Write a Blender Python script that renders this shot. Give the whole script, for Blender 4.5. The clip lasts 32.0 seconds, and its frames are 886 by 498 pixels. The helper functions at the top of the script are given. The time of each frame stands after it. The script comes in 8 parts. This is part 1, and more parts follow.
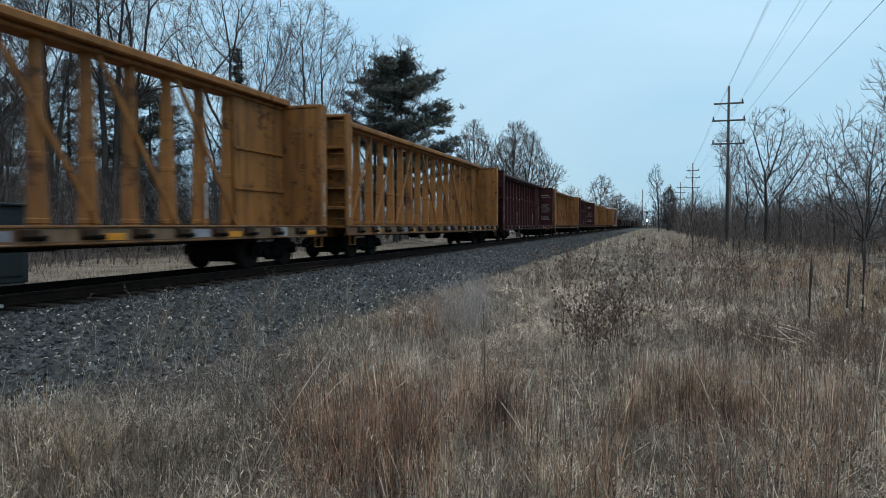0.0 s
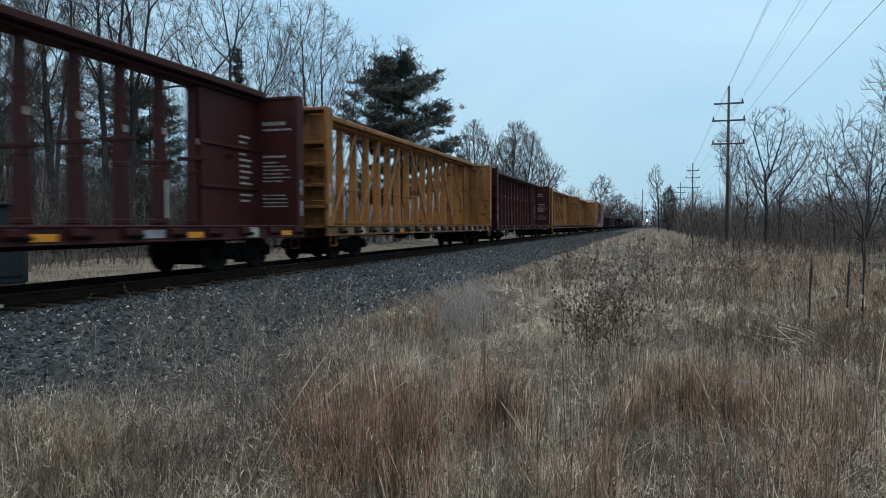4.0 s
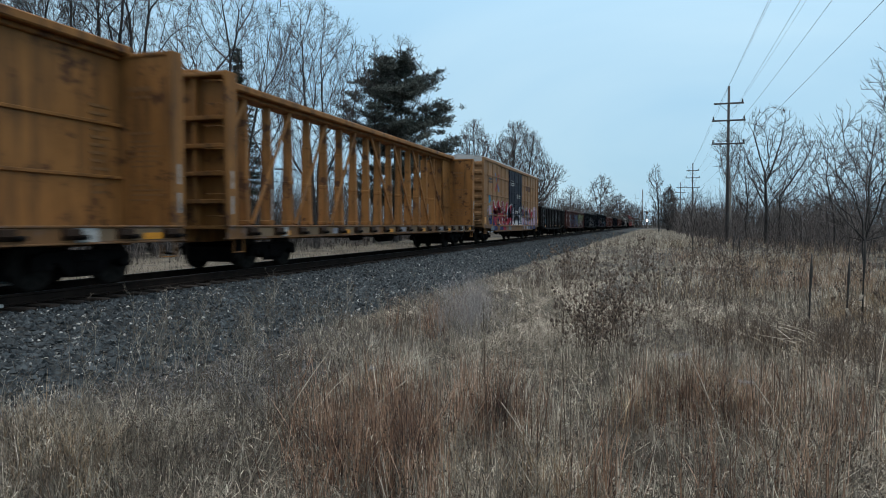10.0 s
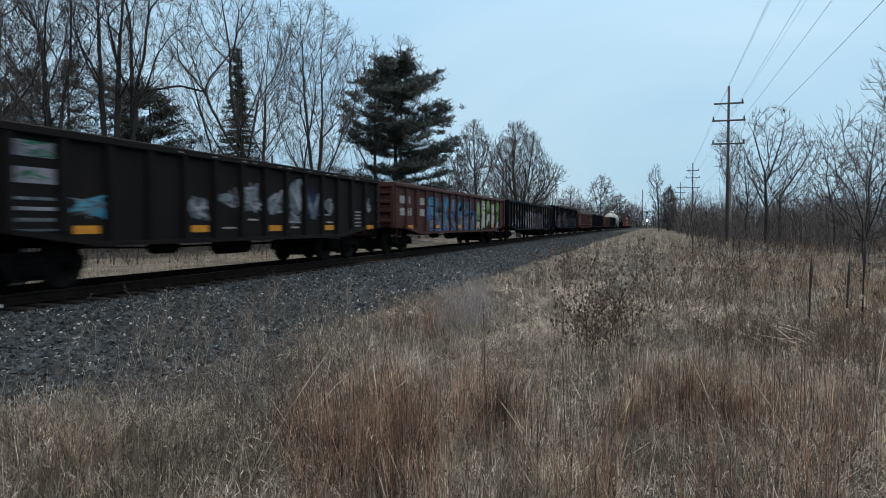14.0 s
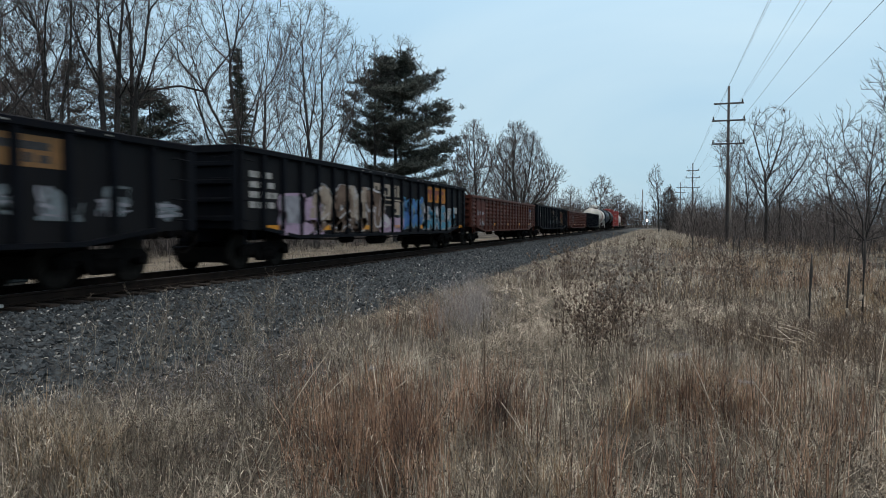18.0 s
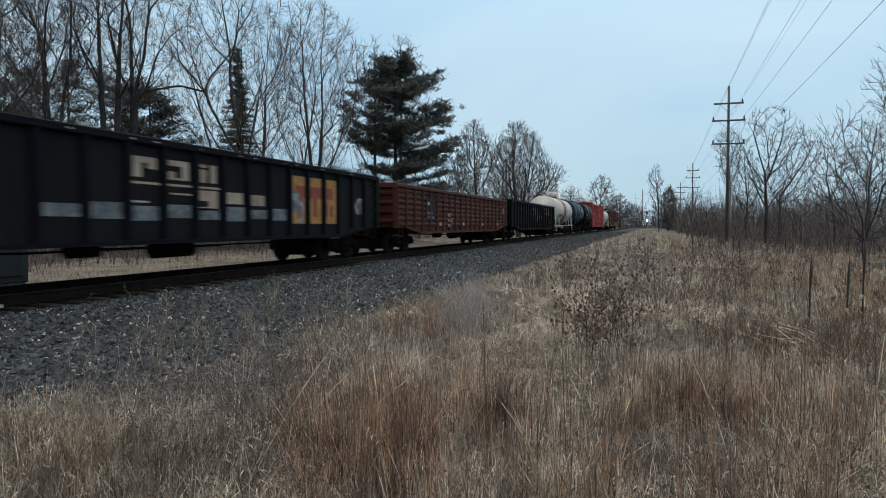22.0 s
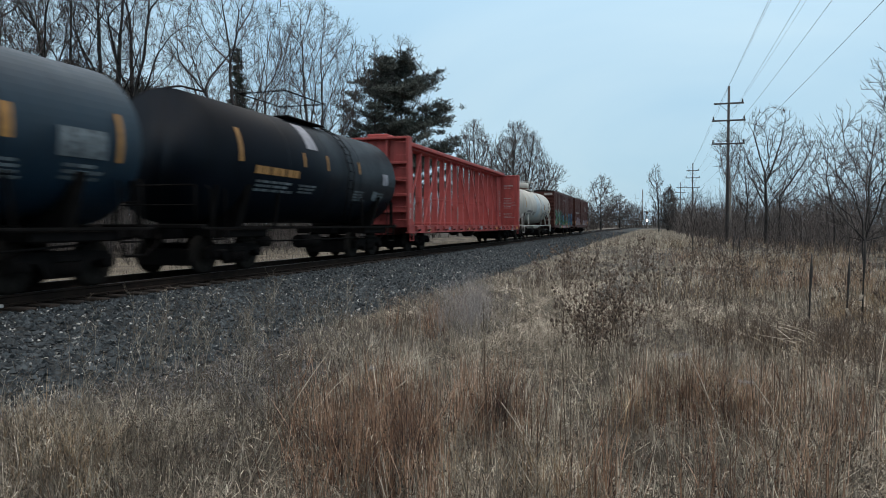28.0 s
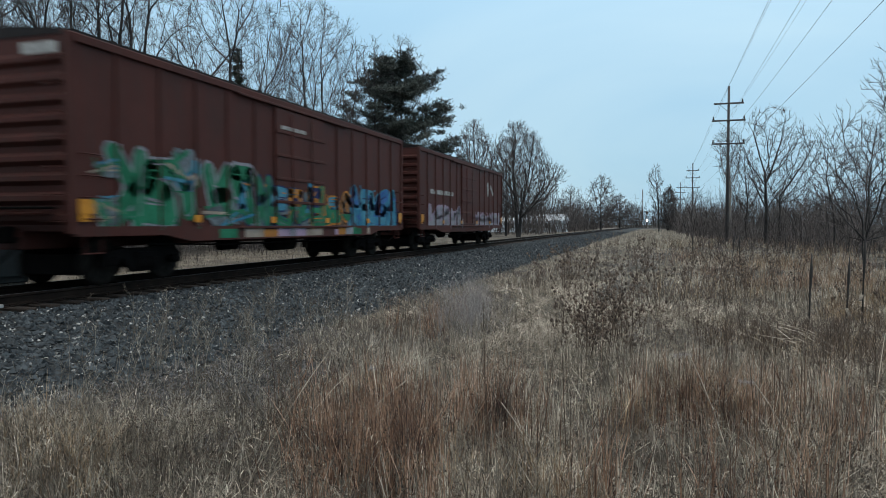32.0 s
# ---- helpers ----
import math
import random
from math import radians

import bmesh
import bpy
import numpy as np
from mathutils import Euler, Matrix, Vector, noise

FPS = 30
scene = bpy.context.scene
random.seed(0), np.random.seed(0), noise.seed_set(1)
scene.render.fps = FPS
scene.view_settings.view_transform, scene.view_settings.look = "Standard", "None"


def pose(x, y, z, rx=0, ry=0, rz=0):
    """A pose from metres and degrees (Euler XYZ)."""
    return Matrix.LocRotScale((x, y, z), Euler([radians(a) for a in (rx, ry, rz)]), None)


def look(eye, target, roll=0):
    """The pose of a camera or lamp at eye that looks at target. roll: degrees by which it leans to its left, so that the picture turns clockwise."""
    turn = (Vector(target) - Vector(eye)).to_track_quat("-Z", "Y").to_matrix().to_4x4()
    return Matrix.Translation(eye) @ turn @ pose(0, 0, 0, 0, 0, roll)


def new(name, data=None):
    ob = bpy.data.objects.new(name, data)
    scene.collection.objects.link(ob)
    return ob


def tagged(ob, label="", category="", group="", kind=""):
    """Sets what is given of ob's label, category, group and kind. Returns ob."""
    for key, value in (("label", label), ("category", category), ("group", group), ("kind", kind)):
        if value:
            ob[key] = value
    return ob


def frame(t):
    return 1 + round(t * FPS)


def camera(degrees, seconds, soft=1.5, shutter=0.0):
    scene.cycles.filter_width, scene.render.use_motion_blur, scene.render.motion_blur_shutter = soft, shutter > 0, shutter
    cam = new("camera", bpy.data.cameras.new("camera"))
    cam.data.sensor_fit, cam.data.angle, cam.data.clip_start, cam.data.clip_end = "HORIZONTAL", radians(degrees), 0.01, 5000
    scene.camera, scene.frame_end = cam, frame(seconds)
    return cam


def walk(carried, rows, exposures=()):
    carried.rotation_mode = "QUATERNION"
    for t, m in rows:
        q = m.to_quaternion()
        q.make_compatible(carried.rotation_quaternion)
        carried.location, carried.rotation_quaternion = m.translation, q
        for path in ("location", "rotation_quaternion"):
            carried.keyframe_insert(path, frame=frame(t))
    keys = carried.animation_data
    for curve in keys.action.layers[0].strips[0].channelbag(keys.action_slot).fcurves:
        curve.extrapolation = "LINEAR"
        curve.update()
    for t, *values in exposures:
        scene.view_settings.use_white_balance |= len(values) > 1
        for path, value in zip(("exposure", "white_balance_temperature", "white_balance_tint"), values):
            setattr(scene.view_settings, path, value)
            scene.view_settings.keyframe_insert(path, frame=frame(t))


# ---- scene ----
# The camera stands still beside the line; +y runs along the track, z = 0 is the ground at its feet.
cam = camera(66.0, 32.0, soft=0.95, shutter=0.45)
EYE = (0.0, 0.0, 1.62)
CAM = pose(*EYE, 90 - 2.04, 0, 17.29)
walk(cam, [(0.0, CAM), (32.0, CAM)], [(0.0, 0.03, 6130, 6), (12.0, 0.03, 6150, 6), (14.0, 0.03, 6300, 9), (17.0, 0.05, 6600, 10), (26.0, 0.05, 6600, 10), (29.0, 0.05, 6400, 8), (32.0, 0.02, 6250, 6)])

TRACK_X = -11.07      # centre line of the track
RAIL_Z = 0.456        # top of the rails
FLOOR_Z = RAIL_Z + 0.114  # datum of the car bodies
UNIT = 13.5           # metres that the train goes in a second, halfway through


def train_y(c, t):
    """Place along the track of the point c of the train at t seconds."""
    return UNIT * (c - t - 0.0059 * (t - 16.0) ** 2 / 2) - 2.96


# ---- world and sun: a thin evening overcast ----
world = bpy.data.worlds.new("evening_sky")
scene.world = world
world.use_nodes = True
wn, wl = world.node_tree.nodes, world.node_tree.links
wn.clear()
w_out = wn.new("ShaderNodeOutputWorld")
w_bg = wn.new("ShaderNodeBackground")
w_sky = wn.new("ShaderNodeTexSky")
w_sky.sky_type = "NISHITA"
w_sky.sun_disc = False
w_sky.sun_elevation = radians(14)
w_sky.sun_rotation = radians(200)
w_gain = wn.new("ShaderNodeVectorMath")
w_gain.operation = "SCALE"
w_gain.inputs["Scale"].default_value = 0.11
w_co = wn.new("ShaderNodeTexCoord")
w_sep = wn.new("ShaderNodeSeparateXYZ")
w_add = wn.new("ShaderNodeMath")
w_add.operation = "ADD"
w_add.inputs[1].default_value = 0.22
w_abs = wn.new("ShaderNodeMath")
w_abs.operation = "ABSOLUTE"
w_div = wn.new("ShaderNodeVectorMath")
w_div.operation = "DIVIDE"
w_comb = wn.new("ShaderNodeCombineXYZ")
w_noise = wn.new("ShaderNodeTexNoise")
w_noise.inputs["Scale"].default_value = 0.55
w_noise.inputs["Detail"].default_value = 5
w_noise.inputs["Distortion"].default_value = 0.6
w_ramp = wn.new("ShaderNodeValToRGB")
w_ramp.color_ramp.elements[0].position, w_ramp.color_ramp.elements[0].color = 0.34, (0.367, 0.604, 0.813, 1)
w_ramp.color_ramp.elements[1].position, w_ramp.color_ramp.elements[1].color = 0.68, (0.592, 0.779, 0.897, 1)
w_mix = wn.new("ShaderNodeMix")
w_mix.data_type = "RGBA"
w_mix.inputs[0].default_value = 0.85
wl.new(w_co.outputs["Generated"], w_sep.inputs[0])
wl.new(w_sep.outputs["Z"], w_abs.inputs[0])
wl.new(w_abs.outputs[0], w_add.inputs[0])
for axis in "XYZ":
    wl.new(w_add.outputs[0], w_comb.inputs[axis])
wl.new(w_co.outputs["Generated"], w_div.inputs[0])
wl.new(w_comb.outputs[0], w_div.inputs[1])
wl.new(w_div.outputs[0], w_noise.inputs["Vector"])
wl.new(w_noise.outputs["Fac"], w_ramp.inputs["Fac"])
wl.new(w_sky.outputs[0], w_gain.inputs[0])
wl.new(w_gain.outputs[0], w_mix.inputs[6])
wl.new(w_ramp.outputs[0], w_mix.inputs[7])
# an overcast sky is brighter and whiter overhead than at the horizon
w_sq = wn.new("ShaderNodeMath")
w_sq.operation = "MULTIPLY"
w_rise = wn.new("ShaderNodeMath")
w_rise.operation = "MULTIPLY_ADD"
w_rise.inputs[1].default_value, w_rise.inputs[2].default_value = 1.9, 0.97
w_high = wn.new("ShaderNodeMapRange")
w_high.interpolation_type = "SMOOTHSTEP"
w_high.inputs[1].default_value, w_high.inputs[2].default_value = 0.28, 0.85
w_top = wn.new("ShaderNodeMix")
w_top.data_type = "RGBA"
w_top.inputs[7].default_value = (0.80, 0.765, 0.74, 1)
wl.new(w_abs.outputs[0], w_sq.inputs[0])
wl.new(w_abs.outputs[0], w_sq.inputs[1])
wl.new(w_sq.outputs[0], w_rise.inputs[0])
wl.new(w_abs.outputs[0], w_high.inputs[0])
wl.new(w_high.outputs[0], w_top.inputs[0])
wl.new(w_mix.outputs[2], w_top.inputs[6])
wl.new(w_rise.outputs[0], w_bg.inputs["Strength"])
wl.new(w_top.outputs[2], w_bg.inputs["Color"])
wl.new(w_bg.outputs[0], w_out.inputs[0])

sun_data = bpy.data.lights.new("sun", "SUN")
sun_data.energy, sun_data.angle, sun_data.color = 0.7, radians(20), (1.0, 0.95, 0.88)
sun = new("sun", sun_data)
sun.matrix_world = look((0, 0, 40), (-5, -9, 0))


# ---- materials ----
def material(name, base, other=None, rough=0.8, metal=0.0, scale=6.0, fine=60.0, bump=0.25, third=None, island=False, each=0.0,
             stretch=(1, 1, 1), spec=0.3, bump_far=0.02, emit=0.0, lo=0.38, hi=0.66, clump=False):
    """Two scales of noise between two or three colours; island: tone by loose piece; each: tone by object."""
    m = bpy.data.materials.new(name)
    m.use_nodes = True
    n, l = m.node_tree.nodes, m.node_tree.links
    b = n["Principled BSDF"]
    b.inputs["Roughness"].default_value = rough
    b.inputs["Metallic"].default_value = metal
    b.inputs["Specular IOR Level"].default_value = spec
    other = other or tuple(v * 0.7 for v in base)
    co = n.new("ShaderNodeTexCoord")
    mp = n.new("ShaderNodeMapping")
    mp.inputs["Scale"].default_value = stretch
    l.new(co.outputs["Object"], mp.inputs[0])
    big = n.new("ShaderNodeTexNoise")
    big.inputs["Scale"].default_value, big.inputs["Detail"].default_value = scale, 4
    small = n.new("ShaderNodeTexNoise")
    small.inputs["Scale"].default_value, small.inputs["Detail"].default_value = fine, 3
    l.new(mp.outputs[0], big.inputs["Vector"])
    l.new(mp.outputs[0], small.inputs["Vector"])
    ramp = n.new("ShaderNodeValToRGB")
    ramp.color_ramp.elements[0].position, ramp.color_ramp.elements[0].color = lo, (*base, 1)
    ramp.color_ramp.elements[1].position, ramp.color_ramp.elements[1].color = hi, (*other, 1)
    if third:
        e = ramp.color_ramp.elements.new(0.5 * (lo + hi) + 0.08)
        e.color = (*third, 1)
    tone = n.new("ShaderNodeMath")
    tone.operation = "MULTIPLY_ADD"
    tone.inputs[1].default_value = 0.35
    l.new(small.outputs["Fac"], tone.inputs[0])
    sub = n.new("ShaderNodeMath")
    sub.operation = "MULTIPLY_ADD"
    sub.inputs[1].default_value = 0.8
    sub.inputs[2].default_value = -0.08
    l.new(big.outputs["Fac"], sub.inputs[0])
    l.new(sub.outputs[0], tone.inputs[2])
    last = tone.outputs[0]
    if island or each:
        src = n.new("ShaderNodeNewGeometry").outputs["Random Per Island"] if island else n.new("ShaderNodeObjectInfo").outputs["Random"]
        add = n.new("ShaderNodeMath")
        add.operation = "MULTIPLY_ADD"
        add.inputs[1].default_value = 0.32 if clump else 0.5 if island else each
        l.new(src, add.inputs[0])
        cut = n.new("ShaderNodeMath")
        cut.operation = "MULTIPLY_ADD"
        cut.inputs[1].default_value, cut.inputs[2].default_value = (1.5, -0.4) if clump else (0.6, -0.05) if island else (1.0, -each / 2)
        l.new(last, cut.inputs[0])
        l.new(cut.outputs[0], add.inputs[2])
        last = add.outputs[0]
    l.new(last, ramp.inputs["Fac"])
    l.new(ramp.outputs[0], b.inputs["Base Color"])
    if emit:
        l.new(ramp.outputs[0], b.inputs["Emission Color"])
        b.inputs["Emission Strength"].default_value = emit
    if bump:
        bp = n.new("ShaderNodeBump")
        bp.inputs["Strength"].default_value, bp.inputs["Distance"].default_value = bump, bump_far
        l.new(small.outputs["Fac"], bp.inputs["Height"])
        l.new(bp.outputs[0], b.inputs["Normal"])
    return m


def paint(name, base, dirt=(0.035, 0.03, 0.026), rough=0.55, amount=0.5, streak=True, rust=None, gloss=0.12, rust_from=0.6):
    """Weathered car paint: vertical streaks of dirt, grime and rust blooms."""
    m = bpy.data.materials.new(name)
    m.use_nodes = True
    n, l = m.node_tree.nodes, m.node_tree.links
    b = n["Principled BSDF"]
    b.inputs["Specular IOR Level"].default_value = gloss
    co = n.new("ShaderNodeTexCoord")
    oi = n.new("ShaderNodeObjectInfo")
    off = n.new("ShaderNodeVectorMath")
    off.operation = "ADD"
    l.new(co.outputs["Object"], off.inputs[0])
    l.new(oi.outputs["Random"], off.inputs[1])
    mp = n.new("ShaderNodeMapping")
    mp.inputs["Scale"].default_value = (3.0, 3.0, 0.35 if streak else 2.0)
    l.new(off.outputs[0], mp.inputs[0])
    st = n.new("ShaderNodeTexNoise")
    st.inputs["Scale"].default_value, st.inputs["Detail"].default_value = 1.6, 6
    l.new(mp.outputs[0], st.inputs["Vector"])
    bl = n.new("ShaderNodeTexNoise")
    bl.inputs["Scale"].default_value, bl.inputs["Detail"].default_value, bl.inputs["Roughness"].default_value = 0.9, 8, 0.65
    l.new(off.outputs[0], bl.inputs["Vector"])
    fade = n.new("ShaderNodeValToRGB")
    fade.color_ramp.elements[0].position, fade.color_ramp.elements[0].color = 0.3, (*[v * 0.78 for v in base], 1)
    fade.color_ramp.elements[1].position, fade.color_ramp.elements[1].color = 0.7, (*[min(1, v * 1.12 + min(0.004, v * 0.25)) for v in base], 1)
    l.new(bl.outputs["Fac"], fade.inputs["Fac"])
    mask = n.new("ShaderNodeMapRange")
    mask.inputs[1].default_value, mask.inputs[2].default_value = 0.46, 0.78
    mask.inputs[3].default_value, mask.inputs[4].default_value = 0.0, amount
    l.new(st.outputs["Fac"], mask.inputs[0])
    mix = n.new("ShaderNodeMix")
    mix.data_type = "RGBA"
    mix.inputs[7].default_value = (*dirt, 1)
    l.new(mask.outputs[0], mix.inputs[0])
    l.new(fade.outputs[0], mix.inputs[6])
    last = mix.outputs[2]
    if rust:
        spot = n.new("ShaderNodeTexNoise")
        spot.inputs["Scale"].default_value, spot.inputs["Detail"].default_value, spot.inputs["Roughness"].default_value = 2.2, 9, 0.7
        l.new(off.outputs[0], spot.inputs["Vector"])
        rm = n.new("ShaderNodeMapRange")
        rm.inputs[1].default_value, rm.inputs[2].default_value = rust_from, rust_from + 0.08
        l.new(spot.outputs["Fac"], rm.inputs[0])
        mx = n.new("ShaderNodeMix")
        mx.data_type = "RGBA"
        mx.inputs[7].default_value = (*rust, 1)
        l.new(rm.outputs[0], mx.inputs[0])
        l.new(last, mx.inputs[6])
        last = mx.outputs[2]
    l.new(last, b.inputs["Base Color"])
    rr = n.new("ShaderNodeMapRange")
    rr.inputs[3].default_value, rr.inputs[4].default_value = rough - 0.12, min(1, rough + 0.25)
    l.new(bl.outputs["Fac"], rr.inputs[0])
    l.new(rr.outputs[0], b.inputs["Roughness"])
    fine = n.new("ShaderNodeTexNoise")
    fine.inputs["Scale"].default_value, fine.inputs["Detail"].default_value = 30, 3
    l.new(off.outputs[0], fine.inputs["Vector"])
    bp = n.new("ShaderNodeBump")
    bp.inputs["Strength"].default_value, bp.inputs["Distance"].default_value = 0.12, 0.01
    l.new(fine.outputs["Fac"], bp.inputs["Height"])
    l.new(bp.outputs[0], b.inputs["Normal"])
    return m


YELLOW = paint("yellow_car_paint", (0.225, 0.105, 0.032), dirt=(0.055, 0.032, 0.018), amount=0.9, rust=(0.07, 0.034, 0.018), rust_from=0.55)
SILL_YELLOW = paint("worn_yellow_sill_paint", (0.145, 0.072, 0.029), dirt=(0.035, 0.024, 0.016), amount=0.95, rust=(0.13, 0.09, 0.072), rust_from=0.52)
SILL_PALE = paint("bleached_sill_paint", (0.165, 0.115, 0.07), dirt=(0.075, 0.05, 0.035), amount=0.8, rust=(0.06, 0.03, 0.018), rust_from=0.58)
DARK_RUST = paint("dark_rusty_bracket_steel", (0.03, 0.016, 0.010), dirt=(0.016, 0.011, 0.009), amount=0.6)
YELLOW_BOX = paint("buff_yellow_car_paint", (0.235, 0.128, 0.06), dirt=(0.07, 0.04, 0.022), amount=0.6, rust=(0.14, 0.065, 0.026), rust_from=0.58)
MAROON = paint("maroon_car_paint", (0.036, 0.0096, 0.0094), dirt=(0.026, 0.015, 0.014), amount=0.5)
MAROON_BOX = paint("brown_red_car_paint", (0.062, 0.020, 0.016), amount=0.45)
RED = paint("red_car_paint", (0.32, 0.07, 0.066), amount=0.45, rust=(0.15, 0.03, 0.02))
BLACK_GON = paint("black_car_paint", (0.0044, 0.0054, 0.0078), dirt=(0.0105, 0.0092, 0.0088), amount=0.5, gloss=0.035)
GREY_GON = paint("faded_black_car_paint", (0.0098, 0.0084, 0.0084), dirt=(0.017, 0.0128, 0.0114), amount=0.6, gloss=0.05)
BLACK_SHEET = paint("worn_black_side_paint", (0.0064, 0.0068, 0.0082), dirt=(0.0125, 0.0108, 0.0105), amount=0.6, gloss=0.06)
RUST_GON = paint("rust_red_car_paint", (0.055, 0.0155, 0.0105), dirt=(0.018, 0.009, 0.0075), amount=0.6, rust=(0.10, 0.034, 0.018))
RED_PANEL = paint("repainted_red_side_panel", (0.075, 0.0195, 0.0135), dirt=(0.03, 0.012, 0.01), amount=0.5)
BROWN_GON = paint("faded_maroon_car_paint", (0.055, 0.019, 0.016), dirt=(0.04, 0.025, 0.02), amount=0.5)
WHITE_TANK = paint("white_tank_paint", (0.43, 0.43, 0.405), dirt=(0.27, 0.235, 0.19), amount=0.5, rough=0.45, gloss=0.3)
NAVY_TANK = paint("navy_tank_paint", (0.006, 0.010, 0.018), dirt=(0.005, 0.006, 0.008), amount=0.4, rough=0.45, gloss=0.15)
BLUE_TANK = paint("faded_blue_tank_paint", (0.0052, 0.0178, 0.034), dirt=(0.003, 0.0062, 0.0098), amount=0.5, rough=0.38, gloss=0.2)
BLACK_TANK = paint("black_tank_paint", (0.0024, 0.005, 0.0092), dirt=(0.0032, 0.005, 0.0078), amount=0.4, rough=0.42, gloss=0.1)
PALE_BLUE = paint("pale_blue_tank_paint", (0.36, 0.43, 0.47), dirt=(0.25, 0.27, 0.27), amount=0.5, rough=0.5, gloss=0.25)
DOME_RUST = paint("rusty_dome_steel", (0.05, 0.024, 0.017), dirt=(0.02, 0.012, 0.01), amount=0.6)
DARK_ROOF = paint("dark_tarred_roof", (0.012, 0.0095, 0.0095), dirt=(0.03, 0.022, 0.02), amount=0.5)
RUST_BAND = paint("brown_spill_coating", (0.17, 0.08, 0.06), dirt=(0.10, 0.05, 0.04), amount=0.5)
DOOR_BLUE = paint("dark_blue_door_paint", (0.004, 0.0058, 0.015), amount=0.4)
TRUCK = paint("grimy_cast_steel", (0.006, 0.0056, 0.0056), dirt=(0.017, 0.0145, 0.0135), amount=0.5, rough=0.85, streak=False, gloss=0.03)
WHEEL = material("wheel_steel", (0.010, 0.009, 0.008), (0.022, 0.019, 0.017), rough=0.8, metal=0.0, spec=0.05, scale=9)
# rail colour also holds the shade under the train
RAIL = material("rail_steel", (0.010, 0.0075, 0.0065), (0.020, 0.014, 0.011), rough=0.85, metal=0.0, spec=0.08, scale=3)
RAIL_TOP = material("worn_rail_head", (0.10, 0.10, 0.105), (0.06, 0.06, 0.06), rough=0.45, metal=0.9, scale=3, bump=0.05)
# creosote brown, darkened further for the shade under the train
WOOD_TIE = material("creosoted_wood", (0.014, 0.010, 0.008), (0.034, 0.025, 0.020), rough=0.9, scale=5, fine=40, stretch=(0.3, 4, 4), bump=0.6, each=0.3)
PLATE = material("pale_galvanised_clip", (0.42, 0.42, 0.42), (0.3, 0.29, 0.28), rough=0.6, metal=0.4)
ROOF = paint("galvanised_roof_panel", (0.42, 0.43, 0.44), dirt=(0.2, 0.18, 0.16), amount=0.5, rough=0.5)
WHITE = material("white_stencil_paint", (0.36, 0.355, 0.34), (0.16, 0.155, 0.15), rough=0.7, scale=7, bump=0)
REFLECT = material("yellow_reflector", (0.55, 0.235, 0.017), (0.38, 0.155, 0.013), rough=0.35, scale=12, bump=0)
DARK = material("black_stencil_paint", (0.018, 0.018, 0.02), (0.04, 0.04, 0.042), rough=0.7, bump=0)
GREY_INK = material("faded_grey_stencil_paint", (0.10, 0.105, 0.115), (0.2, 0.205, 0.21), rough=0.7, scale=7, bump=0)
FADED = material("worn_brown_stencil", (0.13, 0.07, 0.028), (0.20, 0.10, 0.035), rough=0.7, scale=9, bump=0)
SIGN_RED = material("faded_red_sign_paint", (0.21, 0.055, 0.03), (0.13, 0.04, 0.025), rough=0.7, bump=0)
TAN_INK = material("worn_tan_lettering", (0.27, 0.165, 0.095), (0.13, 0.078, 0.046), rough=0.75, scale=5, fine=18, bump=0, lo=0.34, hi=0.7)
GOLD = material("ochre_stencil_paint", (0.33, 0.17, 0.05), (0.21, 0.11, 0.035), rough=0.6, bump=0)
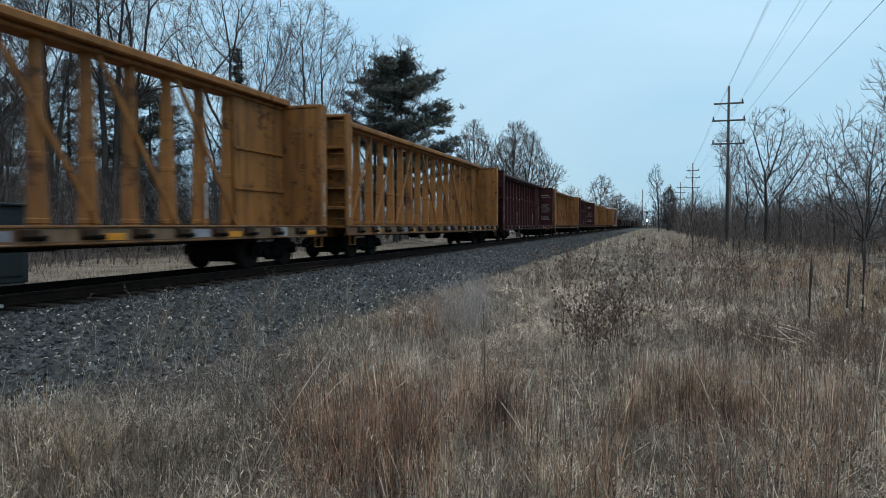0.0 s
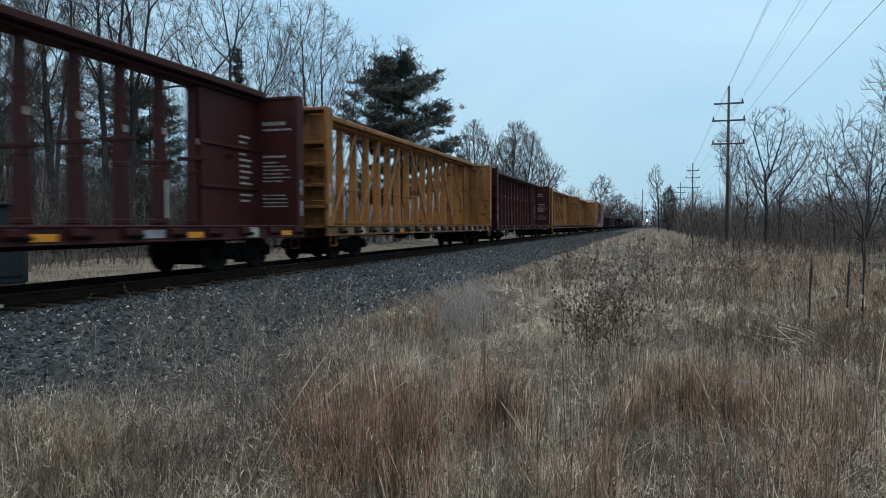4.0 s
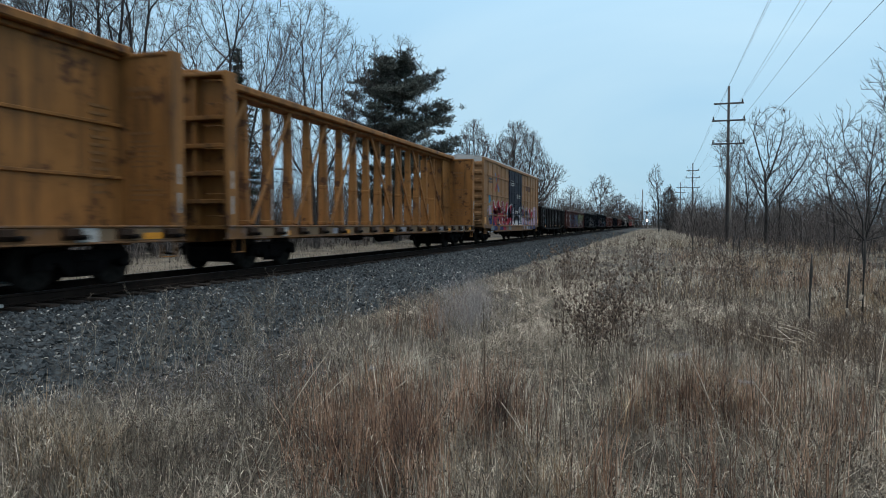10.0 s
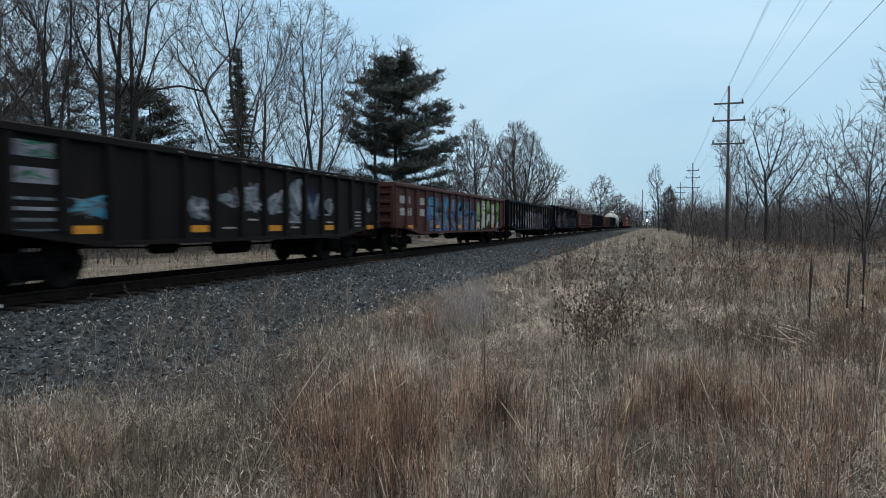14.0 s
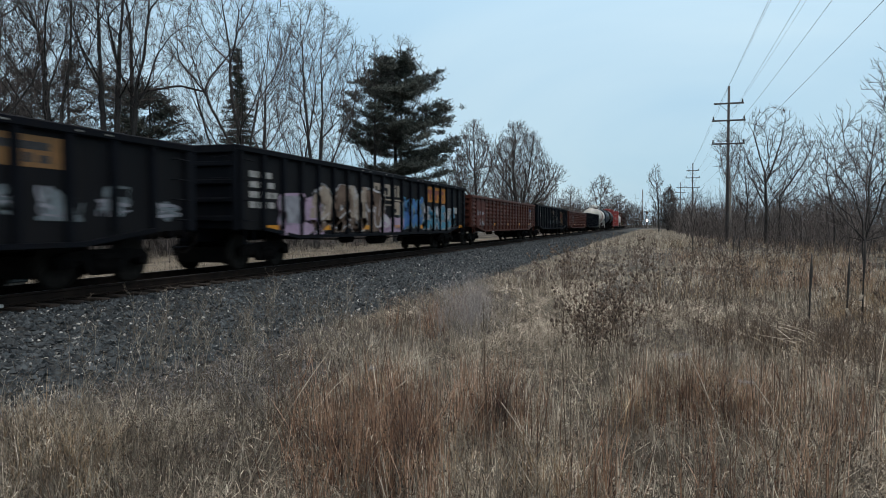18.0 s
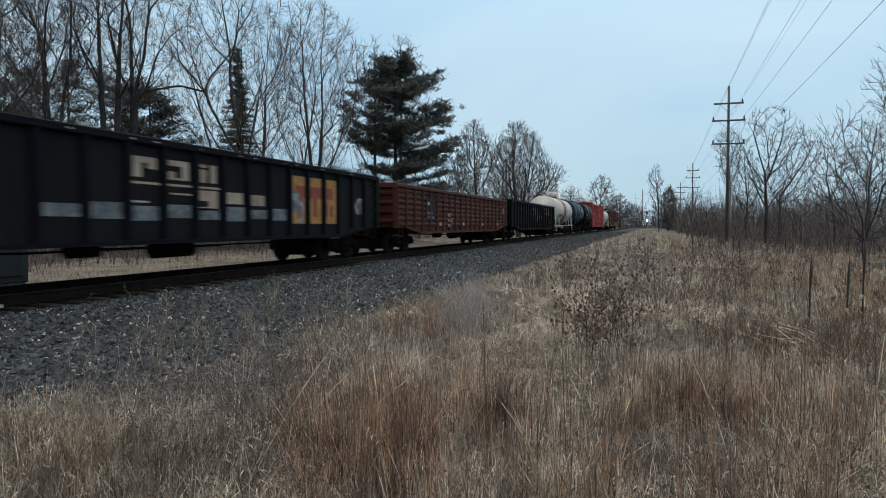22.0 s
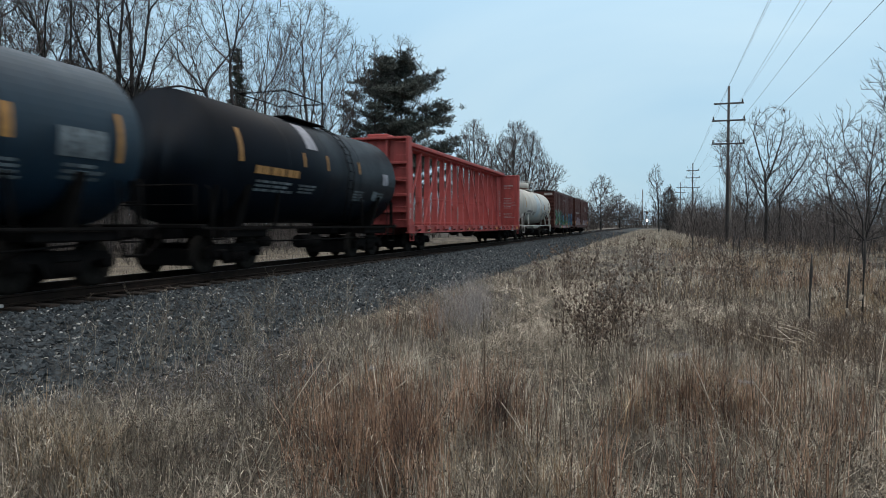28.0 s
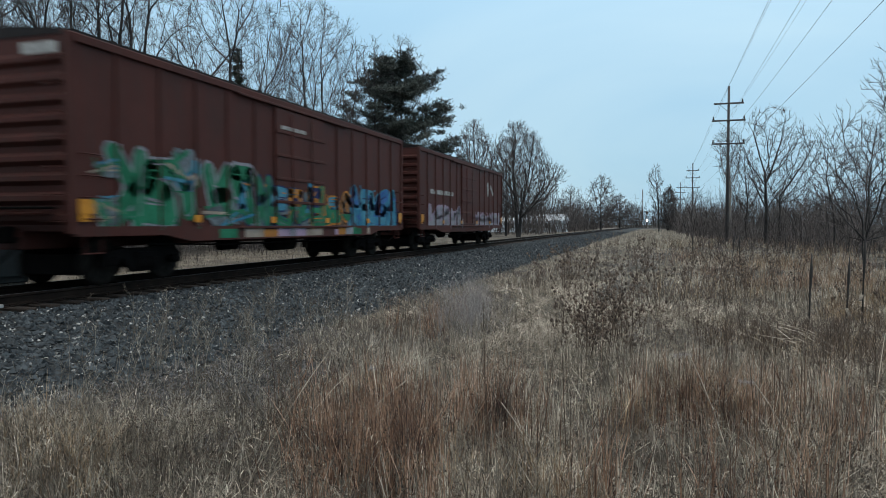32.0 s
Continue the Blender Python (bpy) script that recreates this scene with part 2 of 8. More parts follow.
SPRAY = {
    "navy": material("navy_spray_paint", (0.012, 0.017, 0.06), (0.03, 0.04, 0.11), rough=0.75, scale=2.4, fine=16, bump=0.1, spec=0.15),
    "haze": material("thin_silver_overspray", (0.045, 0.055, 0.062), (0.15, 0.18, 0.2), rough=0.7, scale=3, fine=12, bump=0),
    "brown": material("brown_spray_paint", (0.075, 0.05, 0.038), (0.15, 0.105, 0.08), rough=0.75, scale=2.4, fine=16, bump=0.1, spec=0.15),
    "red": material("red_spray_paint", (0.29, 0.02, 0.035), (0.15, 0.012, 0.024), rough=0.75, scale=2.4, fine=16, bump=0.1, lo=0.34, hi=0.7, spec=0.15),
    "white": material("white_spray_paint", (0.46, 0.45, 0.46), (0.27, 0.27, 0.29), rough=0.75, scale=2.4, fine=16, bump=0.1, lo=0.34, hi=0.7, spec=0.15),
    "blue": material("blue_spray_paint", (0.03, 0.08, 0.24), (0.06, 0.17, 0.36), rough=0.75, scale=2.4, fine=16, bump=0.1, lo=0.34, hi=0.7, spec=0.15),
    "sky": material("sky_blue_spray_paint", (0.025, 0.14, 0.24), (0.09, 0.25, 0.32), rough=0.75, scale=2.4, fine=16, bump=0.1, lo=0.34, hi=0.7, spec=0.15),
    "green": material("green_spray_paint", (0.012, 0.095, 0.048), (0.03, 0.18, 0.1), rough=0.75, scale=2.4, fine=16, bump=0.1, lo=0.34, hi=0.7, spec=0.15),
    "lime": material("lime_spray_paint", (0.14, 0.27, 0.06), (0.24, 0.36, 0.14), rough=0.75, scale=2.4, fine=16, bump=0.1, lo=0.34, hi=0.7, spec=0.15),
    "black": material("black_spray_paint", (0.006, 0.006, 0.008), (0.015, 0.015, 0.018), rough=0.75, scale=2.4, fine=16, bump=0.1, lo=0.34, hi=0.7, spec=0.15),
    "silver": material("silver_spray_paint", (0.25, 0.25, 0.28), (0.12, 0.12, 0.145), rough=0.5, scale=3, bump=0),
    "orange": material("orange_spray_paint", (0.42, 0.17, 0.03), (0.30, 0.13, 0.04), rough=0.75, scale=2.4, fine=16, bump=0.1, lo=0.34, hi=0.7, spec=0.15),
    "pink": material("pink_spray_paint", (0.36, 0.27, 0.36), (0.24, 0.17, 0.25), rough=0.75, scale=2.4, fine=16, bump=0.1, lo=0.34, hi=0.7, spec=0.15),
    "cream": material("cream_spray_paint", (0.33, 0.28, 0.23), (0.20, 0.155, 0.12), rough=0.75, scale=2.4, fine=16, bump=0.1, lo=0.34, hi=0.7, spec=0.15),
}
BARK = material("grey_brown_bark", (0.022, 0.021, 0.021), (0.052, 0.048, 0.047), rough=0.95, scale=3, fine=25, stretch=(1, 1, 0.3), bump=0.8)
BARK_PALE = material("pale_grey_bark", (0.13, 0.12, 0.11), (0.22, 0.20, 0.185), rough=0.95, scale=3, fine=25, stretch=(1, 1, 0.3), bump=0.6)
TWIG = material("dark_twig_bark", (0.05, 0.043, 0.042), (0.122, 0.105, 0.1), rough=0.95, scale=2, bump=0, island=True)
BRUSH = material("brown_brush_twig", (0.036, 0.031, 0.03), (0.13, 0.112, 0.105), rough=0.95, scale=2, bump=0, island=True)
NEEDLE = material("pine_needles", (0.036, 0.044, 0.039), (0.082, 0.09, 0.08), rough=0.8, scale=1.5, bump=0, island=True)
# the haze over the row of pines is mixed into this needle colour
HAZE_NEEDLE = material("haze_tinted_pine_needles", (0.074, 0.068, 0.062), (0.155, 0.14, 0.127), rough=0.9, scale=1.5, bump=0, island=True)
SPRUCE = material("spruce_needles", (0.012, 0.022, 0.015), (0.03, 0.044, 0.028), rough=0.8, scale=1.5, bump=0, island=True)
STRAW = material("pale_straw", (0.09, 0.077, 0.063), (0.75, 0.675, 0.555), fine=11.0, third=(0.42, 0.36, 0.285), rough=0.85, scale=3.2, bump=0, island=True, lo=0.3, hi=0.75, clump=True)
RUSSET = material("russet_bluestem", (0.05, 0.028, 0.024), (0.5, 0.345, 0.255), fine=11.0, third=(0.29, 0.175, 0.112), rough=0.85, scale=3.2, bump=0, island=True, lo=0.3, hi=0.75, clump=True)
TAN = material("golden_tan_grass", (0.085, 0.06, 0.042), (0.55, 0.43, 0.29), fine=11.0, third=(0.28, 0.195, 0.12), rough=0.85, scale=3.2, bump=0, island=True, lo=0.3, hi=0.75, clump=True)
GREYWEED = material("grey_dead_weed", (0.05, 0.044, 0.036), (0.47, 0.425, 0.35), fine=11.0, third=(0.195, 0.17, 0.135), rough=0.9, scale=3.2, bump=0, island=True, lo=0.3, hi=0.75, clump=True)
PALEWEED = material("pale_lilac_dead_weed", (0.15, 0.136, 0.132), (0.42, 0.39, 0.378), fine=5.0, rough=0.9, scale=1.2, bump=0, island=True, lo=0.3, hi=0.75)
DARKWEED = material("dark_dead_weed", (0.046, 0.034, 0.027), (0.15, 0.112, 0.086), fine=5.0, rough=0.9, scale=1.2, bump=0, island=True, lo=0.3, hi=0.75)
SOIL = material("matted_dead_grass", (0.028, 0.024, 0.02), (0.20, 0.175, 0.14), third=(0.05, 0.042, 0.033), rough=0.95, scale=0.7, fine=22, bump=0.8, bump_far=0.05)
PALE_GROUND = material("pale_flattened_grass", (0.054, 0.045, 0.035), (0.155, 0.132, 0.102), rough=0.95, scale=0.5, fine=18, bump=0.6, bump_far=0.04)
STONE = material("dark_ballast_stone", (0.006, 0.009, 0.0118), (0.06, 0.071, 0.079), rough=0.85, scale=4, fine=50, bump=0.3, island=True, lo=0.25, hi=0.8)
FINE_GRAVEL = material("fine_mauve_gravel", (0.022, 0.021, 0.021), (0.17, 0.16, 0.157), rough=0.9, scale=4, bump=0.2, island=True, lo=0.25, hi=0.8)
STONE_PALE = material("pale_ballast_stone", (0.10, 0.107, 0.107), (0.34, 0.335, 0.32), rough=0.85, scale=4, bump=0.2, island=True)
GRAVEL = material("ballast_bed", (0.008, 0.010, 0.011), (0.034, 0.037, 0.038), rough=0.95, scale=6, fine=30, bump=1.0, bump_far=0.04)
POLE = material("weathered_pole_wood", (0.048, 0.044, 0.045), (0.10, 0.092, 0.092), rough=0.95, scale=2, fine=18, stretch=(3, 3, 0.15), bump=0.6)
WIRE = material("dull_wire", (0.045, 0.05, 0.055), (0.07, 0.075, 0.08), rough=0.6, metal=0.4, bump=0)
INSULATOR = material("brown_porcelain", (0.03, 0.02, 0.017), (0.05, 0.035, 0.03), rough=0.25)
CABINET = paint("blue_grey_cabinet", (0.025, 0.037, 0.044), dirt=(0.022, 0.027, 0.029), amount=0.4)
STEEL_POST = material("rusty_steel_post", (0.07, 0.045, 0.035), (0.13, 0.09, 0.07), rough=0.9, scale=8)
SHEET = paint("pale_metal_sheeting", (0.55, 0.6, 0.64), dirt=(0.4, 0.42, 0.42), amount=0.3)
GLASS_DARK = material("dark_window_glass", (0.02, 0.025, 0.03), (0.03, 0.035, 0.04), rough=0.08, spec=0.6, bump=0)


# ---- mesh helpers ----
class Shape:
    """Collects corners and faces of one mesh."""

    def __init__(self):
        self.v, self.f, self.s = [], [], []

    def add(self, verts, faces, smooth=False):
        k = len(self.v)
        self.v += [tuple(p) for p in verts]
        self.f += [tuple(i + k for i in q) for q in faces]
        self.s += [smooth] * len(faces)
        return self

    def box(self, x0, x1, y0, y1, z0, z1, c=0.012, m=None):
        """A box with chamfered edges."""
        c = min(c, abs(x1 - x0) * 0.3, abs(y1 - y0) * 0.3, abs(z1 - z0) * 0.3)
        o, h = Vector(((x0 + x1) / 2, (y0 + y1) / 2, (z0 + z1) / 2)), Vector((abs(x1 - x0) / 2, abs(y1 - y0) / 2, abs(z1 - z0) / 2))
        vs, idx = [], {}
        for sx in (-1, 1):
            for sy in (-1, 1):
                for sz in (-1, 1):
                    for a in range(3):
                        p = [sx * (h.x - c), sy * (h.y - c), sz * (h.z - c)]
                        p[a] = (sx, sy, sz)[a] * h[a]
                        idx[sx, sy, sz, a] = len(vs)
                        vs.append(o + Vector(p))
        fs = []
        sg = (-1, 1)
        for s in sg:
            fs.append([idx[s, a, b, 0] for a, b in ((-1, -1), (1, -1), (1, 1), (-1, 1))][::s])
            fs.append([idx[a, s, b, 1] for a, b in ((-1, -1), (1, -1), (1, 1), (-1, 1))][::-s])
            fs.append([idx[a, b, s, 2] for a, b in ((-1, -1), (1, -1), (1, 1), (-1, 1))][::s])
        for a in sg:
            for b in sg:
                q = a * b
                fs.append([idx[a, b, -1, 0], idx[a, b, -1, 1], idx[a, b, 1, 1], idx[a, b, 1, 0]][::q])
                fs.append([idx[a, -1, b, 0], idx[a, 1, b, 0], idx[a, 1, b, 2], idx[a, -1, b, 2]][::q])
                fs.append([idx[-1, a, b, 1], idx[-1, a, b, 2], idx[1, a, b, 2], idx[1, a, b, 1]][::q])
                for e in sg:
                    fs.append([idx[a, b, e, 0], idx[a, b, e, 1], idx[a, b, e, 2]][::a * b * e])
        if m is not None:
            vs = [m @ p for p in vs]
        return self.add(vs, fs)

    def bar(self, p, q, w, d, c=0.008):
        """A chamfered bar from p to q; w and d: its two thicknesses."""
        p, q = Vector(p), Vector(q)
        m = Matrix.Translation(p) @ (q - p).to_track_quat("Z", "Y").to_matrix().to_4x4()
        return self.box(-w / 2, w / 2, -d / 2, d / 2, 0, (q - p).length, c, m)

    def tube(self, pts, radii, n=8, cap=True, smooth=True):
        """A round tube through points."""
        k = len(self.v)
        pts = [Vector(p) for p in pts]
        if not hasattr(radii, "__len__"):
            radii = [radii] * len(pts)
        vs, fs = [], []
        for i, p in enumerate(pts):
            d = (pts[min(i + 1, len(pts) - 1)] - pts[max(i - 1, 0)]).normalized()
            a = d.cross(Vector((0.13, 0.31, 0.94)) if abs(d.z) < 0.9 else Vector((1, 0, 0))).normalized()
            b = d.cross(a)
            for j in range(n):
                u = 2 * math.pi * j / n
                vs.append(p + radii[i] * (math.cos(u) * a + math.sin(u) * b))
        for i in range(len(pts) - 1):
            for j in range(n):
                fs.append((i * n + j, i * n + (j + 1) % n, (i + 1) * n + (j + 1) % n, (i + 1) * n + j))
        self.add(vs, fs, smooth)
        if cap:
            self.f += [tuple(range(k, k + n))[::-1], tuple(range(k + (len(pts) - 1) * n, k + len(pts) * n))]
            self.s += [False, False]
        return self

    def prism(self, outline, axis, a, b):
        """An outline of two coordinates (the axes left, in order), pushed along an axis from a to b."""
        def at(u, w, e):
            return (e, u, w) if axis == "x" else (u, e, w) if axis == "y" else (u, w, e)
        n = len(outline)
        vs = [at(u, w, a) for u, w in outline] + [at(u, w, b) for u, w in outline]
        fs = [tuple(range(n))[::-1], tuple(range(n, 2 * n))]
        fs += [(i, (i + 1) % n, (i + 1) % n + n, i + n) for i in range(n)]
        return self.add(vs, fs)

    def mesh(self, name, mat):
        me = bpy.data.meshes.new(name)
        me.from_pydata([tuple(p) for p in self.v], [], self.f)
        me.polygons.foreach_set("use_smooth", self.s)
        me.materials.append(mat)
        b = bmesh.new()
        b.from_mesh(me)
        bmesh.ops.recalc_face_normals(b, faces=b.faces)
        b.to_mesh(me)
        b.free()
        me.update()
        return me


def quick_mesh(name, verts, faces, mat, smooth=False):
    """A large mesh from arrays of corners and of equal-sided faces."""
    verts, faces = np.asarray(verts, np.float32), np.asarray(faces, np.int32)
    me = bpy.data.meshes.new(name)
    me.vertices.add(len(verts))
    me.vertices.foreach_set("co", verts.ravel())
    k = faces.shape[1]
    me.loops.add(faces.size)
    me.loops.foreach_set("vertex_index", faces.ravel())
    me.polygons.add(len(faces))
    me.polygons.foreach_set("loop_start", np.arange(len(faces), dtype=np.int32) * k)
    me.polygons.foreach_set("loop_total", np.full(len(faces), k, np.int32))
    me.polygons.foreach_set("use_smooth", np.full(len(faces), smooth))
    me.materials.append(mat)
    me.update(calc_edges=True)
    return me


def thing(name, label, category, at=(0, 0, 0), group="", kind=""):
    ob = tagged(new(name), label, category, group, kind)
    ob.location = at
    ob.empty_display_size = 0.2
    return ob


def piece(name, me, parent, at=(0, 0, 0), turn=(0, 0, 0), label=""):
    """One more object on a mesh that exists."""
    ob = new(name, me)
    ob.parent = parent
    ob.location = at
    ob.rotation_euler = [radians(a) for a in turn]
    if label:
        ob["label"] = label
    return ob


def part(name, shape, mat, parent, label="", at=(0, 0, 0)):
    return piece(name, shape.mesh(name, mat), parent, at, (0, 0, 0), label)


def tubes(segs, sides):
    """Corners and faces of many open tapered sticks: rows of x, y, z, x, y, z, r, r."""
    s = np.asarray(segs, np.float64)
    p, q, r0, r1 = s[:, 0:3], s[:, 3:6], s[:, 6], s[:, 7]
    d = q - p
    d /= np.linalg.norm(d, axis=1)[:, None] + 1e-9
    ref = np.where(np.abs(d[:, 2:3]) < 0.9, np.array([[0.0, 0.0, 1.0]]), np.array([[1.0, 0.0, 0.0]]))
    a = np.cross(d, ref)
    a /= np.linalg.norm(a, axis=1)[:, None] + 1e-9
    b = np.cross(d, a)
    u = np.arange(sides) * 2 * np.pi / sides
    if sides == 2:  # the finest twigs: one narrow strip each, turned at random
        turn = (np.arange(len(s)) * 2.39996)[:, None]
        w = a * np.cos(turn) + b * np.sin(turn)
        v = np.stack([p - w * r0[:, None], p + w * r0[:, None], q + w * r1[:, None], q - w * r1[:, None]], 1).reshape(-1, 3)
        return v, np.arange(len(s) * 4).reshape(-1, 4)
    ring = np.cos(u)[None, :, None] * a[:, None, :] + np.sin(u)[None, :, None] * b[:, None, :]
    lo, hi = p[:, None, :] + ring * r0[:, None, None], q[:, None, :] + ring * r1[:, None, None]
    v = np.concatenate([lo, hi], 1).reshape(-1, 3)
    base = (np.arange(len(s)) * 2 * sides)[:, None, None]
    j = np.arange(sides)
    f = np.stack([j, (j + 1) % sides, (j + 1) % sides + sides, j + sides], 1)[None]
    return v, (base + f).reshape(-1, 4)


def stick_part(name, segs, sides, mat, parent, label=""):
    v, f = tubes(segs, sides)
    return piece(name, quick_mesh(name, v, f, mat, sides > 3), parent, label=label)


# ---- ground, ballast and track ----
def ground_z(x, y):
    """Height of the ground: a low bank under the track, a flat verge, small rises."""
    x, y = np.asarray(x, float), np.asarray(y, float)
    d = np.abs(x - TRACK_X)
    bank = np.interp(d, [0, 1.1, 1.75, 3.6, 6.4], [0.235, 0.2, 0.19, 0.03, 0.0])
    rolls = 0.05 * np.sin(x * 0.9 + 1.3) * np.sin(y * 0.7) + 0.04 * np.sin(x * 2.1 + y * 1.3)
    rise = 0.14 * np.clip((x - 1.5) / 6, 0, 1)
    return bank + rolls * np.clip((d - 5.5) / 2, 0, 1) * np.where(np.abs(y) < 120, 1, 0) + rise


def grid_sheet(name, xs, ys, lift, mat):
    gx, gy = np.meshgrid(xs, ys)
    v = np.stack([gx, gy, ground_z(gx, gy) + lift], -1).reshape(-1, 3)
    n = len(xs)
    i = (np.arange(len(ys) - 1)[:, None] * n + np.arange(n - 1)[None]).reshape(-1)
    return quick_mesh(name, v, np.stack([i, i + 1, i + n + 1, i + n], 1), mat, True)


xs = np.concatenate([[-2500, -800, -300, -120, -60, -35], np.arange(-24, 16, 0.4), [20, 30, 60, 120, 300, 800, 2500]])
ys = np.concatenate([[-1500, -530, -200, -60, -25], np.arange(-12, 60, 0.6), np.arange(60, 140, 4), [160, 200, 300, 500, 900, 2000, 4500]])
tagged(new("ground", grid_sheet("ground", xs, ys, 0.0, SOIL)), "flat ground of matted dead grass", "ground", kind="structure")
bed = np.arange(-16.2, -4.9, 0.3)
yb = np.concatenate([[-530, -60, -25], np.arange(-12, 70, 0.8), [90, 150, 300, 600]])
tagged(new("ballast_bed", grid_sheet("ballast_bed", bed, yb, 0.006, GRAVEL)), "bed of crushed dark grey stone under the track", "ballast", kind="structure")
tagged(new("gravel_spill", grid_sheet("gravel_spill", np.arange(-5.0, -2.9, 0.2), np.arange(4.2, 8.8, 0.4), 0.010, GRAVEL)), "fine mauve gravel spilt from the track bed into the grass", "gravel", kind="structure")
verge = np.arange(-24, -15.9, 0.5)
tagged(new("pale_verge", grid_sheet("pale_verge", verge, yb, 0.008, PALE_GROUND)), "strip of pale flattened grass beyond the track", "verge", kind="structure")


def stones(name, n, x0, x1, y0, y1, size, mat, seed, label, lift=0.0):
    """Loose angular stones, each a bent octahedron."""
    rng = np.random.default_rng(seed)
    x = rng.uniform(x0, x1, n)
    y = y0 + (y1 - y0) * rng.random(n) ** 1.7
    r = size * rng.uniform(0.55, 1.35, n) * np.clip(0.75 + np.abs(y) / 50, 0.8, 1.6)
    z = ground_z(x, y) + r * 0.25 + lift
    o = np.array([[1, 0, 0], [-1, 0, 0], [0, 1, 0], [0, -1, 0], [0, 0, 1], [0, 0, -1]], float)
    shape = o[None] * r[:, None, None] * rng.uniform(0.6, 1.2, (n, 6, 1)) + rng.normal(0, 0.28, (n, 6, 3)) * r[:, None, None]
    shape[:, :, 2] *= 0.75
    a = rng.uniform(0, 6.28, n)
    c, s = np.cos(a)[:, None], np.sin(a)[:, None]
    sx, sy = shape[:, :, 0] * c - shape[:, :, 1] * s, shape[:, :, 0] * s + shape[:, :, 1] * c
    v = np.stack([sx + x[:, None], sy + y[:, None], shape[:, :, 2] + z[:, None]], -1).reshape(-1, 3)
    t = np.array([[0, 2, 4], [2, 1, 4], [1, 3, 4], [3, 0, 4]])  # the underside lies in the bed
    f = (np.arange(n)[:, None, None] * 6 + t[None]).reshape(-1, 3)
    tagged(new(name, quick_mesh(name, v, f, mat)), label, "ballast", kind="stuff")


stones("ballast_stones", 38000, -9.75, -4.9, 2.0, 46, 0.047, STONE, 3, "loose dark grey crushed stones")
stones("verge_gravel", 15000, -5.3, -2.95, 4.2, 9.5, 0.02, FINE_GRAVEL, 7, "fine mauve-grey gravel spread at the edge of the grass", 0.012)
stones("ballast_stones", 7000, -9.75, -5.0, 46, 150, 0.06, STONE, 8, "loose dark grey crushed stones")
stones("pale_ballast_stones", 7000, -9.7, -4.9, 2.0, 46, 0.032, STONE_PALE, 4, "scattered pale grey crushed stones")

stones("ballast_stones", 5000, -9.75, -4.9, 2.0, -14, 0.05, STONE, 6, "loose dark grey crushed stones")

track = thing("railway_track", "single railway track on dark wooden sleepers", "track", (TRACK_X, 0, 0), kind="structure")
prof = [(-0.075, 0), (0.075, 0), (0.07, 0.02), (0.014, 0.035), (0.012, 0.125), (0.036, 0.138), (0.036, 0.168), (0.028, 0.176), (-0.028, 0.176), (-0.036, 0.168), (-0.036, 0.138), (-0.012, 0.125), (-0.014, 0.035), (-0.07, 0.02)]
for s in (-1, 1):
    o = Shape()
    o.prism([(u + s * 0.7535, w + RAIL_Z - 0.18) for u, w in prof], "y", -520, 600)
    rail = part("rail", o, RAIL, track)
    part("rail_head", Shape().box(s * 0.7535 - 0.026, s * 0.7535 + 0.026, -520, 600, RAIL_Z - 0.006, RAIL_Z, 0.002), RAIL_TOP, rail, "worn bright running surface")
tie = Shape().box(-1.3, 1.3, -0.115, 0.115, -0.18, 0, 0.02).mesh("sleeper", WOOD_TIE)
clip = Shape()
clip.box(-0.19, 0.19, -0.09, 0.09, 0, 0.014, 0.004)
for sx in (-1, 1):
    for sy in (-0.06, 0.05):
        clip.box(sx * 0.11 - 0.012, sx * 0.11 + 0.012, sy - 0.012, sy + 0.012, 0.014, 0.034, 0.003)
clip = clip.mesh("tie_plate", RAIL)
rng = random.Random(5)
n_tie = 150
for i in range(n_tie):
    y = -8 + i * 0.535
    ob = piece("sleeper", tie, track, (rng.uniform(-0.06, 0.06), y + rng.uniform(-0.02, 0.02), RAIL_Z - 0.194 + rng.uniform(-0.006, 0.002)), (0, 0, rng.uniform(-1.2, 1.2)))
    if i < 70:
        piece("tie_plate", clip, track, (0.7535, y, RAIL_Z - 0.194))
far_ties = Shape()
for i in [*range(-960, 0), *range(n_tie, 700)]:
    y = -8 + i * 0.535
    far_ties.prism([(-1.3, y - 0.115), (1.3, y - 0.115), (1.3, y + 0.115), (-1.3, y + 0.115)], "z", RAIL_Z - 0.374, RAIL_Z - 0.194)
part("distant_sleepers", far_ties, WOOD_TIE, track)["kind"] = "stuff"
anchor = Shape().box(-0.02, 0.03, -0.09, 0.09, 0, 0.06, 0.01).box(-0.05, 0.0, -0.03, 0.03, 0.02, 0.05, 0.006).mesh("rail_anchor", PLATE)
for y in (5.55, 8.35):
    piece("rail_anchor", anchor, track, (0.93, y, RAIL_Z - 0.19))


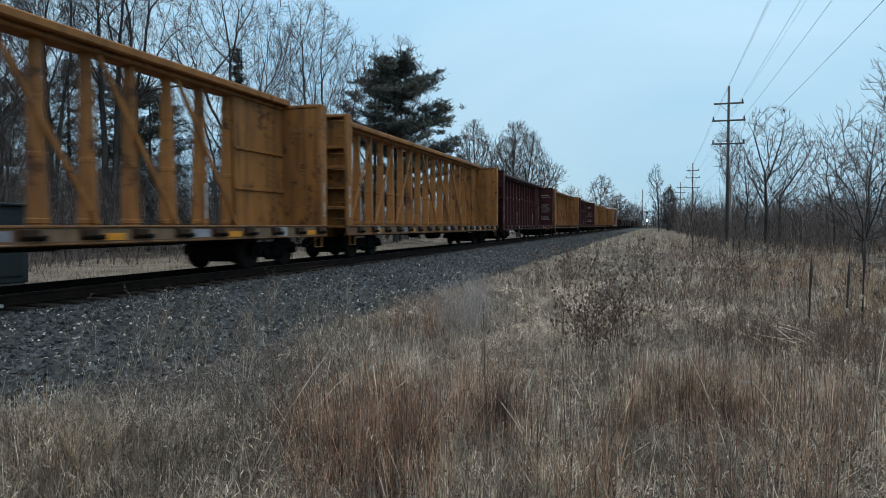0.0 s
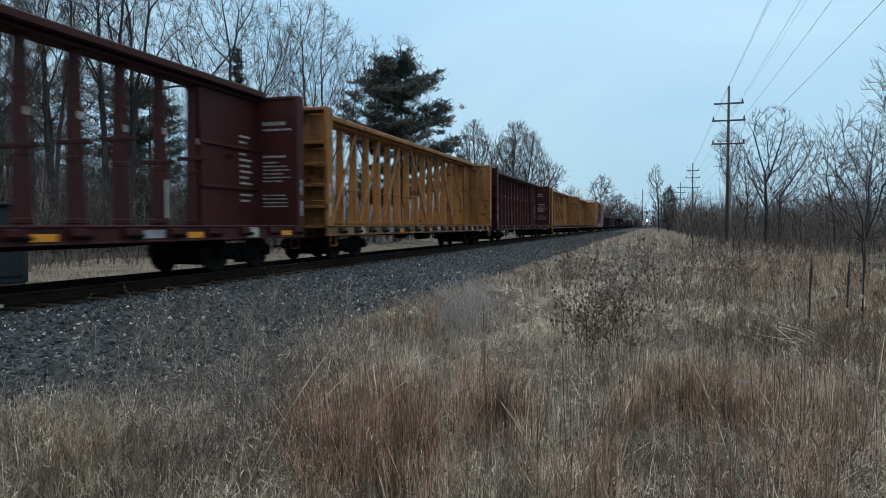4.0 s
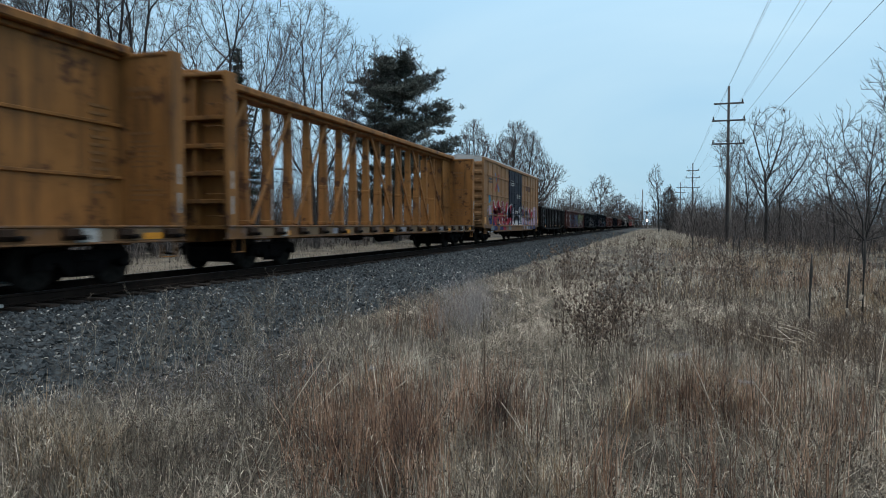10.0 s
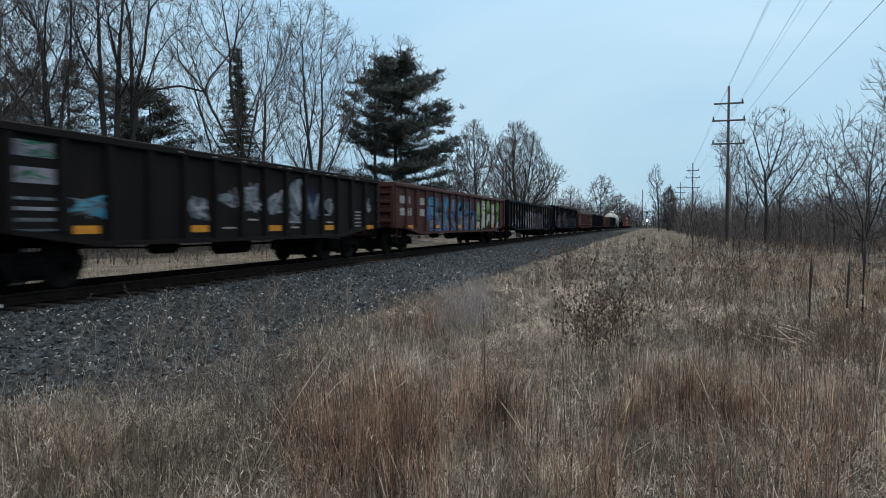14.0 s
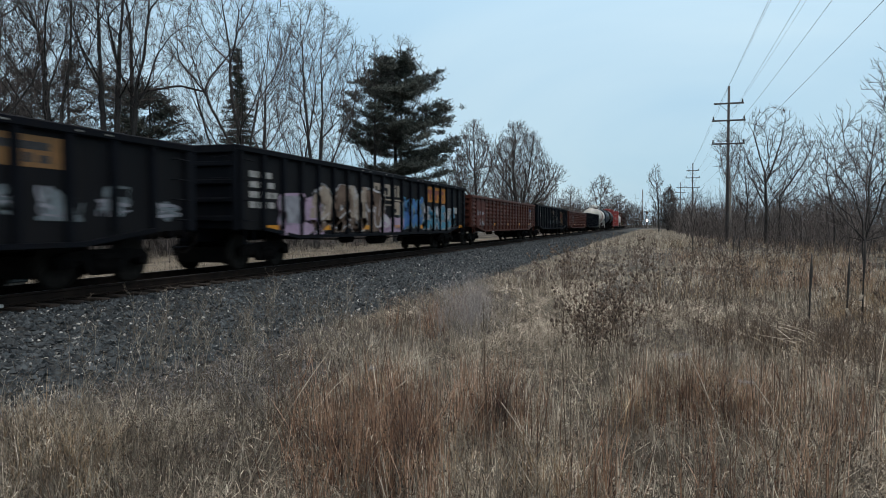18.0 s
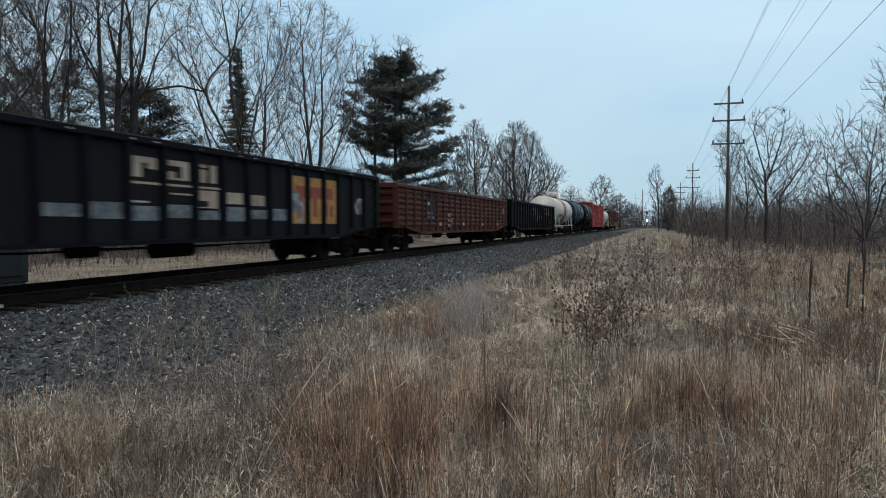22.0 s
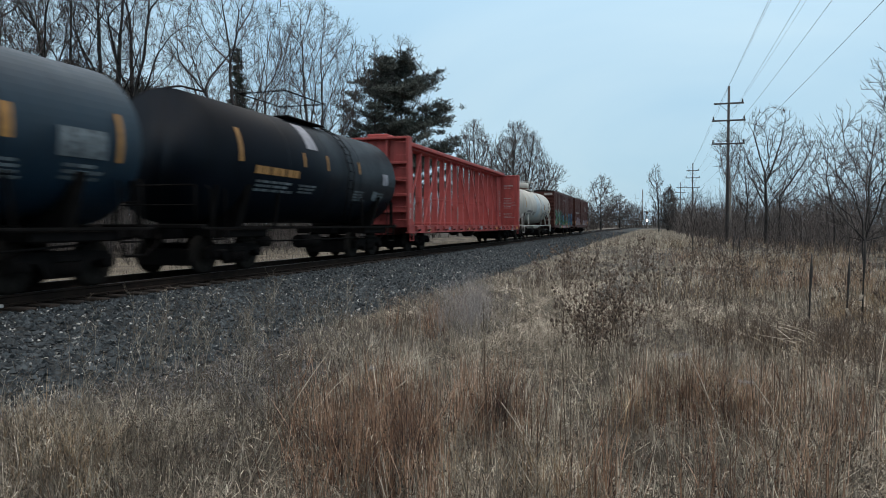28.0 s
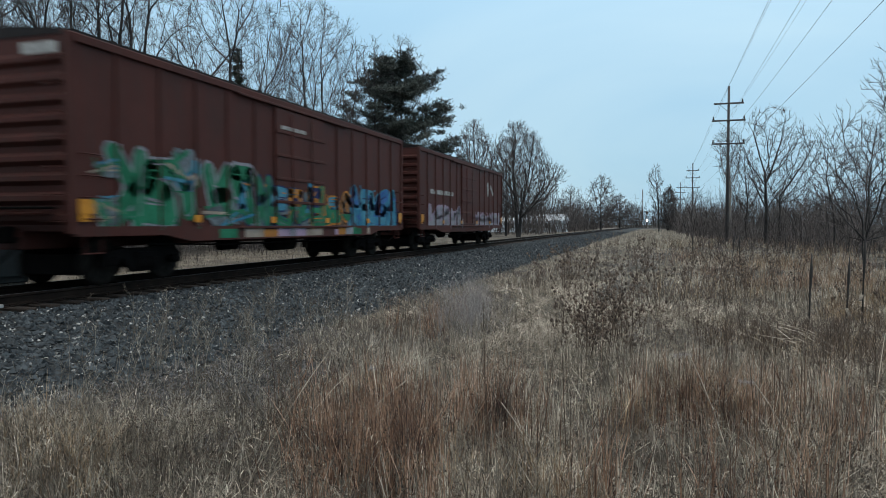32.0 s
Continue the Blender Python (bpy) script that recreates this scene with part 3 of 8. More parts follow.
# ---- the train: every car is built from its leading end (y = 0) backwards, on z = 0 at the rail top ----
def sideframe():
    """A cast truck side frame with two openings, spring group and bearing boxes."""
    o = Shape()
    out = [(-1.12, 0.36), (-1.12, 0.58), (-0.98, 0.66), (-0.5, 0.70), (0.5, 0.70), (0.98, 0.66), (1.12, 0.58), (1.12, 0.36), (0.92, 0.36),
           (0.88, 0.52), (0.62, 0.50), (0.36, 0.22), (-0.36, 0.22), (-0.62, 0.50), (-0.88, 0.52), (-0.92, 0.36)]
    for s in (-1, 1):
        o.prism(out, "x", s * 1.0 - 0.07, s * 1.0 + 0.07)
        for y in (-0.89, 0.89):
            o.tube([(s * 0.98, y, 0.457), (s * 1.16, y, 0.457)], [0.11, 0.085], 10)
        for y in (-0.2, 0.0, 0.2):
            o.tube([(s * 1.09, y, 0.26), (s * 1.09, y, 0.5)], 0.07, 8)
        o.box(s * 1.04 - 0.1, s * 1.04 + 0.1, -0.3, 0.3, 0.5, 0.62, 0.02)
    o.box(-1.0, 1.0, -0.17, 0.17, 0.45, 0.68, 0.02)
    o.tube([(0, 0, 0.66), (0, 0, 0.78)], 0.2, 12)
    # box added to darken the opening between the wheelsets
    o.box(-0.67, 0.67, -0.8, 0.8, 0.3, 0.5, 0.02)
    for y in (-0.36, 0.36):
        o.box(-0.85, 0.85, y - 0.05, y + 0.05, 0.32, 0.42, 0.01)
    return o


def wheelset():
    o = Shape()
    o.tube([(-1.05, 0, 0), (-0.72, 0, 0), (0.72, 0, 0), (1.05, 0, 0)], 0.075, 8)
    for s in (-1, 1):
        x = s * 0.7535
        o.tube([(x - s * 0.075, 0, 0), (x - s * 0.07, 0, 0), (x - s * 0.042, 0, 0), (x - s * 0.036, 0, 0), (x + s * 0.062, 0, 0), (x + s * 0.066, 0, 0)],
               [0.43, 0.482, 0.482, 0.46, 0.454, 0.40], 24)
        for k in range(3):
            a = k * 2.094
            o.tube([(x + s * 0.062, 0.24 * math.cos(a), 0.24 * math.sin(a)), (x + s * 0.074, 0.24 * math.cos(a), 0.24 * math.sin(a))], 0.05, 8)
    return o


TRUCK_MESH = sideframe().mesh("truck", TRUCK)
# dark plate added to block the bright ground seen through the trucks
GAP_PLATE_MESH = Shape().box(-0.78, 0.78, -0.04, 0.04, 0.2, 0.6, 0.02).mesh("end_transom", TRUCK)
WHEEL_MESH = wheelset().mesh("wheelset", WHEEL)
CARS, WHEELS = [], []


def car(name, label, category, start, end):
    """The root of a car between two points of the train; gives the root and its body's length."""
    root = thing(name, label, category, (TRACK_X, train_y(start, 0), FLOOR_Z), group="cars of the freight train")
    CARS.append((root, start))
    return root, UNIT * (end - start)


def running_gear(root, length, inset, tail=None):
    """Two trucks with wheelsets, couplers, brake gear."""
    for y in (inset, length - (tail or inset)):
        tr = piece("truck", TRUCK_MESH, root, (0, y, RAIL_Z - FLOOR_Z))
        for dy in (-1.28, 1.28):
            piece("end_transom", GAP_PLATE_MESH, tr, (0, dy, 0))
        for k, dy in enumerate((-0.89, 0.89)):
            w = piece("wheelset", WHEEL_MESH, tr, (0, dy, 0.457))
            WHEELS.append((w, k))
    for y, s in ((0, -1), (length, 1)):
        o = Shape()
        o.box(-0.17, 0.17, y - s * 0.5, y + s * 0.18, 0.72, 1.02, 0.03)
        o.box(-0.1, 0.1, y + s * 0.1, y + s * 0.52, 0.78, 0.98, 0.03)
        o.box(-0.2, 0.12, y + s * 0.46, y + s * 0.68, 0.72, 1.02, 0.06)
        part("coupler", o, TRUCK, root)
        hose = Shape()
        hose.tube([(0.35, y, 0.82), (0.42, y + s * 0.18, 0.6), (0.3, y + s * 0.42, 0.36), (0.12, y + s * 0.6, 0.42)], 0.03, 6)
        part("air_hose", hose, TRUCK, root)


def brake_rig(root, length, z):
    """Reservoir, cylinder and pipes under the floor."""
    o = Shape()
    m = length / 2
    o.tube([(0.75, m - 0.5, z - 0.2), (0.75, m + 0.7, z - 0.2)], 0.2, 12)
    part("air_reservoir", o, TRUCK, root)
    o = Shape()
    o.tube([(0.6, m - 2.6, z - 0.16), (0.6, m - 1.9, z - 0.16)], 0.15, 12)
    o.bar((0.6, m - 1.9, z - 0.16), (0.35, m + 2.5, z - 0.2), 0.04, 0.05)
    part("brake_cylinder", o, TRUCK, root)
    o = Shape()
    o.tube([(1.2, length * 0.14, z - 0.06), (1.25, length * 0.3, z - 0.14), (1.25, length * 0.7, z - 0.14), (1.2, length * 0.86, z - 0.06)], 0.022, 6)
    part("brake_pipe", o, TRUCK, root)


def ladder(root, x, y, z0, z1, mat, across="y", width=0.42, rungs=0):
    """Grab irons one above the other."""
    n = rungs or max(2, int((z1 - z0) / 0.38))
    for i in range(n):
        z = z0 + (z1 - z0) * i / max(1, n - 1)
        o = Shape()
        if across == "y":
            o.tube([(x - 0.05, y - width / 2, z), (x + 0.06, y - width / 2, z), (x + 0.06, y + width / 2, z), (x - 0.05, y + width / 2, z)], 0.013, 5)
        else:
            s = across
            o.tube([(x - width / 2, y, z), (x - width / 2, y + s * 0.08, z), (x + width / 2, y + s * 0.08, z), (x + width / 2, y, z)], 0.013, 5)
        part("grab_iron", o, mat, root)


def stirrup(root, y, z, mat, x=1.46):
    o = Shape()
    o.bar((x, y - 0.2, z), (x, y - 0.2, z - 0.34), 0.05, 0.014)
    o.bar((x, y + 0.2, z), (x, y + 0.2, z - 0.34), 0.05, 0.014)
    o.box(x - 0.03, x + 0.03, y - 0.22, y + 0.22, z - 0.36, z - 0.335, 0.005)
    part("sill_step", o, mat, root)


def bars(root, x, y0, y1, z, rows, mat, seed, height=0.09, gap=0.06, label=""):
    """Lines of lettering too small to read, as plain bars."""
    r = random.Random(seed)
    o = Shape()
    for k in range(rows):
        zz = z - k * (height + gap)
        y = y0
        end = y0 + (y1 - y0) * r.uniform(0.7, 1.0)
        while y < end:
            w = min(r.uniform(0.6, 2.2) * height * 1.6, end - y)
            o.box(x, x + 0.006, y, y + w, zz - height, zz, 0.001)
            y += w + height * 0.5
    part("stencilled_lettering", o, mat, root, label)["kind"] = "stuff"


def marks(root, x, ys, z, mat=REFLECT, w=0.42, h=0.1):
    for y in ys:
        part("reflector", Shape().box(x, x + 0.006, y - w / 2, y + w / 2, z - h / 2, z + h / 2, 0.002), mat, root, "yellow reflective strip")


def clip(ring, edge, keep):
    """The part of a flat outline on one side of an upright line."""
    out = []
    for (a, b), (c, d) in zip(ring, ring[1:] + ring[:1]):
        ia, ic = (a - edge) * keep >= 0, (c - edge) * keep >= 0
        if ia:
            out.append((a, b))
        if ia != ic:
            u = (edge - a) / (c - a)
            out.append((edge, b + (d - b) * u))
    return out


def sheet(o, ring, x):
    n = len(ring)
    if n > 2:
        o.add([(x, u, v) for u, v in ring], [tuple(range(n))])


def stroke(o, pts, width, x, rng, low=-9.0, high=9.0, posts=()):
    """A thick rounded stroke of paint in the plane of a car's side, and again on the posts that stand proud of it."""
    pts = [Vector((p[0], p[1])) for p in pts]
    for a, b in zip(pts, pts[1:]):
        d = (b - a)
        if d.length < 1e-4:
            continue
        ang = math.atan2(d.y, d.x)
        ring = []
        for c, a0 in ((b, ang - math.pi / 2), (a, ang + math.pi / 2)):
            for k in range(5):
                u = a0 + math.pi * k / 4
                w = width / 2 * rng.uniform(0.92, 1.08)
                ring.append((c.x + w * math.cos(u), min(high, max(low, c.y + w * math.sin(u)))))
        sheet(o, ring, x)
        for yc, half, rise in posts:
            if min(u for u, v in ring) < yc + half and max(u for u, v in ring) > yc - half:
                sheet(o, clip(clip(ring, yc - half, 1), yc + half, -1), x + rise)


POSTS = {}


GLYPHS = [
    [[(0, 0), (0.1, 1), (0.55, 0.85), (0.5, 0.5), (0.1, 0.5)], [(0.3, 0.5), (0.7, 0)]],
    [[(0.65, 0.9), (0.1, 0.85), (0.05, 0.5), (0.6, 0.45), (0.6, 0.05), (0, 0.08)]],
    [[(0.05, 1), (0.0, 0.1), (0.65, 0.05)], [(0.65, 0.05), (0.6, 0.4)]],
    [[(0, 0), (0.3, 1), (0.65, 0)], [(0.15, 0.4), (0.5, 0.42)]],
    [[(0.05, 0), (0.05, 1), (0.6, 0.05), (0.62, 1)]],
    [[(0.3, 0), (0.62, 0.3), (0.6, 0.8), (0.3, 1), (0.02, 0.75), (0.02, 0.25), (0.3, 0)]],
    [[(0, 1), (0.33, 0.5), (0.68, 1)], [(0.33, 0.5), (0.3, 0)]],
    [[(0.62, 1), (0.05, 0.95), (0.02, 0.05), (0.66, 0.02)], [(0.05, 0.5), (0.5, 0.52)]],
    [[(0.05, 0), (0.03, 1)], [(0.62, 1), (0.1, 0.5), (0.66, 0)]],
]


def graffiti(root, y0, y1, z0, z1, colours, seed, letters, x=1.47, label="", fill=True, cloud=True):
    """Blocky sprayed shapes that spell nothing: a ragged cloud, shadow, outline, two-tone fill, drips and scrawls, layer on layer."""
    r = random.Random(seed)
    cols = [(SPRAY[c], Shape()) for c in colours]
    posts = POSTS.get(root.name, ()) if x < 1.5 else ()
    step = (y1 - y0) / letters
    back, edge, body, shine = (cols + cols)[:4]
    lim = (z0 - 0.04, z1 + 0.1)
    high = z1 - z0
    for i in range(letters):
        g = r.choice(GLYPHS)
        lean = r.uniform(-0.2, 0.25)
        tall = high * r.uniform(0.72, 1.0)
        base = z0 + (high - tall) * r.random()
        w = step * r.uniform(1.0, 1.25)
        wide = min(step * r.uniform(0.34, 0.44), high * 0.4)
        turn, flip = r.choice((0, 1)), r.choice((0, 1))
        paths = [[(y0 + i * step + w * ((0.66 - px if turn else px) + lean * pz) + r.gauss(0, 0.05), base + tall * (0.1 + (1 - pz if flip else pz) * 0.8) + r.gauss(0, 0.05)) for px, pz in p] for p in g]
        mine = cols[2 + (i % max(1, len(cols) - 2))][1] if len(cols) > 3 and fill else body[1]
        other = shine[1]
        if cloud:
            a = y0 + (i + 0.5) * step
            stroke(back[1], [(a - step * 0.4, z0 + high * r.uniform(0.1, 0.5)), (a + step * 0.4, z0 + high * r.uniform(0.2, 0.6))], high * r.uniform(0.55, 0.8), x + 0.001, r, *lim, posts)
        for p in paths:
            stroke(back[1], [(a + 0.05, b - 0.07) for a, b in p], wide * 1.35, x + 0.003, r, *lim, posts)
            stroke(edge[1], p, wide * r.uniform(1.22, 1.36), x + 0.0055, r, *lim, posts)
            stroke(mine, p, wide * 0.97, x + 0.008, r, *lim, posts)
            stroke(other, p, wide * 0.95, x + 0.0105, r, lim[0], base + tall * r.uniform(0.2, 0.5), posts)
        p = paths[0]
        stroke(back[1], [(a - wide * 0.2, b - wide * 0.1) for a, b in p[:3]], wide * 0.09, x + 0.0125, r, *lim, posts)
        stroke(edge[1], [(a + wide * 0.15, b + wide * 0.24) for a, b in p[:2]], wide * 0.08, x + 0.0145, r, *lim, posts)
        for k in range(2):
            a, b = y0 + (i + r.random()) * step, z0 + high * r.random()
            stroke(r.choice(cols)[1], [(a, b), (a + r.uniform(-0.25, 0.25), b + r.uniform(-0.2, 0.2))], wide * r.uniform(0.06, 0.2), x + 0.0165 + 0.0012 * (k % 3), r, *lim, posts)
        for k in range(1):
            a, b = y0 + (i + r.random()) * step, z0 + high * r.uniform(0.15, 0.6)
            stroke(r.choice(cols[:3])[1], [(a, b), (a + 0.01, b - r.uniform(0.1, 0.45))], 0.03, x + 0.0205, r, *lim, posts)
    for m, o in cols:
        if o.v:
            part("sprayed_lettering", o, m, root, label)["kind"] = "stuff"


def smear(root, spots, colours, seed, x=1.442):
    """Faded tags: at each spot (y0, y1, z0, z1) a few overlapping rough patches and loops of thin paint."""
    r = random.Random(seed)
    cols = [(SPRAY[c], Shape()) for c in colours]
    for y0, y1, z0, z1 in spots:
        h, w = z1 - z0, y1 - y0
        for k in range(4):
            a, b = y0 + w * r.uniform(0.15, 0.6), z0 + h * r.uniform(0.25, 0.75)
            stroke(cols[0][1], [(a, b), (a + w * r.uniform(0.1, 0.3), b + h * r.uniform(-0.15, 0.15))], h * r.uniform(0.25, 0.5), x + 0.001 + 0.0006 * k, r, z0, z1)
        for k in range(4):
            pts = [(y0 + w * r.random(), z0 + h * r.random()) for _ in range(r.choice((3, 4, 5)))]
            stroke(cols[1 + k % (len(cols) - 1)][1], pts, h * r.uniform(0.06, 0.14), x + 0.004 + 0.0012 * k, r, z0, z1)
    for m, o in cols:
        if o.v:
            part("sprayed_tag", o, m, root, "faded sprayed scribble")["kind"] = "stuff"


def bay_paint(root, L, ribs, rows, name="painted_panel", x=1.4445):
    """Painted blocks in the bays between side posts: bay counted from the trailing end, its inner share, z and paint."""
    w = (L - 0.36) / ribs
    for n, a, b, z0, z1, m in rows:
        y = 0.18 + w * (ribs - n)
        lo, hi = y + 0.1 + (w - 0.2) * a, y + 0.1 + (w - 0.2) * b
        part(name, Shape().box(1.438, x, lo, hi, z0, z1, 0.001), m, root)


def big_letters(root, L, ribs, top, bottom, ink):
    """Large block lettering of two short lines, drawn as plain blocks and lines, one in each bay."""
    H = top - bottom
    rows = []
    t0, t1, t2, t3 = top - 0.15 * H, top - 0.21 * H, top - 0.27 * H, top - 0.36 * H
    rows += [(12, 0.1, 0.38, t3, t0, ink), (12, 0.38, 0.9, t1, t0, ink), (12, 0.6, 0.9, t2, t1, ink)]
    rows += [(11, 0.1, 0.9, t1, t0, ink), (11, 0.62, 0.9, t3, t1, ink), (11, 0.1, 0.36, t3, t2, ink), (11, 0.36, 0.62, t3, t3 + 0.05, ink)]
    rows += [(10, 0.15, 0.4, t3, t1, ink), (10, 0.15, 0.4, t1 + 0.04, t0, ink), (10, 0.58, 0.84, t3, t0, ink)]
    rows += [(n, 0.0, 1.0, top - 0.43 * H, top - 0.405 * H, ink) for n in (12, 11, 10)]
    rows += [(10, 0.1, 0.9, top - 0.57 * H, top - 0.45 * H, ink), (10, 0.5, 0.9, top - 0.68 * H, top - 0.57 * H, ink), (10, 0.1, 0.5, top - 0.68 * H, top - 0.64 * H, ink)]
    rows += [(9, 0.1, 0.9, top - 0.59 * H, top - 0.45 * H, ink), (8, 0.1, 0.85, top - 0.6 * H, top - 0.46 * H, ink)]
    rows += [(12, 0.0, 0.6, top - 0.62 * H, top - 0.6 * H, WHITE), (11, 0.2, 1.0, top - 0.52 * H, top - 0.5 * H, ink)]
    bay_paint(root, L, ribs, rows, "block_lettering")


def ochre_sign(root, L, ribs, z0, z1, field, ink, bays=(6, 5, 4)):
    """An ochre sign over three bays with dark blocks across it."""
    h = z1 - z0
    rows = [(n, 0.0, 1.0, z0, z1, field) for n in bays]
    bay_paint(root, L, ribs, rows)
    bay_paint(root, L, ribs, [(bays[0], 0.3, 1.0, z0 + 0.55 * h, z0 + 0.8 * h, ink), (bays[1], 0.0, 1.0, z0 + 0.55 * h, z0 + 0.8 * h, ink), (bays[2], 0.0, 0.7, z0 + 0.55 * h, z0 + 0.8 * h, ink),
                              (bays[0], 0.55, 0.85, z0 + 0.15 * h, z0 + 0.55 * h, ink), (bays[1], 0.35, 0.65, z0 + 0.15 * h, z0 + 0.55 * h, ink), (bays[2], 0.1, 0.3, z0 + 0.15 * h, z0 + 0.45 * h, ink), (bays[2], 0.45, 0.7, z0 + 0.15 * h, z0 + 0.4 * h, ink)], "sign_block", 1.4475)


def sill_paint(root, y0, y1, z0, z1, colours, seed, x=1.5225):
    """Overspray of the lettering that runs on over the sill in blocks."""
    r = random.Random(seed)
    y = y0
    while y < y1:
        w = r.uniform(0.2, 0.9)
        if r.random() < 0.8:
            part("sprayed_patch", Shape().box(x - 0.004, x, y, min(y + w, y1), z0, z1 - r.uniform(0, 0.08), 0.001), SPRAY[r.choice(colours)], root)
        y += w + 0.01


def centerbeam(start, end, mat, label, seed, braces=True, posts=17, marks_n=6, panel=2, lead=0):
    """A lumber flat car: deck, two end bulkheads, a centre wall of posts and a top chord."""
    root, L = car("centerbeam_car", label, "freight car", start, end)
    deck = Shape()
    deck.box(-1.48, 1.48, 0.1, L - 0.1, 0.94, 1.03, 0.01)
    deck.box(-0.3, 0.3, 0.2, L - 0.2, 0.62, 0.95, 0.02)
    part("deck", deck, mat, root)
    for s in (-1, 1):
        sill = Shape()
        sill.box(s * 1.42, s * 1.5, 0.05, L - 0.05, 0.72, 1.02, 0.012)
        sill.box(s * 1.34, s * 1.53, 0.05, L - 0.05, 0.995, 1.035, 0.008)
        sill.box(s * 1.36, s * 1.53, 0.05, L - 0.05, 0.70, 0.735, 0.008)
        part("side_sill", sill, SILL_YELLOW if mat is YELLOW else mat, root)
    # stake pockets and winches along the sill
    pocket = Shape()
    pocket.prism([(1.5, 0.985), (1.60, 0.97), (1.60, 0.86), (1.5, 0.78)], "y", -0.17, 0.17)
    pocket = pocket.mesh("winch_bracket", DARK_RUST if mat is YELLOW else mat)
    winch = Shape().tube([(1.54, -0.12, 0.83), (1.54, 0.12, 0.83)], 0.045, 8).mesh("winch_drum", TRUCK)
    step = (L - 1.5) / 17
    worn = Shape().box(1.498, 1.5042, 0.21, step - 0.21, 0.755, 0.975, 0.002).mesh("sill_panel", SILL_PALE)
    for i in range(18):
        y = 0.97 + step * i
        b = piece("winch_bracket", pocket, root, (0, y, 0))
        piece("winch_drum", winch, b, (0, 0.24, 0))
        if mat is YELLOW and i < 17 and (i * 7 + seed) % 5 != 1:
            piece("sill_panel", worn, root, (0, y, 0), label="pale worn sill panel")
    marks(root, 1.506, [2.6 + (L - 3.6) * k / (marks_n - 1) for k in range(marks_n)], 0.83, w=0.52, h=0.13)
    for y, w in ((0.248, 0.4), (0.508, 0.75), (0.732, 0.6)):
        part("data_plate", Shape().box(1.5, 1.5062, y * L - w / 2, y * L + w / 2, 0.78, 0.95, 0.002), SPRAY["silver"], root, "dull grey data plate")
    # bulkheads
    top = 4.62
    for y, s in ((0.0, 1), (L, -1)):
        o = Shape()
        o.box(-1.45, 1.45, y + s * 0.32, y + s * 0.38, 1.03, top, 0.01)
        bulk = part("bulkhead", o, mat, root)
        for sx in (-1, 1):
            part("corner_post", Shape().box(sx * 1.45 - 0.06, sx * 1.45 + 0.06, y + s * 0.02, y + s * 0.42, 1.0, top + 0.03, 0.02), mat, bulk)
        for z in (1.3, 1.9):
            part("reflector", Shape().box(1.508, 1.514, y + s * 0.16, y + s * 0.24, z, z + 0.42, 0.002), WHITE, bulk, "pale reflective strip")
        part("cap_rail", Shape().box(-1.385, 1.385, y + s * 0.02, y + s * 0.42, top - 0.07, top + 0.03, 0.02), mat, bulk)
        rib = Shape()
        for k in range(4):
            z = 1.55 + k * 0.66
            rib.box(-1.39, 1.39, y + s * 0.04, y + s * 0.32, z, z + 0.1, 0.012)
        for x in (-0.5, 0.5):
            rib.box(x - 0.05, x + 0.05, y + s * 0.12, y + s * 0.32, 1.03, top - 0.05, 0.01)
        part("bulkhead_rib", rib, mat, bulk)
    # centre wall
    chord = Shape()
    chord.box(-0.45, 0.45, 0.3, L - 0.3, top + 0.0, top + 0.19, 0.03)
    chord.box(-0.26, 0.26, 0.42, L - 0.42, top - 0.1, top + 0.005, 0.02)
    part("top_chord", chord, mat, root)
    bay = (L - 1.0) / (posts + 1)
    post = Shape()
    post.add([(-0.16, -0.11, 1.02), (0.16, -0.11, 1.02), (0.16, 0.11, 1.02), (-0.16, 0.11, 1.02),
              (-0.11, -0.06, top), (0.11, -0.06, top), (0.11, 0.06, top), (-0.11, 0.06, top)],
             [(0, 1, 2, 3), (4, 7, 6, 5), (0, 4, 5, 1), (1, 5, 6, 2), (2, 6, 7, 3), (3, 7, 4, 0)])
    for z, w in ((1.06, 0.175), (2.3, 0.155), (3.5, 0.135)):
        post.box(-w, w, -0.13 + 0.018 * (z - 1), 0.13 - 0.018 * (z - 1), z, z + 0.12, 0.02)
    post = post.mesh("post", mat)
    for i in range(1, posts + 1):
        piece("post", post, root, (0, 0.5 + bay * i, 0))
        if mat is MAROON:
            part("post_tag", Shape().box(0.135, 0.142, 0.46 + bay * i, 0.55 + bay * i, 3.05 + 0.1 * (i % 2), 3.2 + 0.1 * (i % 2), 0.002), WHITE, root, "small pale tag on the post")
        if i % 6 == 3:
            part("reflector", Shape().box(0.176, 0.184, 0.46 + bay * i, 0.54 + bay * i, 1.2, 2.1, 0.002), WHITE, root, "pale reflective strip")
    if braces:
        for s in (1, -1):
            brace = Shape().bar((0.26, -s * bay, 1.06), (0.18, s * bay * 0.9, top - 0.06), 0.06, 0.12).mesh("diagonal_brace", mat)
            for i in range(1 + (panel if s < 0 else lead), (posts + 1) // 2, 2):
                piece("diagonal_brace", brace, root, (0, 0.5 + bay * (i if s > 0 else posts + 1 - i), 0))
    else:
        tie = Shape().bar((0.42, -0.04, 2.5), (-0.42, -0.04, 2.5), 0.12, 0.09).mesh("cross_tie", mat)
        for i in range(1, posts + 1):
            piece("cross_tie", tie, root, (0, 0.5 + bay * i, 0.2 * (i % 3)))
    ends = [(0.5 + bay * (posts + 1 - panel), L - 0.38)]
    if lead:
        ends.append((0.38, 0.5 + bay * lead))
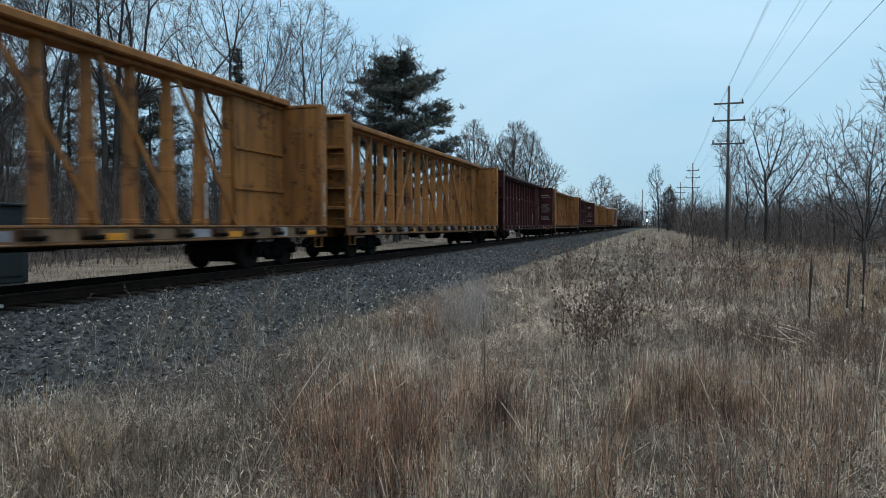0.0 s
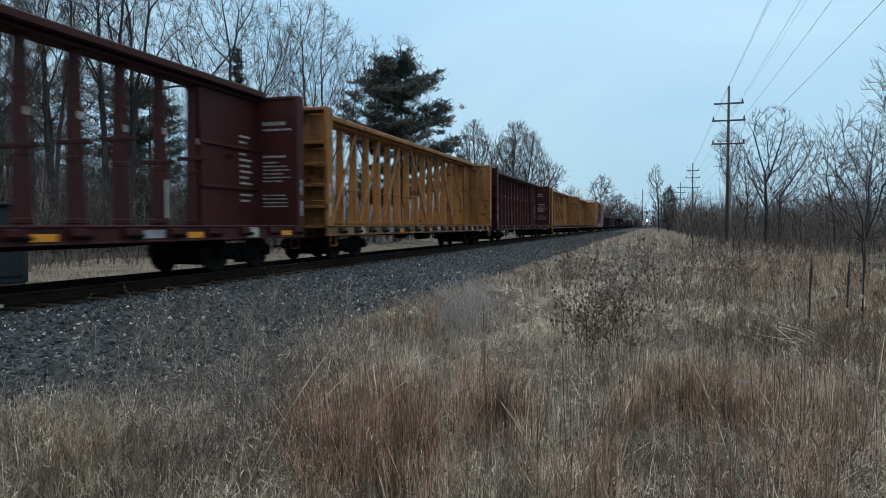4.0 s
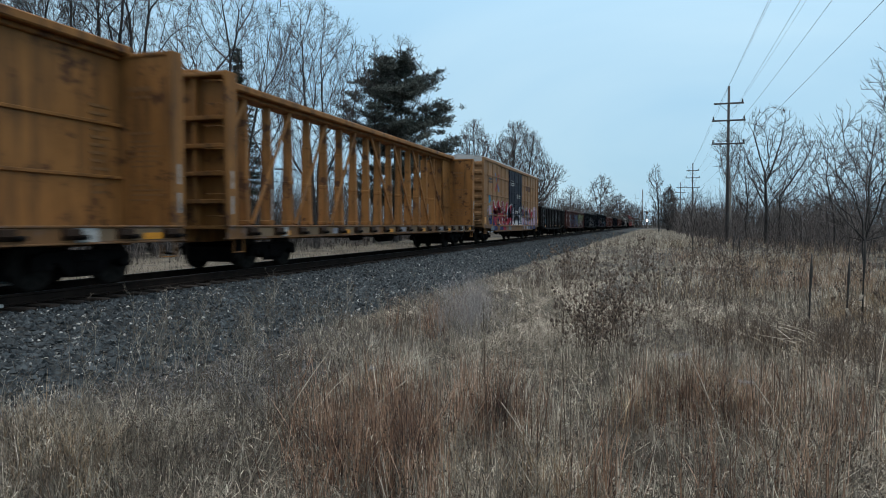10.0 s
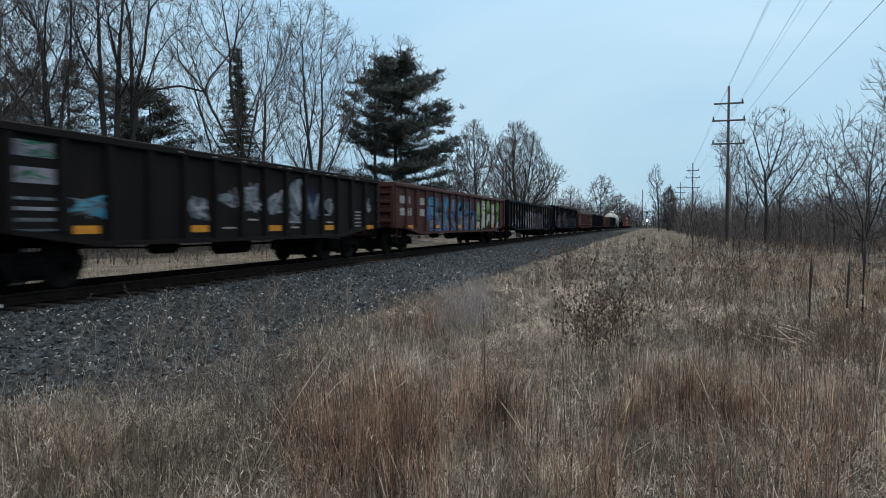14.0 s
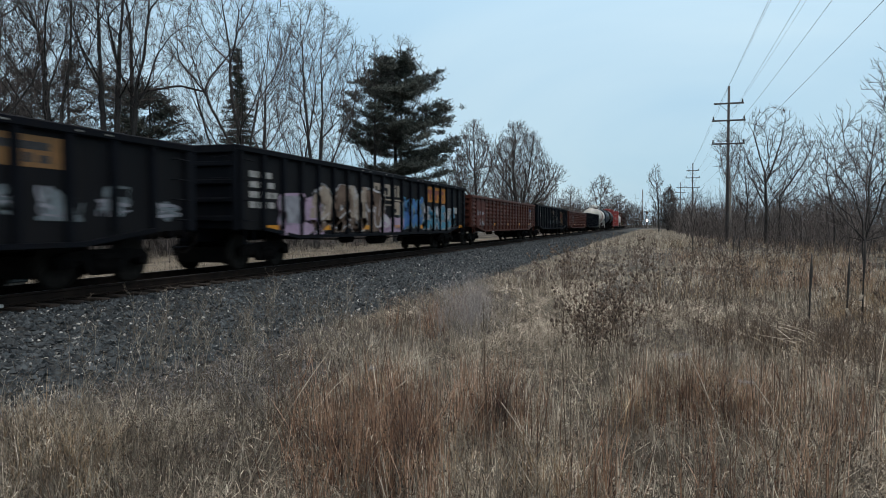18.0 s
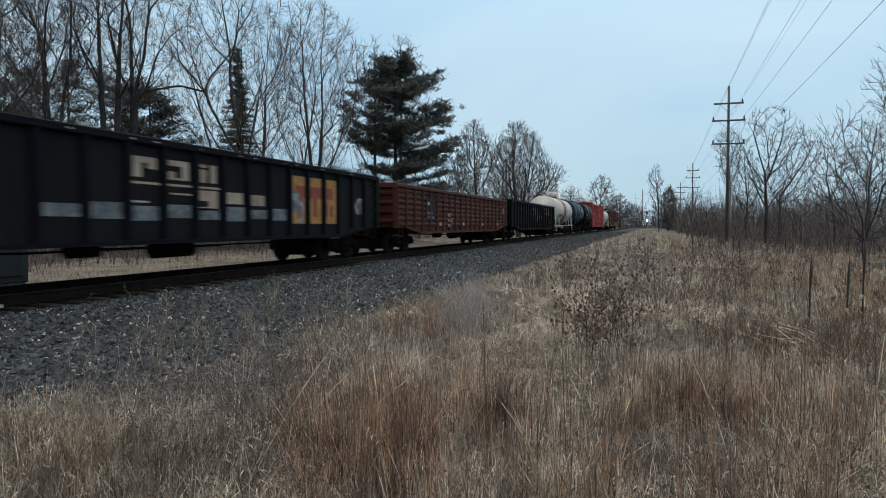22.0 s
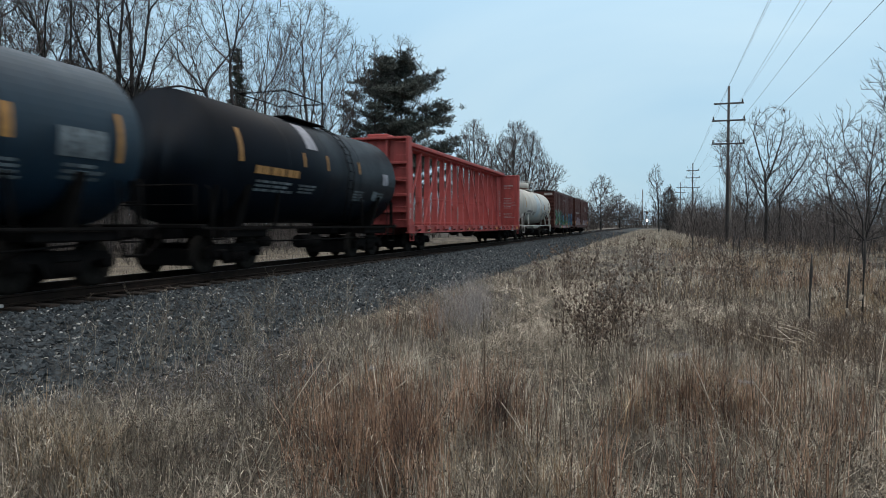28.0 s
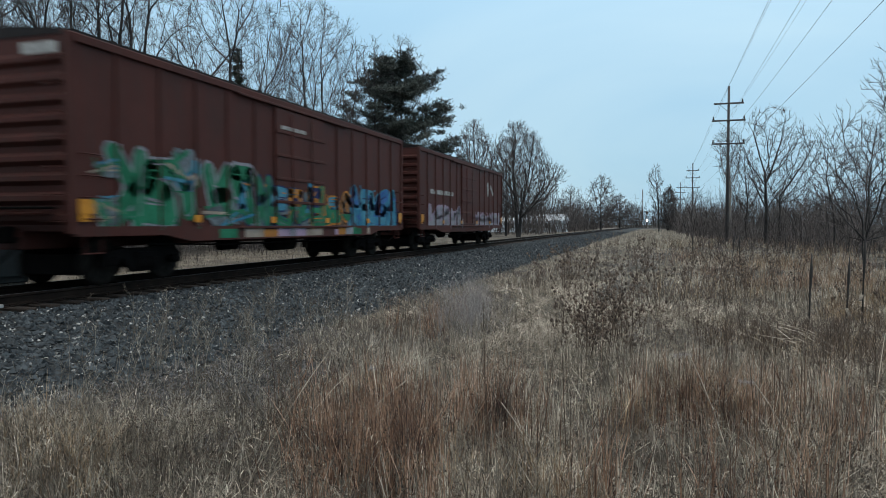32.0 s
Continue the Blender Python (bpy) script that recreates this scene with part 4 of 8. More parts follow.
    for y0, y1 in ends:
        o = Shape()
        for sx in (-1, 1):
            o.add([(sx * 0.24, y0, 1.03), (sx * 0.24, y1, 1.03), (sx * 0.18, y1, top - 0.1), (sx * 0.18, y0, top - 0.1),
                   (sx * 0.21, y0, 1.03), (sx * 0.21, y1, 1.03), (sx * 0.15, y1, top - 0.1), (sx * 0.15, y0, top - 0.1)],
                  [(0, 1, 2, 3), (7, 6, 5, 4), (0, 3, 7, 4), (1, 5, 6, 2), (0, 4, 5, 1), (3, 2, 6, 7)])
        part("centre_panel", o, mat, root)
        for z in (2.0, 3.1):
            w = 0.24 - 0.06 * (z - 1.03) / 3.4
            part("panel_rib", Shape().box(w, w + 0.05, y0, y1, z, z + 0.07, 0.01), mat, root)
    ink = WHITE if mat in (MAROON, RED) else FADED
    # lettering on the inner face of the rear bulkhead and on the centre panel
    r = random.Random(seed)
    for z, h, n in ((3.95, 0.1, 1), (3.75, 0.05, 1), (3.0, 0.06, 1), (2.82, 0.035, 6), (1.9, 0.035, 4)):
        for k in range(n):
            zz = z - k * (h + 0.07)
            o = Shape()
            x = 0.4
            end = r.uniform(0.9, 1.3)
            while x < end:
                w = r.uniform(0.05, 0.16)
                o.box(x, min(x + w, end), L - 0.388, L - 0.378, zz - h, zz, 0.001)
                x += w + 0.03
            part("stencilled_lettering", o, ink, root)["kind"] = "stuff"
    o = Shape()
    for k in range(12):
        zz = 3.5 - k * 0.16
        w = 0.246 - 0.06 * (zz - 1.03) / 3.4
        o.box(w, w + 0.008, L - 1.25, L - 1.25 + r.uniform(0.3, 0.6), zz - 0.06, zz, 0.001)
    part("stencilled_lettering", o, ink, root)["kind"] = "stuff"
    part("data_plate", Shape().box(1.506, 1.512, 2.4, 2.75, 0.74, 0.99, 0.003), WHITE, root, "pale grey data plate on the sill")
    part("data_plate", Shape().box(1.506, 1.512, L - 2.9, L - 2.4, 0.74, 0.99, 0.003), WHITE, root, "pale grey data plate on the sill")
    for y, s in ((0.0, -1), (L, 1)):
        ladder(root, 1.2, y, 1.25, 4.4, mat, s, 0.4, 7)
        stirrup(root, 0.5 if s < 0 else L - 0.5, 0.74, mat)
    running_gear(root, L, 2.75, 2.25)
    brake_rig(root, L, 0.78)
    return root


def boxcar(start, end, mat, label, top, seed, ribs, door, door_mat, roof_mat=None, end_ribs=8, plugs=2, sill_drop=0.3, bands=True):
    """A box car: ribbed sides, sliding doors, corrugated ends, a panelled roof."""
    root, L = car("box_car", label, "freight car", start, end)
    z0 = 0.92
    body = Shape()
    body.box(-1.47, 1.47, 0.12, L - 0.12, z0, top - 0.1, 0.02)
    body.box(-0.3, 0.3, 0.1, L - 0.1, 0.6, z0 + 0.02, 0.02)
    part("body", body, mat, root)
    d0, d1 = door
    for s in (-1, 1):
        sill = Shape()
        out = [(0.1, z0 + 0.1), (0.1, z0 - 0.08), (2.4, z0 - 0.08), (3.2, z0 - sill_drop), (L - 3.2, z0 - sill_drop), (L - 2.4, z0 - 0.08), (L - 0.1, z0 - 0.08), (L - 0.1, z0 + 0.1)]
        sill.prism(out, "x", s * 1.44, s * 1.52)
        part("side_sill", sill, SILL_YELLOW if mat is YELLOW_BOX else mat, root)
        plate = Shape().box(s * 1.42, s * 1.53, 0.08, L - 0.08, top - 0.24, top - 0.08, 0.015)
        part("top_plate", plate, mat, root)
        for y in (0.0, L):
            part("corner_post", Shape().box(s * 1.40, s * 1.53, max(0, y - 0.14) if y else 0.0, y if y else 0.14, z0 - 0.05, top - 0.08, 0.02), mat, root)
    rib = Shape()
    rib.prism([(1.468, -0.05), (1.515, -0.03), (1.515, 0.03), (1.468, 0.05)], "z", z0 + 0.08, top - 0.24)
    rib = rib.mesh("side_post", mat)
    for i in range(1, ribs):
        y = L * i / ribs
        if d0 - 0.1 < y < d1 + 0.1:
            continue
        piece("side_post", rib, root, (0, y, 0))
        POSTS.setdefault(root.name, []).append((y, 0.029, 0.047))
    if bands:
        for z in (z0 + (top - z0) * 0.46, z0 + (top - z0) * 0.74):
            for a, b in ((0.9, d0 - 0.15), (d1 + 0.15, L - 0.9)):
                part("side_rail", Shape().box(1.468, 1.52, a, b, z, z + 0.06, 0.012), mat, root)
    # doors
    n = plugs
    POSTS.setdefault(root.name, []).append(((d0 + d1) / 2, (d1 - d0) / 2 - 0.03, 0.068))
    for k in range(n):
        a = d0 + (d1 - d0) * k / n
        b = d0 + (d1 - d0) * (k + 1) / n
        o = Shape()
        o.box(1.47, 1.535, a + 0.03, b - 0.03, z0 + 0.12, top - 0.3, 0.015)
        dr = part("door", o, door_mat, root)
        h = Shape()
        for m in range(1, 5):
            z = z0 + 0.12 + (top - 0.42 - z0) * m / 5
            h.box(1.53, 1.56, a + 0.06, b - 0.06, z - 0.04, z + 0.04, 0.01)
        part("door_rib", h, door_mat, dr)
        lock = Shape()
        for m in (0.3, 0.7):
            lock.tube([(1.57, a + (b - a) * m, z0 + 0.2), (1.57, a + (b - a) * m, top - 0.4)], 0.018, 6)
        part("lock_rod", lock, door_mat, dr)
    for z in (z0 + 0.04, top - 0.28):
        part("door_track", Shape().box(1.5, 1.57, d0 - (d1 - d0) * 0.6, d1 + (d1 - d0) * 0.6, z, z + 0.06, 0.01), mat, root)
    # ends
    for y, s in ((0.12, -1), (L - 0.12, 1)):
        for k in range(end_ribs):
            z = z0 + 0.16 + (top - z0 - 0.75) * k / (end_ribs - 1)
            o = Shape()
            h = (top - z0 - 0.75) / (end_ribs - 1) * 0.5
            o.prism([(y, z - h * 0.2), (y + s * 0.1, z + h * 0.25), (y + s * 0.1, z + h * 0.75), (y, z + h * 1.15)], "x", -1.38, 1.38)
            part("end_corrugation", o, mat, root)
        part("end_panel", Shape().box(-1.4, 1.4, y, y + s * 0.02, top - 0.52, top - 0.1, 0.008), roof_mat or mat, root)
        ladder(root, 1.15, y + s * 0.1, 1.1, top - 0.5, mat, s, 0.42)
        stirrup(root, 0.55 if s < 0 else L - 0.55, z0 - 0.04, mat)
        ladder(root, 1.5, 0.5 if s < 0 else L - 0.5, 1.15, 2.3, mat, "y", 0.4, 4)
        cross = Shape()
        cross.box(-1.2, 1.2, y + s * 0.1, y + s * 0.42, 1.32, 1.36, 0.01)
        part("crossover_platform", cross, TRUCK, root)
    roof = Shape()
    roof.prism([(-1.5, top - 0.1), (1.5, top - 0.1), (1.5, top - 0.03), (0, top + 0.12), (-1.5, top - 0.03)], "y", 0.08, L - 0.08)
    rf = part("roof", roof, roof_mat or DARK_ROOF, root)
    seam = Shape().prism([(-1.49, top - 0.03), (0, top + 0.12), (1.49, top - 0.03), (1.49, top + 0.01), (0, top + 0.16), (-1.49, top + 0.01)], "y", -0.03, 0.03).mesh("roof_seam", roof_mat or DARK_ROOF)
    for i in range(1, int(L / 1.2)):
        piece("roof_seam", seam, rf, (0, i * 1.2, 0))
    marks(root, 1.525, [0.32 + k * (L - 0.64) / 5 for k in range(6)], z0 + 0.26, w=0.24, h=0.16)
    for y in (0.34, L - 0.34):
        part("reflector", Shape().box(1.532, 1.54, y - 0.17, y + 0.17, z0 + 0.32, z0 + 0.58, 0.003), REFLECT, root, "large yellow reflective square")
    running_gear(root, L, 2.3)
    brake_rig(root, L, 0.72)
    return root, L


def gondola(start, end, mat, label, top, seed, ribs, style="posts", ink=WHITE, patch=None, bottom=0.66, texts=(), reflectors="wide", first_mark=1):
    """An open wagon: posts or pressed panels on its sides, a heavy top chord, ribbed ends."""
    root, L = car("gondola_car", label, "freight car", start, end)
    side_out = [(0.06, top), (0.06, 0.95), (1.2, 0.9), (3.0, bottom), (L - 3.0, bottom), (L - 1.2, 0.9), (L - 0.06, 0.95), (L - 0.06, top)]
    for s in (-1, 1):
        o = Shape()
        o.prism(side_out, "x", s * 1.40, s * 1.44)
        part("side_sheet", o, BLACK_SHEET if mat is BLACK_GON else mat, root)
        c = Shape()
        c.box(s * 1.36, s * 1.55, 0.02, L - 0.02, top - 0.06, top + 0.1, 0.025)
        part("top_chord", c, mat, root)
        b = Shape()
        b.prism([(1.2, 0.99), (1.2, 0.9), (3.0, bottom), (L - 3.0, bottom), (L - 1.2, 0.9), (L - 1.2, 0.99), (L - 3.0, bottom + 0.09), (3.0, bottom + 0.09)], "x", s * 1.42, s * 1.54)
        part("bottom_chord", b, mat, root)
    fl = Shape()
    fl.box(-1.4, 1.4, 0.1, L - 0.1, 1.02, 1.1, 0.01)
    fl.box(-0.28, 0.28, 0.1, L - 0.1, 0.62, 1.03, 0.02)
    part("floor", fl, mat, root)
    post = Shape()
    post.prism([(1.435, -0.09), (1.535, -0.06), (1.535, 0.06), (1.435, 0.09)], "z", bottom + 0.1, top - 0.05)
    post = post.mesh("side_post", mat)
    end_post = Shape().prism([(1.435, -0.09), (1.535, -0.06), (1.535, 0.06), (1.435, 0.09)], "z", 0.94, top - 0.05).mesh("end_side_post", mat)
    for i in range(0, ribs + 1):
        y = 0.18 + (L - 0.36) * i / ribs
        piece("side_post", end_post if (y < 2.9 or y > L - 2.9) else post, root, (0, y, 0))
        POSTS.setdefault(root.name, []).append((y, 0.058, 0.095))
    if style == "pressed":
        w = (L - 0.36) / ribs
        for r in range(7):
            z = 1.0 + (top - 1.15) * r / 6.4
            o = Shape()
            o.prism([(1.438, z), (1.5, z + 0.03), (1.5, z + 0.1), (1.438, z + 0.16)], "y", -w * 0.36, w * 0.36)
            o = o.mesh("pressed_rib", mat)
            for i in range(ribs):
                piece("pressed_rib", o, root, (0, 0.18 + w * (i + 0.5), 0))
    for y, s in ((0.08, -1), (L - 0.08, 1)):
        o = Shape()
        o.box(-1.42, 1.42, y - 0.03, y + 0.03, 0.95, top, 0.01)
        o.box(-1.5, 1.5, y - s * 0.05, y + s * 0.16, top - 0.1, top + 0.1, 0.02)
        for sx in (-1, 1):
            o.box(sx * 1.45 - 0.07, sx * 1.45 + 0.07, y - 0.06, y + s * 0.14, 0.9, top, 0.02)
        ed = part("end_wall", o, mat, root)
        for k in range(4):
            z = 1.15 + (top - 1.3) * k / 3.6
            part("end_rib", Shape().box(-1.38, 1.38, y, y + s * 0.13, z, z + 0.12, 0.02), mat, ed)
        ladder(root, 1.1, y + s * 0.14, 1.15, top - 0.2, mat, s, 0.42)
        stirrup(root, 0.5 if s < 0 else L - 0.5, 0.93, mat, 1.5)
        ladder(root, 1.5, 0.42 if s < 0 else L - 0.42, 1.15, top - 0.25, mat, "y", 0.38, 4)
    for a, b, z, rows, h in texts:
        bars(root, 1.442 if style != "pressed" else 1.505, a * L, b * L, z, rows, ink, seed + int(a * 100), h, h * 0.6)
    w = (L - 0.36) / ribs
    if reflectors == "wide":
        marks(root, 1.449 if style != "pressed" else 1.502, [0.18 + w * (k + 0.5) for k in (range(5, ribs, 4) if style == "pressed" else range(first_mark, ribs, 3))], bottom + 0.3 if style != "pressed" else bottom + 0.42, w=0.58 if style != "pressed" else 0.3, h=0.15)
    elif reflectors == "tall":
        marks(root, 1.449, [0.18 + w * (k + 0.3) for k in range(1, ribs, 4)], bottom + 0.55, w=0.2, h=0.5)
    if style != "pressed":
        # pale dots paint the light that shows through along the chord
        dots = Shape()
        for k in range(11):
            y = L * (0.34 + 0.055 * k + 0.008 * ((seed + k * 7) % 5 - 2))
            dots.box(1.549, 1.554, y, y + 0.06 + 0.03 * (k % 3), top + 0.0, top + 0.03, 0.001)
        part("chord_marking", dots, WHITE, root, "small pale dots of light painted along the top chord")["kind"] = "stuff"
    if patch:
        a, b, z0, z1, m2 = patch
        part("painted_panel", Shape().box(1.438, 1.446 if style != "pressed" else 1.506, a * L, b * L, z0, z1, 0.002), m2, root)
    running_gear(root, L, 2.0)
    brake_rig(root, L, 0.72)
    return root, L


def tank_car(start, end, mat, label, radius, centre, seed, dome="valve", band=None, ink=GREY_INK, frame_mat=None, stripes=None, platform=True):
    """A tank car: a long barrel with dished heads on a stub frame, a valve dome and a walkway."""
    root, L = car("tank_car", label, "freight car", start, end)
    fm = frame_mat or mat
    a, b, n = 0.55, L - 0.55, 64
    dish = radius * 0.5
    rings = []
    for k in range(9):
        u = math.pi / 2 * k / 8
        rings.append((a + dish * (1 - math.sin(u)), radius * math.cos(math.pi / 2 - u)))
    rings[0] = (a, 0.02)
    back = [(L - y, r) for y, r in rings[::-1]]
    o = Shape()
    o.tube([(0, y, centre) for y, r in rings + back], [r for y, r in rings + back], n)
    barrel = part("tank_barrel", o, mat, root)
    for k in (0.25, 0.5, 0.75):
        y = a + dish + (b - a - 2 * dish) * k
        part("weld_seam", Shape().tube([(0, y - 0.02, centre), (0, y, centre), (0, y + 0.02, centre)], [radius, radius + 0.008, radius], n, cap=False), mat, barrel)
    if band:
        y0, y1, bm = band
        part("spill_band", Shape().tube([(0, y0 * L, centre), (0, y1 * L, centre)], [radius + 0.006] * 2, n, cap=False), bm, barrel, "coated band round the barrel")
    for y in (1.9, L - 1.9):
        if fm is TRUCK:
            # dark box added in place of the shade under the barrel
            part("body_bolster", Shape().box(-1.34, 1.34, y - 1.0, y + 1.0, 0.74, 0.95, 0.03), fm, root)
        o = Shape()
        o.prism([(-1.15, 0.95), (1.15, 0.95), (radius * 0.93, centre - radius * 0.4), (radius * 0.6, centre - radius * 0.79), (-radius * 0.6, centre - radius * 0.79), (-radius * 0.93, centre - radius * 0.4)], "y", y - 0.12, y + 0.12)
        part("saddle", o, fm if fm is TRUCK else DOME_RUST, root)
    for y0, y1 in ((0.0, 3.4), (L - 3.4, L)):
        o = Shape()
        o.box(-0.32, 0.32, y0, y1, 0.72, 1.04, 0.03)
        o.box(-1.42, 1.42, y0 + (0.0 if y0 == 0 else 3.1), y0 + (0.3 if y0 == 0 else 3.4), 0.96, 1.06, 0.02)
        part("stub_sill", o, fm, root)
    for s in (-1, 1):
        o = Shape().box(s * 1.36, s * 1.44, 0.1, L - 0.1, 0.94, 1.0, 0.01)
        part("side_rail", o, fm, root)
        for y in (0.5, 3.2, L - 3.2, L - 0.5):
            dy = 0.35 if y > L / 2 else -0.35
            part("rail_brace", Shape().bar((s * 1.38, y, 0.98), (s * radius * 0.9, y - dy * 0.4, centre - radius * 0.45), 0.08, 0.05), fm, root)
    for y, s in ((0.16, -1), (L - 0.16, 1)):
        o = Shape()
        for sx in (-1.2, 1.2):
            o.tube([(sx, y, 1.0), (sx, y, 1.95)], 0.022, 6)
        o.tube([(-1.2, y, 1.95), (1.2, y, 1.95)], 0.022, 6)
        o.tube([(-1.2, y, 1.5), (1.2, y, 1.5)], 0.018, 6)
        part("end_handrail", o, fm, root)
        o = Shape()
        yy = y - s * 0.55
        for d in (-0.28, 0.28):
            o.tube([(1.44, yy + d, 1.0), (1.44, yy + d, 0.45)], 0.025, 6)
            o.tube([(1.4, yy + d, 1.0), (1.4, yy + d, 1.85), (1.3, yy + d, 1.95)], 0.022, 6)
        o.tube([(1.44, yy - 0.28, 0.45), (1.44, yy + 0.28, 0.45)], 0.025, 6)
        o.tube([(1.44, yy - 0.28, 0.72), (1.44, yy + 0.28, 0.72)], 0.02, 6)
        part("end_ladder", o, fm, root)
    m = L / 2
    zt = centre + radius
    o = Shape()
    o.tube([(0, m, zt - 0.12), (0, m, zt + (0.14 if dome == "valve" else 0.06)), (0, m, zt + (0.16 if dome == "valve" else 0.1))], [0.56, 0.56, 0.46], 20)
    part("dome_base", o, DOME_RUST if dome == "valve" else mat, root)
    o = Shape()
    o.tube([(0, m, zt + 0.15), (0, m, zt + 0.58), (0, m, zt + 0.63)], [0.54, 0.54, 0.42], 20)
    if dome == "valve":
        part("valve_housing", o, mat, root)
    if platform:
        o = Shape()
        for sx in (-1, 1):
            for yy in (m - 1.2, m + 1.2):
                o.tube([(sx * 0.8, yy, zt - 0.22), (sx * 0.8, yy, zt + 0.68)], 0.02, 6)
            o.tube([(sx * 0.8, m - 1.2, zt + 0.68), (sx * 0.8, m + 1.2, zt + 0.68)], 0.02, 6)
            o.box(sx * 0.55 - 0.25, sx * 0.55 + 0.25, m - 1.2, m + 1.2, zt - 0.06, zt - 0.02, 0.005)
        for yy in (m - 1.2, m + 1.2):
            o.tube([(-0.8, yy, zt + 0.68), (0.8, yy, zt + 0.68)], 0.02, 6)
        part("top_platform", o, fm, root)
        o = Shape()
        for d in (-0.2, 0.2):
            pts = [(math.sin(u) * (radius + 0.07), m + 1.45 + d, centre + math.cos(u) * (radius + 0.07)) for u in (0.35, 0.7, 1.1, 1.5, 1.8)] + [(1.4, m + 1.45 + d, 0.8)]
            o.tube(pts, 0.018, 6)
        part("side_ladder", o, fm, root)
        for k in range(9):
            u = 0.5 + k * 0.17
            p = (math.sin(u) * (radius + 0.07), centre + math.cos(u) * (radius + 0.07))
            part("rung", Shape().tube([(p[0], m + 1.25, p[1]), (p[0], m + 1.65, p[1])], 0.012, 5), fm, root)
    # lettering as bent plates on the barrel
    def plate(y0, y1, z0, z1, pm, name="stencilled_lettering", lab=""):
        q = Shape()
        n_z = max(3, int((z1 - z0) / 0.12))
        ring = []
        for k in range(n_z + 1):
            z = z0 + (z1 - z0) * k / n_z
            ring.append((math.sqrt(max(0.01, radius ** 2 - (z - centre) ** 2)), z))
        vs = [(x * f, yy, centre + (z - centre) * f) for f in (1 + 0.014 / radius, 1 + 0.004 / radius) for yy in (y0, y1) for x, z in ring]
        m1 = n_z + 1
        fs = [(k, k + 1, m1 + k + 1, m1 + k) for k in range(n_z)]
        fs += [(2 * m1 + k, 3 * m1 + k, 3 * m1 + k + 1, 2 * m1 + k + 1) for k in range(n_z)]
        fs += [(0, m1, 3 * m1, 2 * m1), (n_z, 2 * m1 + n_z, 3 * m1 + n_z, m1 + n_z)]
        for k in range(n_z):
            fs += [(k, 2 * m1 + k, 2 * m1 + k + 1, k + 1), (m1 + k, m1 + k + 1, 3 * m1 + k + 1, 3 * m1 + k)]
        q.add(vs, fs)
        part(name, q, pm, barrel, lab)
    r = random.Random(seed)
    for g0, n_rows, w, h in ((0.18, 1 if ink is GREY_INK else 0, 0.15, 0.17), (0.18, 3, 0.13, 0.06), (0.36, 3, 0.06, 0.05), (0.66, 4, 0.06, 0.05), (0.8, 3, 0.06, 0.06)):
        for k in range(n_rows):
            z = centre - 0.25 - k * h * 1.8 - (0.3 if h < 0.2 else 0)
            y = g0 * L
            while y < (g0 + w) * L:
                ww = r.uniform(0.12, 0.4)
                plate(y, y + ww, z, z + h, ink)
                y += ww + 0.07
    for y, w, z0, z1, pm in (stripes or []):
        plate(y * L, y * L + w, centre + z0, centre + z1, pm, "painted_patch")
    running_gear(root, L, 1.9)
    brake_rig(root, L, 0.75)
    return root, L


# leading part of the visible train
Y_LABEL = "yellow lumber flat car with open centre wall, empty"
for k, (s, e) in enumerate(((0.70, 2.371), (2.475, 4.125), (6.04, 7.66), (9.55, 11.235), (11.345, 13.035))):
    centerbeam(s, e, YELLOW, Y_LABEL, 10 + k, panel=(2, 1, 1, 3, 1)[k])
for k, (s, e) in enumerate(((4.24, 5.937), (7.77, 9.44))):
    centerbeam(s, e, MAROON, "dark maroon lumber flat car with open centre wall, empty", 30 + k, braces=False, panel=2, lead=2 - 2 * k)

bx, L = boxcar(13.19, 14.615, YELLOW_BOX, "tall yellow box car with dark blue doors and sprayed lettering", 5.08, 50, 16, (7.2, 11.8), DOOR_BLUE, ROOF)
graffiti(bx, 2.6, 8.3, 0.97, 2.5, ("navy", "white", "red", "red"), 51, 4)
graffiti(bx, 8.1, 12.0, 1.0, 2.25, ("navy", "black", "silver", "white"), 52, 3)
graffiti(bx, 12.1, 18.6, 0.97, 2.4, ("navy", "white", "red", "pink"), 53, 4)
sill_paint(bx, 12.1, 18.0, 0.7, 0.98, ("navy", "silver", "navy", "navy", "haze"), 156)
blob = Shape()
stroke(blob, [(1.55, 2.6), (1.65, 2.64)], 0.56, 1.4745, random.Random(8))
part("sprayed_patch", blob, SPRAY["sky"], bx, "round turquoise sprayed patch")
smear(bx, [(0.9, 2.5, 1.0, 1.9)], ("navy", "sky", "navy"), 54, 1.4725)
smear(bx, [(1.1, 2.1, 1.4, 2.4)], ("silver", "cream", "pink"), 57, 1.4825)
sill_paint(bx, 1.2, 8.0, 0.7, 0.98, ("navy", "red", "haze", "navy", "navy"), 158)
for a_, b_ in ((0.9, 7.0), (12.0, 18.4)):
    part("side_rail", Shape().box(1.468, 1.512, a_, b_, 1.62, 1.67, 0.01), YELLOW_BOX, bx)
bars(bx, 1.475, 13.8, 16.2, 4.0, 1, MAROON_BOX, 55, 0.34)
bars(bx, 1.475, 13.0, 17.2, 3.45, 1, FADED, 155, 0.14)
bars(bx, 1.475, 1.4, 2.6, 3.9, 2, DARK, 56, 0.12)
bars(bx, 1.54, 7.6, 9.2, 4.1, 3, WHITE, 57, 0.08)
bars(bx, 1.54, 9.8, 11.4, 3.3, 3, WHITE, 58, 0.08)
stroke_x = Shape()
rr = random.Random(3)
stroke(stroke_x, [(3.2, 4.2), (4.2, 3.2)], 0.16, 1.473, rr)
stroke_y = Shape()
